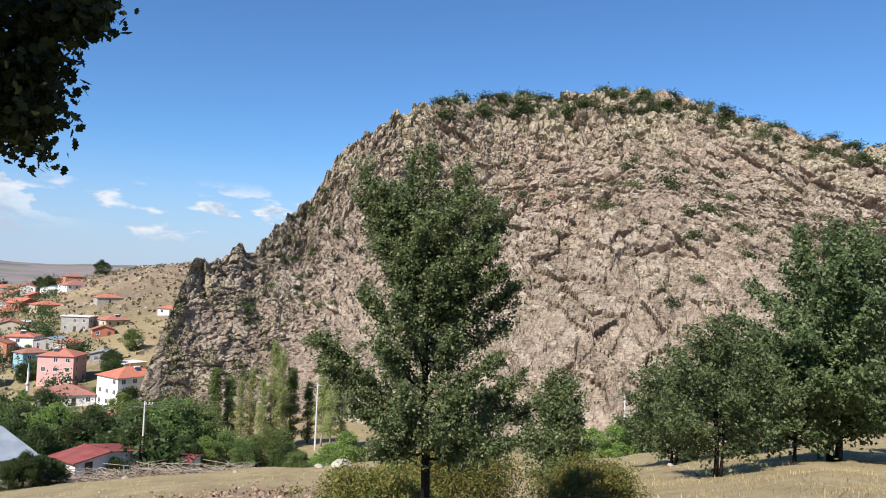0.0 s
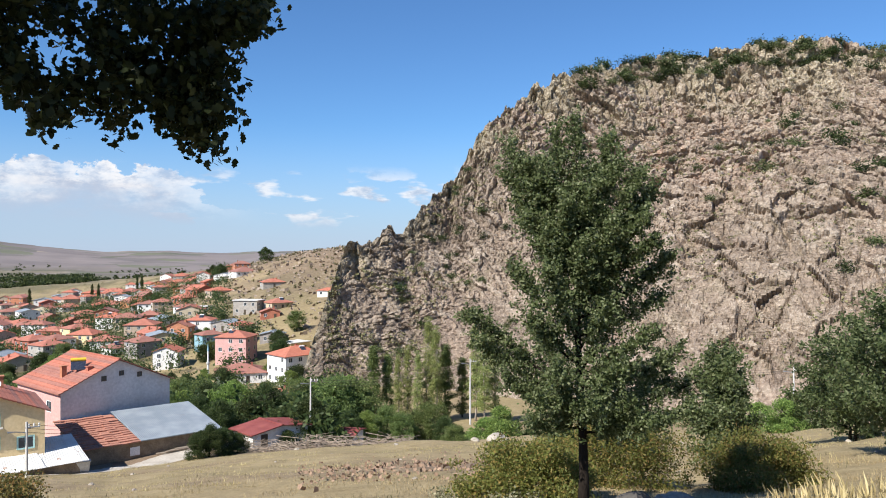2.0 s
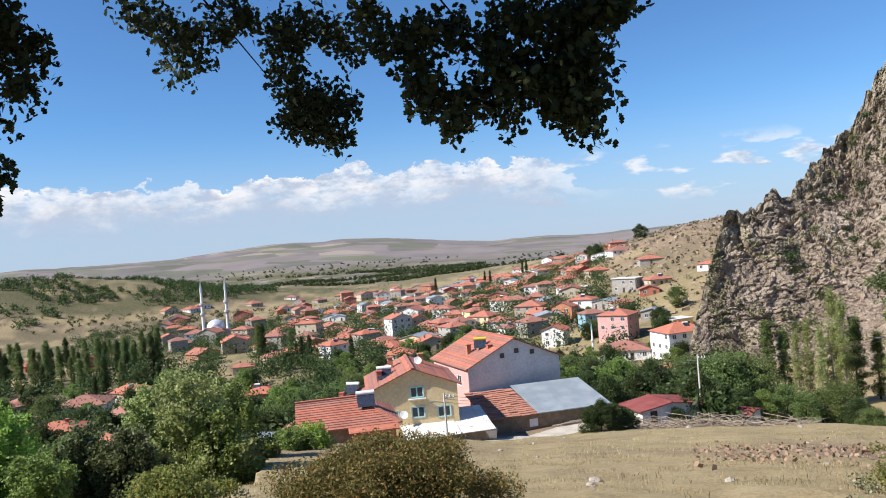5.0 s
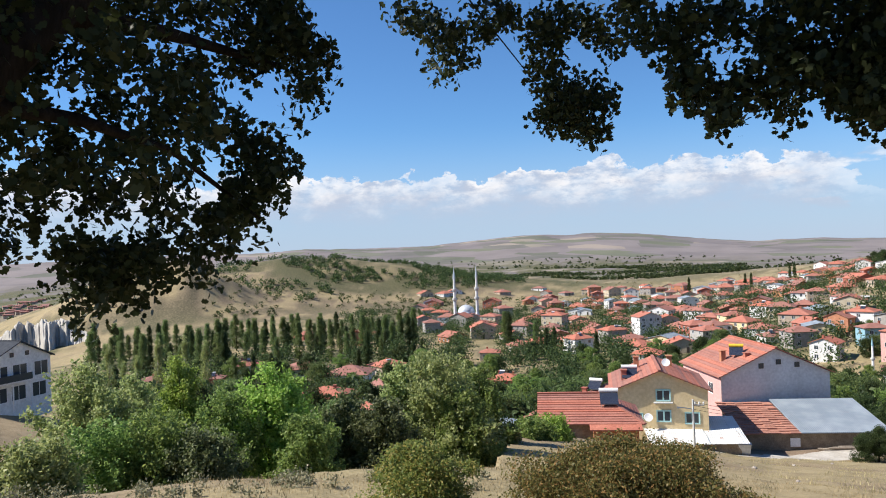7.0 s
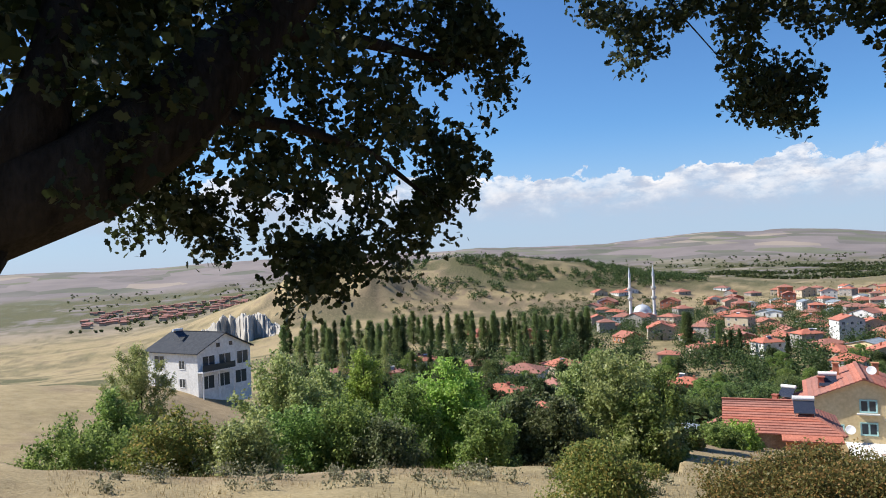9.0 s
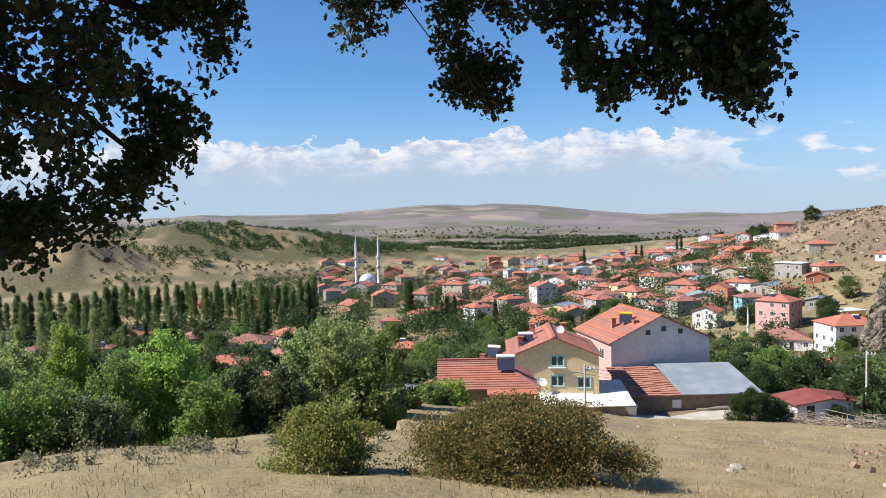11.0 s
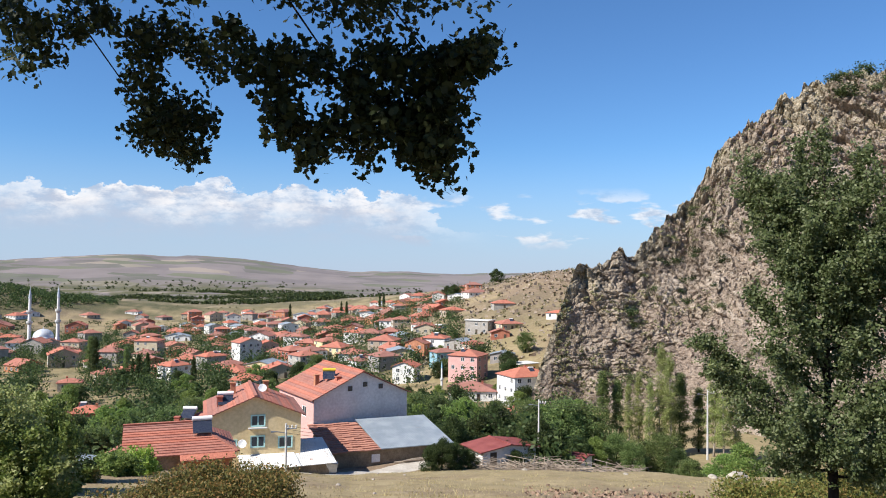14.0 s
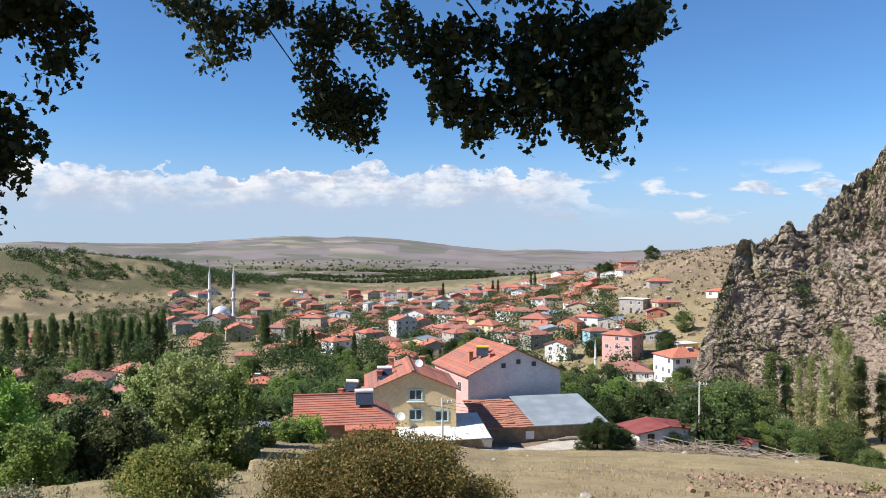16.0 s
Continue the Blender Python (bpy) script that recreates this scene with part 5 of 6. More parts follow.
def house(a, r, w, storeys, look_, rng, turn=None, kind=None, name="village_house"):
    """A village house of w metres; look_: letters for wall and roof."""
    d = w * rng.uniform(0.72, 0.95)
    h = 2.75 * storeys + rng.uniform(0.0, 0.4)
    p = heading(a, r)
    turn = rng.choice([-28, -12, 8, 22, 35]) + rng.uniform(-6, 6) if turn is None else turn
    lab = "%s %s house with %s" % ({1: "low", 2: "two-storey", 3: "three-storey"}[storeys], WALL_WORD[look_[0]], ROOF_WORD[look_[1]])
    z = min(ground_z(p.x + dx, p.y + dy) for dx in (-3, 3) for dy in (-3, 3))
    root = thing(name, lab, "house", pose(p.x, p.y, z + 0.3, 0, 0, a + turn), "houses of the village")
    kind = kind or ("flat" if look_[1] == "f" else rng.choice(["hip", "hip", "gable"]))
    rise = (d if kind == "hip" else w) * rng.uniform(0.16, 0.21)
    if look_[1] == "m":
        kind, rise = "gable", w * 0.12
    wm = wall_mesh(w, d, h, rise if kind == "gable" else 0)
    wm.materials.append(PLASTER[look_[0]])
    child("wall", wm, root)
    rm = roof_mesh(kind, w, d, h, rise)
    rm.materials.append({"t": TILES, "m": METAL, "f": CONCRETE}[look_[1]])
    child("roof", rm, root)
    for side, span in ((0, w), (1, d), (3, d)):
        n = max(1, int(span / 3.2))
        for s in range(storeys):
            for i in range(n):
                u = (i + 0.5) / n - 0.5
                if s == 0 and side == 0 and i == n // 2:
                    child("door", DOOR, root, on_wall(side, u, 0.0, w, d))
                elif rng.uniform() < 0.85:
                    child("window", WIN, root, on_wall(side, u, 2.75 * s + 0.95, w, d))
    if look_[1] == "t":
        child("chimney", CHIMNEY, root, pose(rng.uniform(-0.25, 0.25) * w, rng.uniform(-0.12, 0.12) * d, h + rise * 0.7))
    return root


def solar_heater(m, tank=WHITE_PAINT, colour="white"):
    """Roof water heater: collector, tank and stand; faces -y."""
    m = m @ Matrix.Scale(0.8, 4)
    root = thing("solar_water_heater", "roof solar water heater with a %s tank" % colour, "solar heater", m, "solar heaters on the roofs")
    bm = bmesh.new()
    solid(bm, [(-1.0, -1.0, 0.25), (1.0, -1.0, 0.25), (1.0, 0.5, 1.25), (-1.0, 0.5, 1.25)], 0.09)
    part("collector", bm, SOLAR, root)
    v, f = tubes([[((-1.05, 0.62, 1.45), 0.27), ((1.05, 0.62, 1.45), 0.27)]], 12)
    child("tank", mesh_of("tank", v, f, tank), root)
    for x in (-0.9, 0.9):
        for y, y2, z in ((0.75, 0.65, 1.3), (-0.9, -0.9, 0.2)):
            child("leg", mesh_of("leg", *tubes([[((x, y, -0.3), 0.03), ((x, y2, z), 0.03)]], 5), STEEL), root)
    return root


def pieces_of(me):
    """The separate pieces of a mesh, each as a mesh of its own."""
    out, seen = [], set()
    bm = bmesh.new()
    bm.from_mesh(me)
    for f in bm.faces:
        if f.index in seen:
            continue
        heap, group = [f], []
        seen.add(f.index)
        while heap:
            g = heap.pop()
            group.append(g)
            for e in g.edges:
                for q in e.link_faces:
                    if q.index not in seen:
                        seen.add(q.index)
                        heap.append(q)
        vs = {v.index: i for i, v in enumerate(dict.fromkeys(v for g in group for v in g.verts))}
        pts = [None] * len(vs)
        for k, i in vs.items():
            bm.verts.ensure_lookup_table()
            pts[i] = tuple(bm.verts[k].co)
        one = bpy.data.meshes.new("roof_strip")
        one.from_pydata(pts, [], [[vs[v.index] for v in g.verts] for g in group])
        out.append(one)
    bm.free()
    return out


def put_house(name, label, a, r, z, w, d, h, rise, kind, turn, walls, roof, windows=(), over=0.45):
    """A house of known place: z of its floor, wall height h; windows: (side, u, z, mesh)."""
    p = heading(a, r)
    root = thing(name, label, "house", pose(p.x, p.y, z, 0, 0, a + turn))
    wm = wall_mesh(w, d, h, rise if kind in ("gable", "courses") else 0)
    wm.materials.append(walls)
    child("wall", wm, root)
    rm = roof_mesh(kind, w, d, h, rise, over)
    pieces = pieces_of(rm) if kind in ("courses", "half") else [rm]
    for me in pieces:
        me.materials.append(roof)
    top = child("roof", pieces[-1], root)
    for me in pieces[:-1]:
        child("roof_strip", me, top)
    for side, u, zz, me in windows:
        child("door" if me == DOOR else "window", me, root, on_wall(side, u, zz, w, d))
    return root


def atop(root, x, y, z, turn=0):
    return root.matrix_basis @ pose(x, y, z, 0, 0, turn)


def dish(m):
    root = thing("satellite_dish", "white round satellite dish on a bracket", "satellite dish", m, "satellite dishes")
    child("reflector", mesh_of("reflector", *lathe([(0.02, 0.0), (0.25, 0.03), (0.42, 0.10), (0.45, 0.13), (0.42, 0.12), (0.24, 0.05), (0.02, 0.03)], 16), WHITE_PAINT, True), root, pose(0, 0, 0.5, 60, 0, 0))
    child("bracket", mesh_of("bracket", *tubes([[((0, 0.25, 0.2), 0.03), ((0, 0.02, 0.45), 0.03)], [((0, -0.05, 0.5), 0.012), ((0, -0.5, 0.62), 0.02)]], 5), STEEL), root)


# the large white house on the lane
white = put_house("white_house", "large white house with an orange tile roof", 36.0, 102.3, -20.3, 13.2, 12, 5.9, 3.0, "courses", 25, PLASTER["w"], TILES,
                  [(0, -0.13, 6.6, WIN_SMALL), (0, 0.03, 7.0, WIN_SMALL), (0, 0.2, 6.6, WIN_SMALL), (3, 0.25, 3.4, WIN), (3, -0.2, 3.4, WIN)])
bm = bmesh.new()
box(bm, -6.63, -6.6, -5.98, 5.98, -1, 5.85)
part("side_wall", bm, PLASTER["p"], white, "pink painted side wall")
for x, y in ((-4.4, -1.5), (-2.6, -4.2)):
    child("chimney", CHIMNEY, white, pose(x, y, 7.3))
solar_heater(atop(white, -3.0, -2.3, 7.7, -25), YELLOW_PAINT, "yellow")
# the yellow house with aqua windows
yellow = put_house("yellow_house", "yellow house with aqua window frames and orange tile roof", 42.6, 85.5, -19.8, 9.4, 10, 6.2, 1.95, "courses", 4, PLASTER["y"], TILES,
                   [(0, 0.03, 5.05, WIN_AQUA), (0, 0.03, 2.9, WIN_AQUA), (0, -0.27, 2.6, WIN_AQUA), (0, 0.33, 2.7, WIN_AQUA)])
bm = bmesh.new()
box(bm, -0.7, 1.2, -5.45, -5.0, 4.9, 5.0)
part("window_ledge", bm, CONCRETE, yellow)
for x, y in ((-3.5, -2), (1.6, 2), (-2, 1.5)):
    child("chimney", CHIMNEY, yellow, pose(x, y, 6.9 if abs(x) > 2 else 7.8))
solar_heater(atop(yellow, -2.9, -1.8, 6.9, 0))
dish(atop(yellow, -1.3, -5.3, 2.9))
dish(atop(yellow, 1.0, -1.0, 7.9))
# the long house with the brick porch
orange = put_house("long_house", "low house with a bright orange tile roof and brick porch", 47.6, 70.0, -16.6, 8.2, 7, 2.85, 1.7, "half", 2, MUD, TILES, [(0, -0.32, 1.0, WIN), (0, 0.42, 1.1, WIN), (1, 0.0, 1.1, WIN)], 0.5)
bm = bmesh.new()
box(bm, 0.2, 4.0, -4.6, -3.5, -2, 2.45)
part("porch_wall", bm, ORANGE_WALL, orange, "orange rendered porch wall")
bm = bmesh.new()
solid(bm, [(-0.1, -5.0, 2.5), (4.3, -5.0, 2.5), (4.3, -3.0, 3.02), (-0.1, -3.0, 3.02)], 0.12)
part("porch_roof", bm, TILES, orange)
child("window", WIN_SMALL, orange, pose(1.6, -4.601, 1.4))
bm = bmesh.new()
v = [bm.verts.new(q) for q in ((-4.1, -3.45, 2.85), (-4.1, 3.45, 2.85), (-4.1, 0, 4.5), (-3.9, -3.45, 2.85), (-3.9, 3.45, 2.85), (-3.9, 0, 4.5))]
for q in ((0, 2, 1), (3, 4, 5), (0, 3, 5, 2), (1, 2, 5, 4), (0, 1, 4, 3)):
    bm.faces.new([v[i] for i in q])
part("gable_wall", bm, MUD, orange)
solar_heater(atop(orange, 1.8, -1.2, 3.9, 0))
# the pink house behind it
pink = put_house("pink_house", "pink house with an orange tile roof", 46.0, 97, -20.6, 8.5, 8, 2.6, 2.0, "hip", -20, PLASTER["p"], TILES, [(0, -0.25, 0.9, WIN), (0, 0.2, 0.9, WIN), (3, 0, 0.9, WIN)])
child("chimney", CHIMNEY, pink, pose(-2.5, -2, 3.4))
solar_heater(atop(pink, -1.5, -1, 4.0, 0))
# the barn with a tile half and a metal half
p = heading(33.2, 91.5)
barn = thing("barn", "long low barn with tile and grey metal roofs", "barn", pose(p.x, p.y, -20.3, 0, 0, 33.2 + 18))
bm = bmesh.new()
box(bm, -7.0, 7.2, -4.2, 4.0, -1.5, 1.25)
part("wall", bm, MUD, barn, "mud and stone wall")
bm = bmesh.new()
rng = np.random.default_rng(3)
for j in range(15):
    t0, t1 = j / 15, (j + 1) / 15
    for i in range(6):
        x0, x1 = -7.3 + i * 1.02 - 0.5 * t0, -7.3 + (i + 1) * 1.02 - 0.5 * t0
        dz = 0.05 * rng.uniform(-1, 1)
        solid(bm, [(x0, -4.7 + 9.1 * t0, 1.48 + 1.5 * t0 + dz), (x1, -4.7 + 9.1 * t0, 1.48 + 1.5 * t0 + dz), (x1 - 0.03, -4.7 + 9.1 * t1, 1.40 + 1.5 * t1 + dz), (x0 - 0.03, -4.7 + 9.1 * t1, 1.40 + 1.5 * t1 + dz)], 0.12)
part("tile_roof", bm, OLD_TILES, barn, "uneven old tile roof")
bm = bmesh.new()
solid(bm, [(-1.2, -4.7, 1.5), (7.9, -4.7, 1.5), (7.5, 4.4, 3.2), (-1.7, 4.4, 3.2)], 0.1)
part("metal_roof", bm, METAL, barn, "blue-grey corrugated metal roof")
bm = bmesh.new()
box(bm, -2.2, -1.2, -4.26, -4.2, -0.1, 0.8)
part("hatch", bm, WHITE_PAINT, barn)
for i in range(5):
    v, f = tubes([[((0.3 + i * 0.5, -4.9 - 0.12 * (i % 3), -0.15 + 0.12 * (i // 2)), 0.09), ((5.2 + i * 0.3, -4.95 - 0.1 * (i % 2), -0.1 + 0.1 * (i // 2)), 0.08)]], 6)
    tagged(new("log", mesh_of("log", v, f, DRYWOOD)), "weathered pole lying along the barn wall", "log", "poles beside the barn").matrix_basis = barn.matrix_basis
# sheet roofs between the yellow house and the barn
for a, r, w, turn, lab in ((41.7, 80.5, 5.4, 8, "lean-to shed roofed with pale patched metal sheets"), (38.6, 81.5, 4.0, 10, "lean-to shed roofed with rusty white sheets")):
    p = heading(a, r)
    root = thing("lean_to_shed", lab, "shed", pose(p.x, p.y, -19.8, 0, 0, a + turn), "sheds on the lane")
    bm = bmesh.new()
    box(bm, -w / 2, w / 2, -2.3, 2.4, -1.5, 1.3)
    part("wall", bm, MUD, root)
    bm = bmesh.new()
    n = 4
    for i in range(n):
        x0, x1 = -w / 2 - 0.2 + i * (w + 0.4) / n, -w / 2 - 0.2 + (i + 1) * (w + 0.4) / n - 0.02
        solid(bm, [(x0 + 0.5, -2.9, 1.35 + 0.02 * i), (x1 + 0.5, -2.9, 1.35 + 0.02 * i), (x1, 2.6, 2.9 + 0.02 * (i % 2)), (x0, 2.6, 2.9 + 0.02 * (i % 2))], 0.05)
    part("sheet_roof", bm, RUSTY, root)
# shed with a blue-white sheet roof below the long house
shed = put_house("flat_shed", "low dark shed with a pale blue sheet roof", 53.2, 58, -14.1, 4.6, 4, 1.6, 0.5, "gable", 20, MUD, METAL, [(0, 0.0, 0.4, WIN_SMALL)], 0.3)
# low white house with red sheets, beside the brushwood
low = put_house("low_house", "low white outbuilding with a red sheet roof", 24.0, 106, -25.0, 8.6, 5, 2.3, 0.6, "gable", 32, PLASTER["w"], RED_SHEET, [(0, -0.3, 0.0, DOOR)], 0.5)
put_house("small_shed", "small white shed with a red sheet roof", 18.4, 113, -26.6, 5.0, 3.5, 1.0, 0.4, "gable", 70, PLASTER["w"], RED_SHEET, [], 0.4)
# the modern white house above the valley
modern = put_house("modern_house", "modern white two-storey house with a dark roof", 89.6, 119, -16.2, 10.0, 11.0, 5.6, 2.3, "gable", 40, PLASTER["w"], DARK_ROOF,
                   [(0, -0.3, 3.0, WIN_BIG), (0, 0.0, 3.0, WIN_BIG), (0, 0.34, 3.0, WIN_BIG), (0, -0.32, 0.2, WIN_BIG), (0, -0.03, 0.2, WIN_BIG), (0, 0.3, 0.2, WIN_BIG), (0, 0.12, 6.0, WIN_SMALL), (0, -0.12, 6.0, WIN_SMALL), (3, -0.25, 3.0, WIN_BIG), (3, 0.2, 3.1, WIN), (3, -0.25, 0.2, WIN_BIG), (3, 0.2, 0.5, WIN)])
bm = bmesh.new()
box(bm, -5.0, 1.0, -6.6, -5.5, 2.7, 2.9)
part("balcony", bm, WHITE_PAINT, modern)
bm = bmesh.new()
box(bm, -5.0, 1.0, -6.6, -6.55, 2.9, 3.8)
part("balcony_rail", bm, GLASS, modern, "dark glass balcony rail")
for x in (-4.9, -2, 0.8):
    v, f = tubes([[((x, -6.5, -1), 0.1), ((x, -6.5, 2.7), 0.1)]], 8)
    child("column", mesh_of("column", v, f, WHITE_PAINT), modern)
solar_heater(atop(modern, -2.2, 1.5, 7.3, 0))

# ------------------------------------------------------------------ the village, street by street: direction, distance, width, storeys, wall and roof
STREET_A = [
    (66.4, 122, 12.0, 1, 'ct'), (63.9, 138, 10.0, 1, 'wt'), (70.3, 146, 10.5, 1, 'wt'), (73.4, 168, 11.0, 1, 'ct'), (60.9, 150, 10.0, 1, 'ct'), (50.2, 124, 9.5, 1, 'pt'), (54.5, 140, 10.0, 1, 'wt'),
    (67.3, 158, 14.0, 2, 'wt'), (22.8, 189, 9.0, 1, 'wt'), (63.2, 189, 11.6, 2, 'wt'), (19.3, 222, 7.5, 1, 'rt'),
    (22.2, 223, 13.0, 3, 'wt'), (53.6, 226, 8.9, 1, 'rt'), (26.2, 229, 14.0, 1, 'wt'), (53.8, 230, 7.5, 1, 'rt'),
    (65.5, 252, 14.0, 1, 'wt'), (26.5, 254, 10.4, 3, 'pt'), (22.3, 257, 8.1, 1, 'yf'), (75.6, 260, 7.8, 1, 'rt'),
    (31.2, 260, 7.8, 2, 'wt'), (62.6, 266, 10.9, 1, 'ct'), (79.6, 269, 10.2, 1, 'wt'), (43.1, 274, 9.7, 1, 'wt'),
    (23.9, 274, 7.8, 1, 'gm'), (68.7, 276, 14.0, 1, 'wt'), (28.4, 278, 8.3, 2, 'bt')]
STREET_B = [
    (32.9, 286, 9.4, 2, 'gt'), (54.8, 291, 7.5, 1, 'ct'), (73.0, 294, 11.6, 1, 'wt'), (31.7, 295, 10.4, 2, 'ym'),
    (26.1, 296, 7.5, 1, 'ct'), (40.7, 299, 13.0, 1, 'ct'), (34.5, 302, 9.5, 1, 'wt'), (27.1, 304, 9.9, 1, 'gm'),
    (30.3, 305, 8.7, 2, 'rt'), (44.0, 306, 13.8, 1, 'ct'), (48.1, 308, 9.6, 2, 'wt'), (29.0, 309, 10.1, 2, 'wt'),
    (24.1, 311, 7.6, 1, 'rt'), (52.5, 313, 9.8, 1, 'ct'), (41.7, 318, 13.0, 1, 'ym'), (23.5, 327, 9.8, 1, 'ct'),
    (25.6, 330, 10.8, 2, 'gf'), (19.8, 334, 7.5, 1, 'wt'), (38.4, 335, 10.5, 2, 'wt')]
STREET_C = [
    (32.9, 335, 11.9, 2, 'ct'), (36.5, 339, 10.6, 2, 'yt'), (45.6, 340, 9.7, 2, 'gt'), (39.7, 340, 10.7, 2, 'rt'),
    (49.6, 352, 10.8, 1, 'rt'), (29.0, 364, 8.4, 1, 'wf'), (45.1, 367, 9.0, 1, 'ct'), (43.1, 367, 11.0, 3, 'wt'),
    (37.1, 369, 11.1, 2, 'yt'), (64.8, 373, 8.6, 2, 'rt'), (41.6, 380, 9.3, 2, 'ct'), (23.9, 382, 10.9, 1, 'gt'),
    (34.8, 388, 12.2, 2, 'wt'), (55.2, 392, 9.1, 1, 'gt'), (50.0, 397, 9.7, 1, 'ct'), (63.5, 398, 8.1, 1, 'wt'),
    (51.5, 407, 7.5, 1, 'gt'), (52.5, 410, 10.6, 1, 'ct'), (54.4, 411, 9.0, 1, 'ct')]
STREET_D = [
    (47.7, 416, 12.7, 1, 'rt'), (49.8, 420, 12.0, 3, 'ct'), (68.7, 428, 11.1, 1, 'rt'), (42.0, 456, 12.4, 2, 'wt'),
    (26.0, 469, 14.0, 1, 'wt'), (45.4, 485, 11.9, 1, 'wt'), (36.6, 486, 13.9, 1, 'gt'), (27.2, 489, 12.6, 1, 'wm'),
    (40.4, 491, 14.0, 1, 'ct'), (33.4, 500, 14.0, 1, 'rt'), (34.8, 524, 14.0, 1, 'ct'), (47.9, 564, 12.3, 1, 'rt'),
    (41.0, 575, 14.0, 2, 'ct'), (37.6, 589, 14.0, 1, 'wt'), (39.3, 590, 14.0, 1, 'rt'), (32.9, 600, 14.0, 1, 'gt'),
    (46.2, 617, 12.6, 1, 'wt'), (42.1, 619, 14.0, 1, 'ct'), (30.5, 630, 14.0, 1, 'rt')]
STREET_E = [
    (60.1, 631, 14.0, 1, 'ct'), (54.5, 638, 14.0, 2, 'rt'), (50.2, 661, 14.0, 1, 'rt'), (33.7, 663, 14.0, 1, 'rt'),
    (44.1, 667, 11.8, 2, 'wt'), (35.0, 685, 14.0, 1, 'ct'), (58.9, 685, 14.0, 1, 'rt'), (31.8, 687, 14.0, 1, 'rt'),
    (59.1, 697, 14.0, 1, 'wt'), (38.4, 698, 14.0, 1, 'wt'), (46.8, 707, 11.5, 3, 'rt'), (36.2, 744, 14.0, 1, 'rt'),
    (59.6, 775, 14.0, 1, 'ct'), (58.1, 782, 14.0, 1, 'wt'), (57.3, 796, 14.0, 1, 'wt'), (53.7, 803, 14.0, 1, 'ct'),
    (50.9, 861, 14.0, 1, 'wt')]
rng = np.random.default_rng(5)
taken = []
for street in (STREET_A, STREET_B, STREET_C, STREET_D, STREET_E):
    for a, r, w, st, lk in street:
        root = house(a, r, w, st, lk, rng)
        taken.append((root.location.x, root.location.y, w))
        if rng.uniform() < 0.3 and lk[1] == "t":
            solar_heater(atop(root, rng.uniform(-1.5, 1.5), -w * 0.15, 2.75 * st + 0.9, 0))
made = 0
while made < 165:
    a, r = rng.uniform(26, 62), rng.uniform(300, 800)
    p = heading(a, r)
    if all((p.x - x) ** 2 + (p.y - y) ** 2 > (w * 0.5 + 9.5) ** 2 for x, y, w in taken) and (a < 52 or 360 < r < 560 and a < 60):
        w = float(rng.uniform(8.5, 12.5))
        house(a, r, w, int(rng.choice([1, 1, 2])), str(rng.choice(["wt", "ct", "rt", "ct", "gt", "gt", "rt", "wm"])), rng)
        taken.append((p.x, p.y, w))
        made += 1


# ------------------------------------------------------------------ mosque and minarets
def minaret(label, a, r, foot, tall, balconies, tip):
    p = heading(a, r)
    s = tall / 37
    root = thing("minaret", label, "minaret", pose(p.x, p.y, foot), "minarets")
    child("base", mesh_of("base", *lathe([(1.45 * s, -2), (1.45 * s, 6 * s), (1.0 * s, 8 * s)], 8), PLASTER["w"]), root)
    child("shaft", mesh_of("shaft", *lathe([(0.95 * s, 8 * s), (0.85 * s, 22 * s), (0.75 * s, 22 * s), (0.68 * s, 30 * s)], 14), PLASTER["w"]), root)
    for z in balconies:
        child("balcony", mesh_of("balcony", *lathe([(0.85 * s, (z - 1.2) * s), (1.6 * s, z * s), (1.6 * s, (z + 1) * s), (1.48 * s, (z + 1) * s), (1.48 * s, z * s + 0.1), (0.7 * s, z * s + 0.1)], 14), CONCRETE), root)
    child("cap", mesh_of("cap", *lathe([(0.85 * s, 30 * s), (0.85 * s, 30.6 * s), (0.12 * s, 36 * s), (0.05 * s, 37 * s)], 14), tip), root)


FOOT = -46.5
minaret("tall white minaret with two balconies and grey cap", 57.35, 480, FOOT, 37.5, (16.5, 22.5), LEAD)
minaret("tall white minaret with two balconies and grey cap", 55.65, 484, FOOT, 37.8, (16.5, 22.5), LEAD)
minaret("short white minaret with a pale blue cap", 28.5, 226, -38.0, 13.0, (20,), PLASTER["b"])
p = heading(56.5, 488)
mosque = thing("mosque", "white village mosque with a grey dome", "mosque", pose(p.x, p.y, FOOT, 0, 0, 56))
bm = bmesh.new()
box(bm, -7, 7, -6, 8, -3, 6.5)
part("wall", bm, PLASTER["w"], mosque)
child("dome", mesh_of("dome", *lathe([(5.6, 6.3), (5.6, 8.0)] + [(5.5 * math.cos(t * 0.157), 8 + 4.6 * math.sin(t * 0.157)) for t in range(10)] + [(0.1, 12.8), (0.06, 14)], 20), LEAD, True), mosque)
p2 = bmesh.new()
box(p2, -8.5, 8.5, -9.5, -6.0, -3, 3.6)
part("porch", p2, PLASTER["w"], mosque)
for i in range(3):
    child("porch_dome", mesh_of("porch_dome", *lathe([(2.2 * math.cos(t * 0.22), 3.55 + 1.6 * math.sin(t * 0.22)) for t in range(7)] + [(0.05, 5.3)], 14), LEAD, True), mosque, pose(-5 + 5 * i, -7.7, 0))
for i in range(5):
    for s, y in ((0, -9.501),):
        child("window", WIN, mosque, pose(-6.8 + 3.4 * i, y, 1.0))


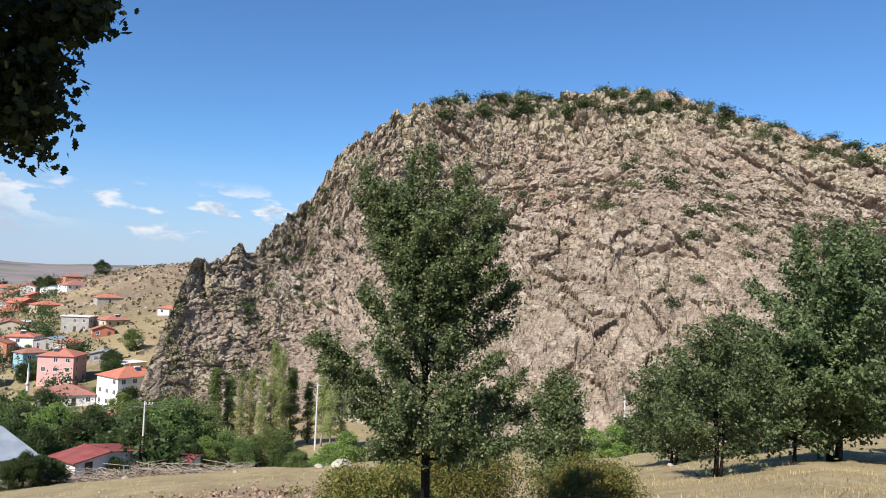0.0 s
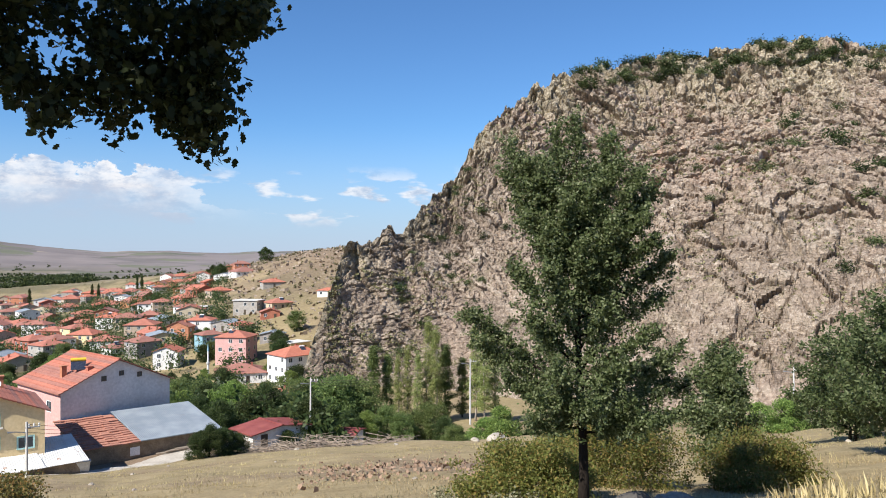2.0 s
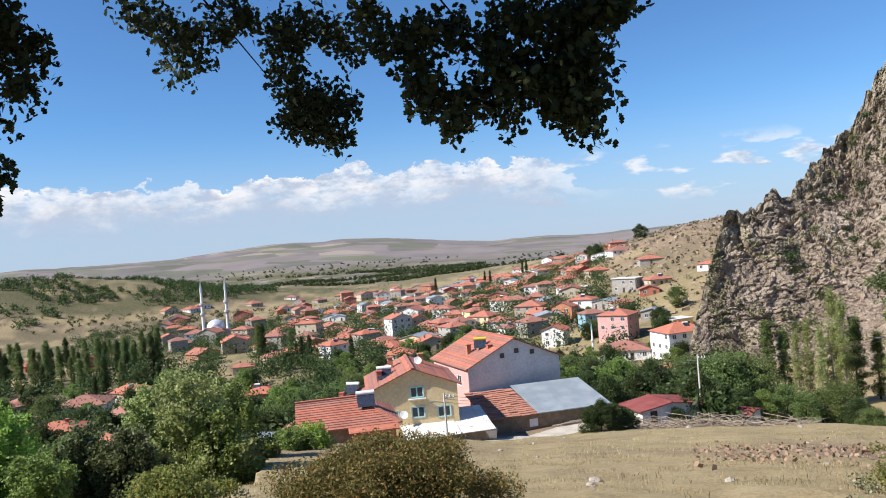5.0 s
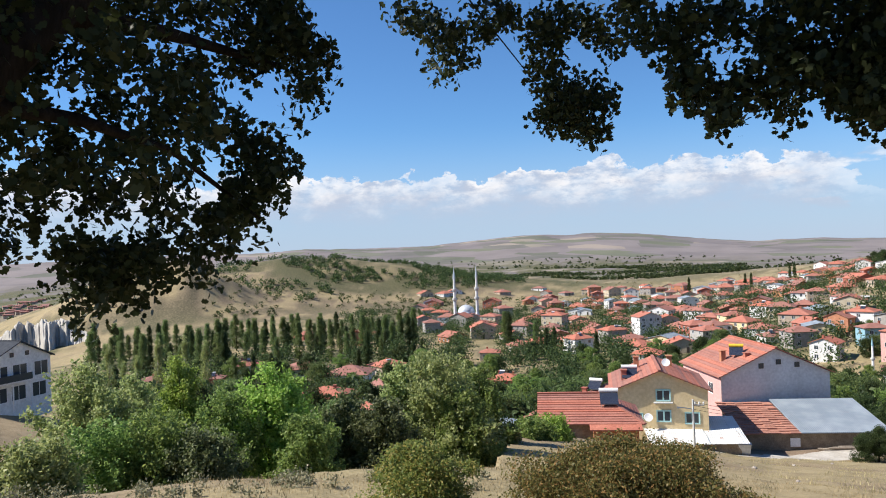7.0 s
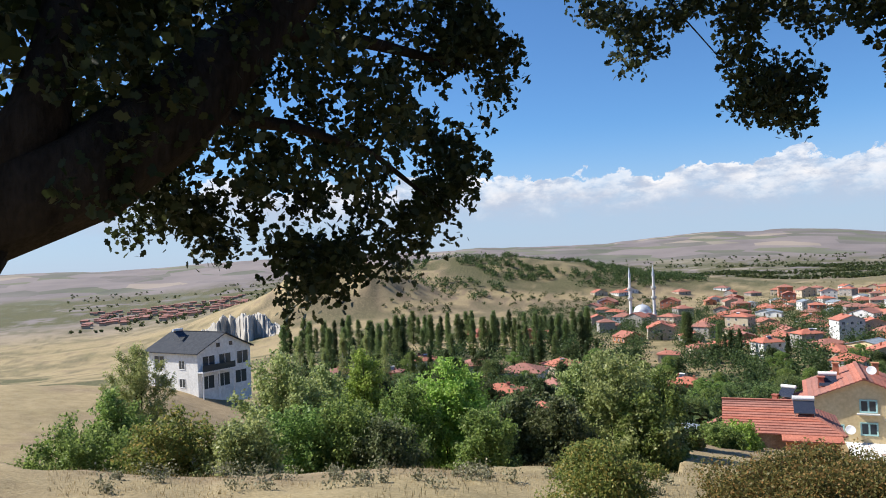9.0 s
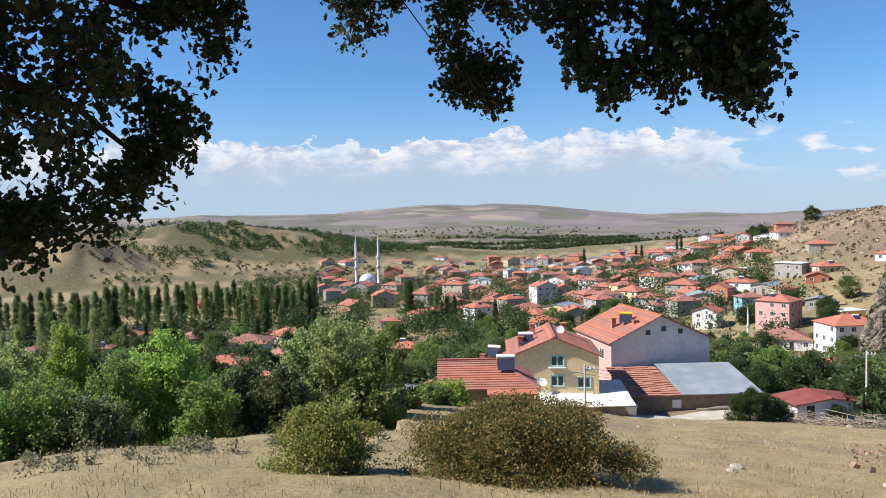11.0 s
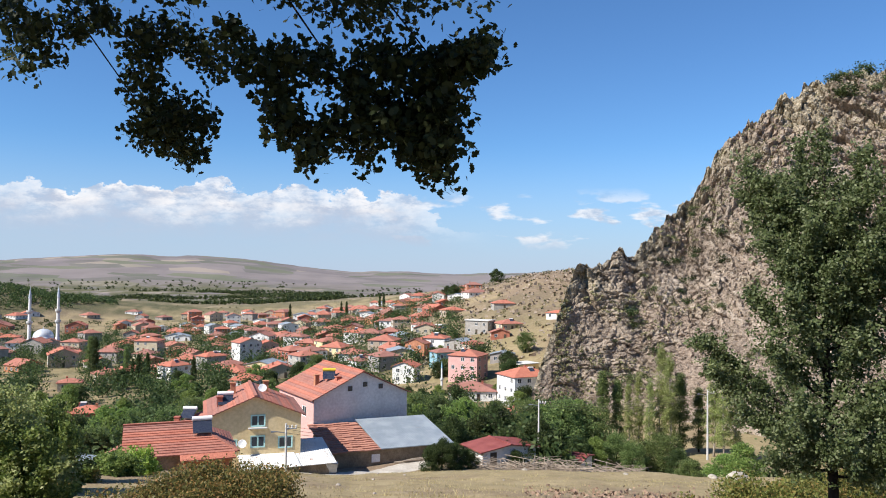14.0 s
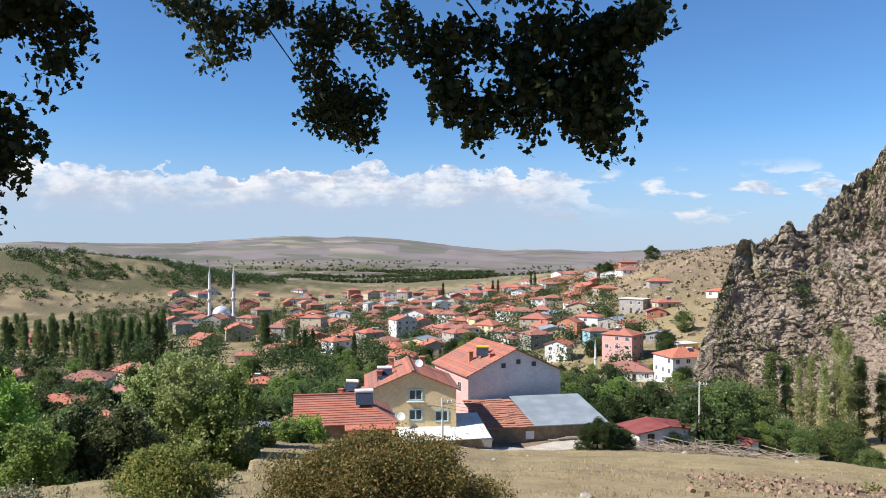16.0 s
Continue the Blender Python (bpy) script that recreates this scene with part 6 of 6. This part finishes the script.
# ------------------------------------------------------------------ power line
def power_pole(a, r, foot, tall):
    p = heading(a, r)
    root = thing("power_pole", "pale concrete power pole with insulators", "power pole", pose(p.x, p.y, foot, 0, 0, a), "power poles")
    child("post", mesh_of("post", *tubes([[((0, 0, -1), 0.10 + 0.006 * tall), ((0, 0, tall), 0.09)]], 8), CONCRETE), root)
    child("crossarm", mesh_of("crossarm", *tubes([[((-0.1, 0, tall - 0.5), 0.06), ((1.0, 0, tall - 0.5), 0.05)]], 6), STEEL), root)
    for i in range(3):
        child("insulator", mesh_of("insulator", *lathe([(0.05, 0), (0.1, 0.05), (0.06, 0.12), (0.1, 0.18), (0.03, 0.3)], 8), CONCRETE), root, pose(0.18 + 0.38 * i, 0, tall - 0.46))
    child("lamp", mesh_of("lamp", *tubes([[((0, 0, tall - 0.9), 0.04), ((-0.9, -0.3, tall - 0.7), 0.05), ((-1.4, -0.4, tall - 0.7), 0.1)]], 6), STEEL), root)
    return p + Vector((0, 0, foot + tall))


tops = [power_pole(40.1, 73, -18.2, 5.2), power_pole(21.1, 108, -25.8, 9.3), power_pole(9.0, 121, -25.5, 9.6), power_pole(-14, 118, -24, 9.0)]
tops.append(power_pole(31.5, 150, -36, 8.0))
for i, (s, e) in enumerate(((1, 2), (2, 3), (1, 4), (0, 4))):
    for k in range(3):
        line = []
        for j in range(13):
            t = j / 12
            q = tops[s].lerp(tops[e], t) - Vector((0, 0, 0.2 + 0.35 * k + 5.2 * t * (1 - t)))
            line.append((tuple(q), 0.018))
        tagged(new("power_cable", mesh_of("power_cable", *tubes([line], 4), DARK)), "thin sagging power cable between the poles", "cable", "power cables")

# rubbish bin on the lane
p = heading(36.7, 80)
bin_ = thing("rubbish_bin", "grey metal rubbish container beside the lane", "rubbish bin", pose(p.x, p.y, ground_z(p.x, p.y), 0, 0, 40))
bm = bmesh.new()
v = box(bm, -0.6, 0.6, -0.42, 0.42, 0.15, 1.1)
for q in v[:4]:
    q.co.x *= 0.8
    q.co.y *= 0.8
part("body", bm, STEEL, bin_)
bm = bmesh.new()
box(bm, -0.66, 0.66, -0.48, 0.48, 1.1, 1.18)
part("rim", bm, STEEL, bin_)
for x in (-0.4, 0.4):
    for y in (-0.25, 0.25):
        child("wheel", mesh_of("wheel", *tubes([[((x - 0.04, y, 0.09), 0.09), ((x + 0.04, y, 0.09), 0.09)]], 8), DARK), bin_)


# ------------------------------------------------------------------ trees of the valley
def stock(name, label, tall, wide, foot, prof, lumps, per, size, mat, seed, **kw):
    t = make_tree(name, label, pose(0, 0, -400), tall, wide, foot, prof, lumps, per, size, mat, seed, **kw)
    return t


kinds = [stock("village_tree", "round dark green tree in a village garden", 7, 6, 0.06, round_crown, 60, 300, 0.17, LEAF_VILLAGE, 51, lump=0.17, limbs=0, shape=LEAF_TUFT, group="garden trees of the village"),
         stock("village_tree", "leafy bright green tree in a village garden", 7.5, 5.5, 0.05, round_crown, 60, 300, 0.17, LEAF_DARK, 52, lump=0.17, limbs=0, shape=LEAF_TUFT, group="garden trees of the village"),
         stock("village_tree", "grey-green willow-like tree in a village garden", 6.5, 6, 0.05, round_crown, 60, 300, 0.17, LEAF_POPLAR, 53, lump=0.17, limbs=0, shape=LEAF_TUFT, group="garden trees of the village"),
         stock("village_tree", "low dark fruit tree in a village garden", 5.5, 5.5, 0.04, bush_crown, 55, 300, 0.17, LEAF_VILLAGE, 54, lump=0.18, limbs=0, shape=LEAF_TUFT, group="garden trees of the village")]
poplars = [stock("poplar_tree", "tall slim green poplar in a row", 16, 3.2, 0.05, column_crown, 130, 130, 0.2, LEAF_POPLAR, 55, lump=0.28, limbs=0, girth=0.012, shape=LEAF_TUFT, group="poplars"),
           stock("poplar_tree", "slim dark green poplar in a row", 14, 2.6, 0.04, column_crown, 130, 130, 0.2, LEAF_VILLAGE, 56, lump=0.3, limbs=0, girth=0.012, shape=LEAF_TUFT, group="poplars"),
           stock("poplar_tree", "thin pale poplar with sparse leaves", 17, 2.6, 0.12, column_crown, 120, 110, 0.16, LEAF_WILLOW, 57, lump=0.26, limbs=12, girth=0.010, bark=PALE_BARK, shape=LEAF_TUFT, group="poplars")]
rng = np.random.default_rng(8)


def free(x, y, gap):
    return all((x - hx) ** 2 + (y - hy) ** 2 > (w * 0.5 + gap) ** 2 for hx, hy, w in taken)


used, far_gardens = [], []
# gardens among the houses
n = 0
while n < 1200:
    a, r = rng.uniform(17, 82), 105 + 520 * rng.uniform(0, 1) ** 1.3
    if (a < 27 and r > 290) or (r < 125 and 26 < a < 50) or (a > 66 and r > 330) or (a < 22 and r > 200):
        continue
    p = heading(a, r)
    if free(p.x, p.y, 1.4):
        if r > 290 or len(used) > 258:
            far_gardens.append((p.x, p.y, rng.uniform(5.0, 9.5)))
        else:
            used.append(put_copy(kinds[int(rng.integers(4))], p.x, p.y, rng.uniform(0, 360), rng.uniform(0.6, 1.25) * (0.85 if r > 330 else 1.05)))
        n += 1
# trees round the foot of the field and the rock: direction, distance, kind, scale
for a, r, k, s in ((27.5, 112, 0, 0.9), (29.3, 118, 3, 1.0), (25.5, 118, 0, 1.1), (26.8, 130, 1, 1.2), (24.6, 128, 0, 1.2), (28.5, 135, 0, 1.2), (22.8, 104, 3, 0.55), (21.9, 108, 3, 0.6), (19.3, 128, 2, 1.5), (17.6, 132, 2, 1.45),
                   (18.4, 118, 0, 0.85), (16.9, 120, 1, 0.8), (15.4, 124, 2, 0.9), (14.2, 122, 2, 0.8), (13.2, 128, 0, 0.7), (12.0, 126, 2, 1.0), (11.0, 122, 0, 0.7), (10.2, 116, 2, 0.7), (7.8, 112, 1, 0.9), (6.6, 108, 1, 1.05), (6.0, 112, 1, 0.8),
                   (4.6, 110, 0, 0.7), (3.2, 112, 0, 0.75), (1.8, 110, 0, 0.8), (0.4, 112, 1, 0.8), (-1.2, 108, 0, 0.75), (-2.6, 110, 3, 0.8), (-3.8, 112, 1, 0.7), (-11.8, 92, 1, 0.8), (-13.4, 90, 1, 0.8), (-15.4, 92, 0, 1.1), (-9, 130, 0, 0.9),
                   (28.4, 84, 0, 0.5), (27.4, 85, 3, 0.5), (29.2, 83, 3, 0.42), (26.4, 86, 3, 0.38), (24.4, 560, 0, 1.6), (27.6, 520, 0, 1.3), (28.2, 540, 0, 1.3)):
    p = heading(a, r)
    put_copy(kinds[k], p.x, p.y, rng.uniform(0, 360), s)
for a, r, k, s in ((16.4, 150, 0, 0.95), (15.3, 152, 0, 0.85), (12.2, 158, 2, 1.25), (11.6, 156, 2, 1.15), (10.9, 160, 0, 1.0), (13.0, 150, 2, 0.85), (13.8, 154, 2, 0.9), (14.5, 150, 2, 0.8), (8.6, 158, 2, 1.2), (7.9, 156, 2, 1.15), (7.2, 160, 2, 1.1), (9.6, 162, 0, 0.8)):
    p = heading(a, r)
    put_copy(poplars[k], p.x, p.y, rng.uniform(0, 360), s)
# rows of poplars across the valley
for i in range(112):
    a = 60.0 + 23.5 * (i / 112) + rng.uniform(-0.25, 0.25)
    r = 335 + 45 * rng.uniform(-1, 1) + (30 if i % 3 else -40)
    p = heading(a, r)
    if free(p.x, p.y, 1.5):
        put_copy(poplars[0 if rng.uniform() < 0.65 else 1], p.x, p.y, rng.uniform(0, 360), rng.uniform(0.65, 1.15), flat=1.1)
for a, r, k, s in ((53.3, 330, 1, 1.15), (53.6, 334, 0, 1.0), (50.5, 300, 1, 0.8), (50.9, 298, 1, 0.7), (49.9, 304, 1, 0.8), (51.3, 310, 0, 0.8), (46.8, 290, 1, 0.7), (76, 190, 2, 1.1), (77.4, 195, 2, 1.2), (78.4, 205, 2, 1.0), (79.2, 192, 2, 1.15), (80.6, 215, 2, 1.0),
                   (82.4, 210, 2, 1.2), (83.4, 220, 0, 0.8), (81.5, 200, 2, 0.9), (85, 230, 1, 0.8), (35.8, 680, 1, 0.9), (36.2, 684, 1, 0.9), (40, 690, 1, 1.0), (33, 700, 1, 1.0), (33.3, 702, 1, 0.9)):
    p = heading(a, r)
    put_copy(poplars[k], p.x, p.y, rng.uniform(0, 360), s)
for t in kinds + poplars:
    for o in list(t.children_recursive) + [t]:
        bpy.data.objects.remove(o)


# ------------------------------------------------------------------ far woods, shrubs of the rock, grass: what nobody could count
def far_wood(name, label, spots, size, mat, seed, per=26, shape=LEAF_TUFT):
    rng = np.random.default_rng(seed)
    pts = []
    for x, y, s in spots:
        z = ground_z(x, y)
        pts.append(rng.normal(size=(per, 3)) * np.array([s * 0.26, s * 0.26, s * 0.22]) + np.array([x, y, z + s * 0.45]))
    tagged(new(name, leaves(name, np.concatenate(pts), size, shape, mat, rng)), label, "woods", "", "stuff")


far_wood("garden_wood", "dark green garden trees between the far houses", far_gardens, 0.85, LEAF_VILLAGE, 60, 200, LEAF_QUAD)
spots = []
while len(spots) < 900:
    x, y = rng.normal(-800, 130), rng.normal(430, 170)
    a = math.degrees(math.atan2(-x, y))
    if 50 < a < 75 and ground_z(x, y) > -40 and fbm(np.array([x / 70]), np.array([y / 70]), np.array([0.0]), 2, 66)[0] > -0.25:
        spots.append((x, y, rng.uniform(5, 8)))
far_wood("ridge_wood", "low dark oak wood along the ridge", spots, 1.9, LEAF_VILLAGE, 61, 44, LEAF_QUAD)
spots = []
while len(spots) < 260:
    a, r = rng.uniform(50, 76), rng.uniform(560, 760)
    p = heading(a, r)
    if fbm(np.array([p.x / 60]), np.array([p.y / 60]), np.array([0.0]), 2, 67)[0] > 0.05:
        spots.append((p.x, p.y, rng.uniform(2.5, 5)))
far_wood("slope_scrub", "scattered dark scrub on the brown slope", spots, 1.2, LEAF_VILLAGE, 62, 36, LEAF_QUAD)
spots = []
while len(spots) < 3000:
    a, r = (rng.uniform(36, 64), rng.uniform(1200, 2300)) if rng.uniform() < 0.75 else (rng.uniform(30, 98), rng.uniform(1150, 2900))
    p = heading(a, r)
    if fbm(np.array([p.x / 260]), np.array([p.y / 260]), np.array([0.0]), 2, 68)[0] > -0.12:
        spots.append((p.x, p.y, rng.uniform(4, 9)))
far_wood("plain_wood", "dark green belts of trees on the plain", spots, 4.2, LEAF_VILLAGE, 63, 20, LEAF_QUAD)
spots = [(*heading(rng.uniform(20, 50), rng.uniform(560, 1000)).xy, rng.uniform(2, 4.5)) for _ in range(110)]
spots += [(*heading(rng.uniform(13, 34), rng.uniform(270, 720)).xy, rng.uniform(0.8, 2.6)) for _ in range(420)]
far_wood("hillside_scrub", "scattered bushes on the bare hillside", spots, 0.7, LEAF_SCRUB, 64, 40, LEAF_QUAD)
# the far town
bm = bmesh.new()
for _ in range(170):
    p = heading(rng.uniform(86, 97), rng.uniform(1300, 1900))
    z, s = ground_z(p.x, p.y), rng.uniform(5, 11)
    box(bm, p.x - s, p.x + s, p.y - s * 0.7, p.y + s * 0.7, z - 3, z + 4, 0)
    box(bm, p.x - s * 1.05, p.x + s * 1.05, p.y - s * 0.75, p.y + s * 0.75, z + 4, z + 5.5, 1)
me = bpy.data.meshes.new("far_town")
bm.to_mesh(me)
bm.free()
me.materials.append(PLASTER["c"])
me.materials.append(TILES)
tagged(new("far_town", me), "red roofs of a far town on the plain", "town", "", "stuff")

# shrubs on the rock hill
shrub = [leaves("rock_shrub", np.random.default_rng(70 + i).normal(size=(420, 3)) * np.array([0.5, 0.5, 0.38]) + np.array([0, 0, 0.5]), 0.24, LEAF_QUAD, m, np.random.default_rng(80 + i)) for i, m in enumerate((LEAF_VILLAGE, LEAF_PEAR, LEAF_OAK))]
rng = np.random.default_rng(9)
spots = []
for i in range(290):
    if i < 135:
        spots.append((rng.uniform(-31, 1), rng.uniform(0.92, 1.01), rng.uniform(2.6, 5.0)))
    else:
        a = rng.uniform(-31, 16)
        spots.append((a, rng.uniform(0.12, 0.93), rng.uniform(1.2, 3.6) * (1.25 if a < -12 else 0.75)))
sa, su = np.array([s[0] for s in spots]), np.array([s[1] for s in spots])
sx, sy, sz, _, _ = rocky(sa, su)
for i, (a, u, s) in enumerate(spots):
    ob = tagged(new("rock_shrub", shrub[i % 3]), "dark green shrub rooted in the rock", "shrub", "shrubs on the rock hill")
    ob.matrix_basis = pose(sx[i], sy[i], sz[i] - 0.2 * s, 0, 0, rng.uniform(0, 360)) @ Matrix.Diagonal((s, s, s * rng.uniform(0.6, 0.85), 1))

# scrub and dry tufts in the cracks of the rock
rng = np.random.default_rng(10)
ta, tu = rng.uniform(-31, 20, 5200), rng.uniform(0.02, 0.98, 5200)
tx, ty, tz, _, _ = rocky(ta, tu)
keep = fbm(tx / 25, ty / 25, tz / 25, 2, 141) > -0.15
base = np.stack([tx, ty, tz], -1)[keep]
pts = np.concatenate([base + rng.normal(size=base.shape) * np.array([0.45, 0.45, 0.25]) + np.array([0, 0, 0.25]) for _ in range(7)])
tagged(new("rock_scrub", leaves("rock_scrub", pts, 0.62, LEAF_TUFT, LEAF_SCRUB, rng)), "grey-green and dry scrub in the cracks of the rock", "scrub", "", "stuff")


# ------------------------------------------------------------------ small things of the slope
def stone_mesh(seed, flat=0.6):
    bm = bmesh.new()
    bmesh.ops.create_icosphere(bm, subdivisions=3, radius=0.5)
    for v in bm.verts:
        n = noise.noise(v.co * 2.1 + Vector((seed * 7.3, 0, 0))) * 0.28 + noise.cell(v.co * 2.6 + Vector((0, seed * 3.1, 0))) * 0.14
        v.co *= 1 + n
        v.co.z *= flat
    me = bpy.data.meshes.new("stone")
    bm.to_mesh(me)
    bm.free()
    me.materials.append(STONE)
    return me


STONES = [stone_mesh(i) for i in range(5)]


def stone(name, label, a, r, size, k, group="", mat=None, sink=0.0):
    p = heading(a, r)
    ob = tagged(new(name, STONES[k % 5]), label, "stone" if name != "boulder" else "boulder", group)
    ob.matrix_basis = pose(p.x, p.y, ground_z(p.x, p.y) + 0.08 * size - sink, 0, 0, 57 * k) @ Matrix.Scale(size, 4)
    if mat:
        ob.data = STONES[k % 5].copy()
        ob.data.materials[0] = mat


stone("boulder", "large dark boulder in the shade beside the trunk", -3.2, 13.8, 1.5, 1, mat=SHADED_STONE, sink=0.24)
stone("boulder", "pale reddish boulder beside the dark one", -6.2, 15.0, 0.9, 3)
stone("boulder", "flat pale boulder at the brink of the field", 7.0, 84, 2.2, 2)
stone("boulder", "rounded grey boulder in the dry field", 8.6, 86, 1.0, 4)
for i in range(34):
    a, r = rng.uniform(-24, 40), rng.uniform(17, 82)
    stone("field_stone", "small pale stone in the dry grass", a, r, float(rng.uniform(0.1, 0.3) * (1 + r / 110)), i, "stones in the dry field")
# band of loose rubble across the field
rng2 = np.random.default_rng(12)
rub = []
for i in range(1700):
    a = rng2.uniform(-1, 22)
    r = 33 + (20 - a) * 0.25 + rng2.normal() * 4.5
    p = heading(a, r)
    rub.append((p.x, p.y, ground_z(p.x, p.y) + 0.03))
ROUND = np.array([(-0.5, -0.4, 0), (0.5, -0.45, 0.1), (0.6, 0.3, 0), (0.1, 0.55, 0.25), (-0.55, 0.35, 0.1)])
tagged(new("rubble", leaves("rubble", np.array(rub), 0.11, ROUND, RUBBLE, rng2, spread=0.6)), "loose reddish rubble across the dry field", "rubble", "", "stuff")

# brushwood heap along the foot of the field
strands = []
for i in range(420):
    a = rng2.uniform(13.5, 29)
    r = 97 + rng2.normal() * 1.6 - 0.25 * max(0, a - 24) * 4
    p = heading(a, r)
    z = ground_z(p.x, p.y) + abs(rng2.normal()) * 0.55
    dx, dy, dz = rng2.normal(size=3) * np.array([1.5, 1.5, 0.35])
    strands.append([((p.x - dx, p.y - dy, z - dz), 0.045), ((p.x, p.y, z + 0.12), 0.035), ((p.x + dx, p.y + dy, z + dz), 0.015)])
tagged(new("brushwood", mesh_of("brushwood", *tubes(strands, 4), DRYWOOD)), "long heap of dry grey brushwood along the field edge", "brushwood", "", "stuff")

# dry grass
blade = np.array([(-0.05, 0, 0), (0.05, 0, 0), (0.02, 0.6, 0.06), (0, 1, 0.18)])


def grass(name, label, count, a0, a1, r0, r1, tall, mat, seed, patch=0.0):
    rng = np.random.default_rng(seed)
    a = rng.uniform(a0, a1, count)
    r = np.sqrt(rng.uniform(r0 ** 2, r1 ** 2, count))
    x, y = -np.sin(np.radians(a)) * r, np.cos(np.radians(a)) * r
    ok = fbm(x / 1.7, y / 1.7, x * 0, 3, seed) > patch
    x, y, n = x[ok], y[ok], int(ok.sum())
    z = np.array([ground_z(p, q) for p, q in zip(x, y)])
    h = tall * rng.uniform(0.4, 1.3, n)
    turn, tilt = rng.uniform(0, 6.28, n), rng.uniform(-0.5, 0.5, n)
    bx = blade[:, 0][None] * h[:, None] * 0.9
    up = blade[:, 1][None] * h[:, None]
    fw = blade[:, 2][None] * h[:, None] * 1.6 + up * np.sin(tilt)[:, None]
    c, s = np.cos(turn)[:, None], np.sin(turn)[:, None]
    pts = np.stack([x[:, None] + bx * c - fw * s, y[:, None] + bx * s + fw * c, z[:, None] + up * np.cos(tilt)[:, None] - 0.02], -1)
    me = bpy.data.meshes.new(name)
    me.vertices.add(n * 4)
    me.vertices.foreach_set("co", pts.ravel())
    me.loops.add(n * 4)
    me.loops.foreach_set("vertex_index", np.arange(n * 4, dtype=np.int32))
    me.polygons.add(n)
    me.polygons.foreach_set("loop_start", np.arange(0, n * 4, 4, dtype=np.int32))
    me.update(calc_edges=True)
    me.materials.append(mat)
    tagged(new(name, me), label, "grass", "", "stuff")


grass("dry_grass", "short dry straw-coloured grass on the slope", 60000, -34, 100, 7, 30, 0.11, STRAW_LEAF, 151, -0.05)
grass("field_grass", "sparse dry grass over the open field", 50000, -30, 46, 28, 80, 0.16, STRAW_LEAF, 152, 0.1)
grass("tall_grass", "tall dry grass stalks at the edge of the slope", 2000, -34, -12, 10, 17, 0.36, STRAW_LEAF, 153, 0.1)
grass("weed_grass", "low grey-green weeds in the dry grass", 15000, -30, 98, 8, 40, 0.16, LEAF_SCRUB, 154, 0.45)
# pale thistles
spots = []
for i in range(60):
    a = rng2.uniform(55, 97) if i < 44 else rng2.uniform(4, 12)
    r = rng2.uniform(14.5, 19.5) if i < 44 else rng2.uniform(14, 18)
    p = heading(a, r)
    k = float(rng2.uniform(0.5, 1.3))
    spots.append(rng2.normal(size=(120, 3)) * np.array([0.12, 0.12, 0.1]) * k + np.array([p.x, p.y, ground_z(p.x, p.y) + 0.13 * k]))
tagged(new("thistles", leaves("thistles", np.concatenate(spots), 0.07, LEAF_QUAD, LEAF_PALE, rng2)), "pale grey-green thistle clumps in the dry grass", "thistles", "", "stuff")

# outcrops and loose rocks on the bare hillside behind the village
rocks = []
for i in range(3600):
    a, r = rng2.uniform(11, 33), rng2.uniform(270, 800)
    p = heading(a, r)
    if free(p.x, p.y, 1.0):
        rocks.append((p.x, p.y, ground_z(p.x, p.y)))
rocks = np.array(rocks)
tagged(new("hillside_rocks", leaves("hillside_rocks", np.concatenate([rocks, rocks + rng2.normal(size=rocks.shape) * np.array([0.8, 0.8, 0.3])]), 1.1, ROUND, HILL_STONE, rng2, spread=0.7)), "loose brown rocks on the bare hillside", "rocks", "", "stuff")
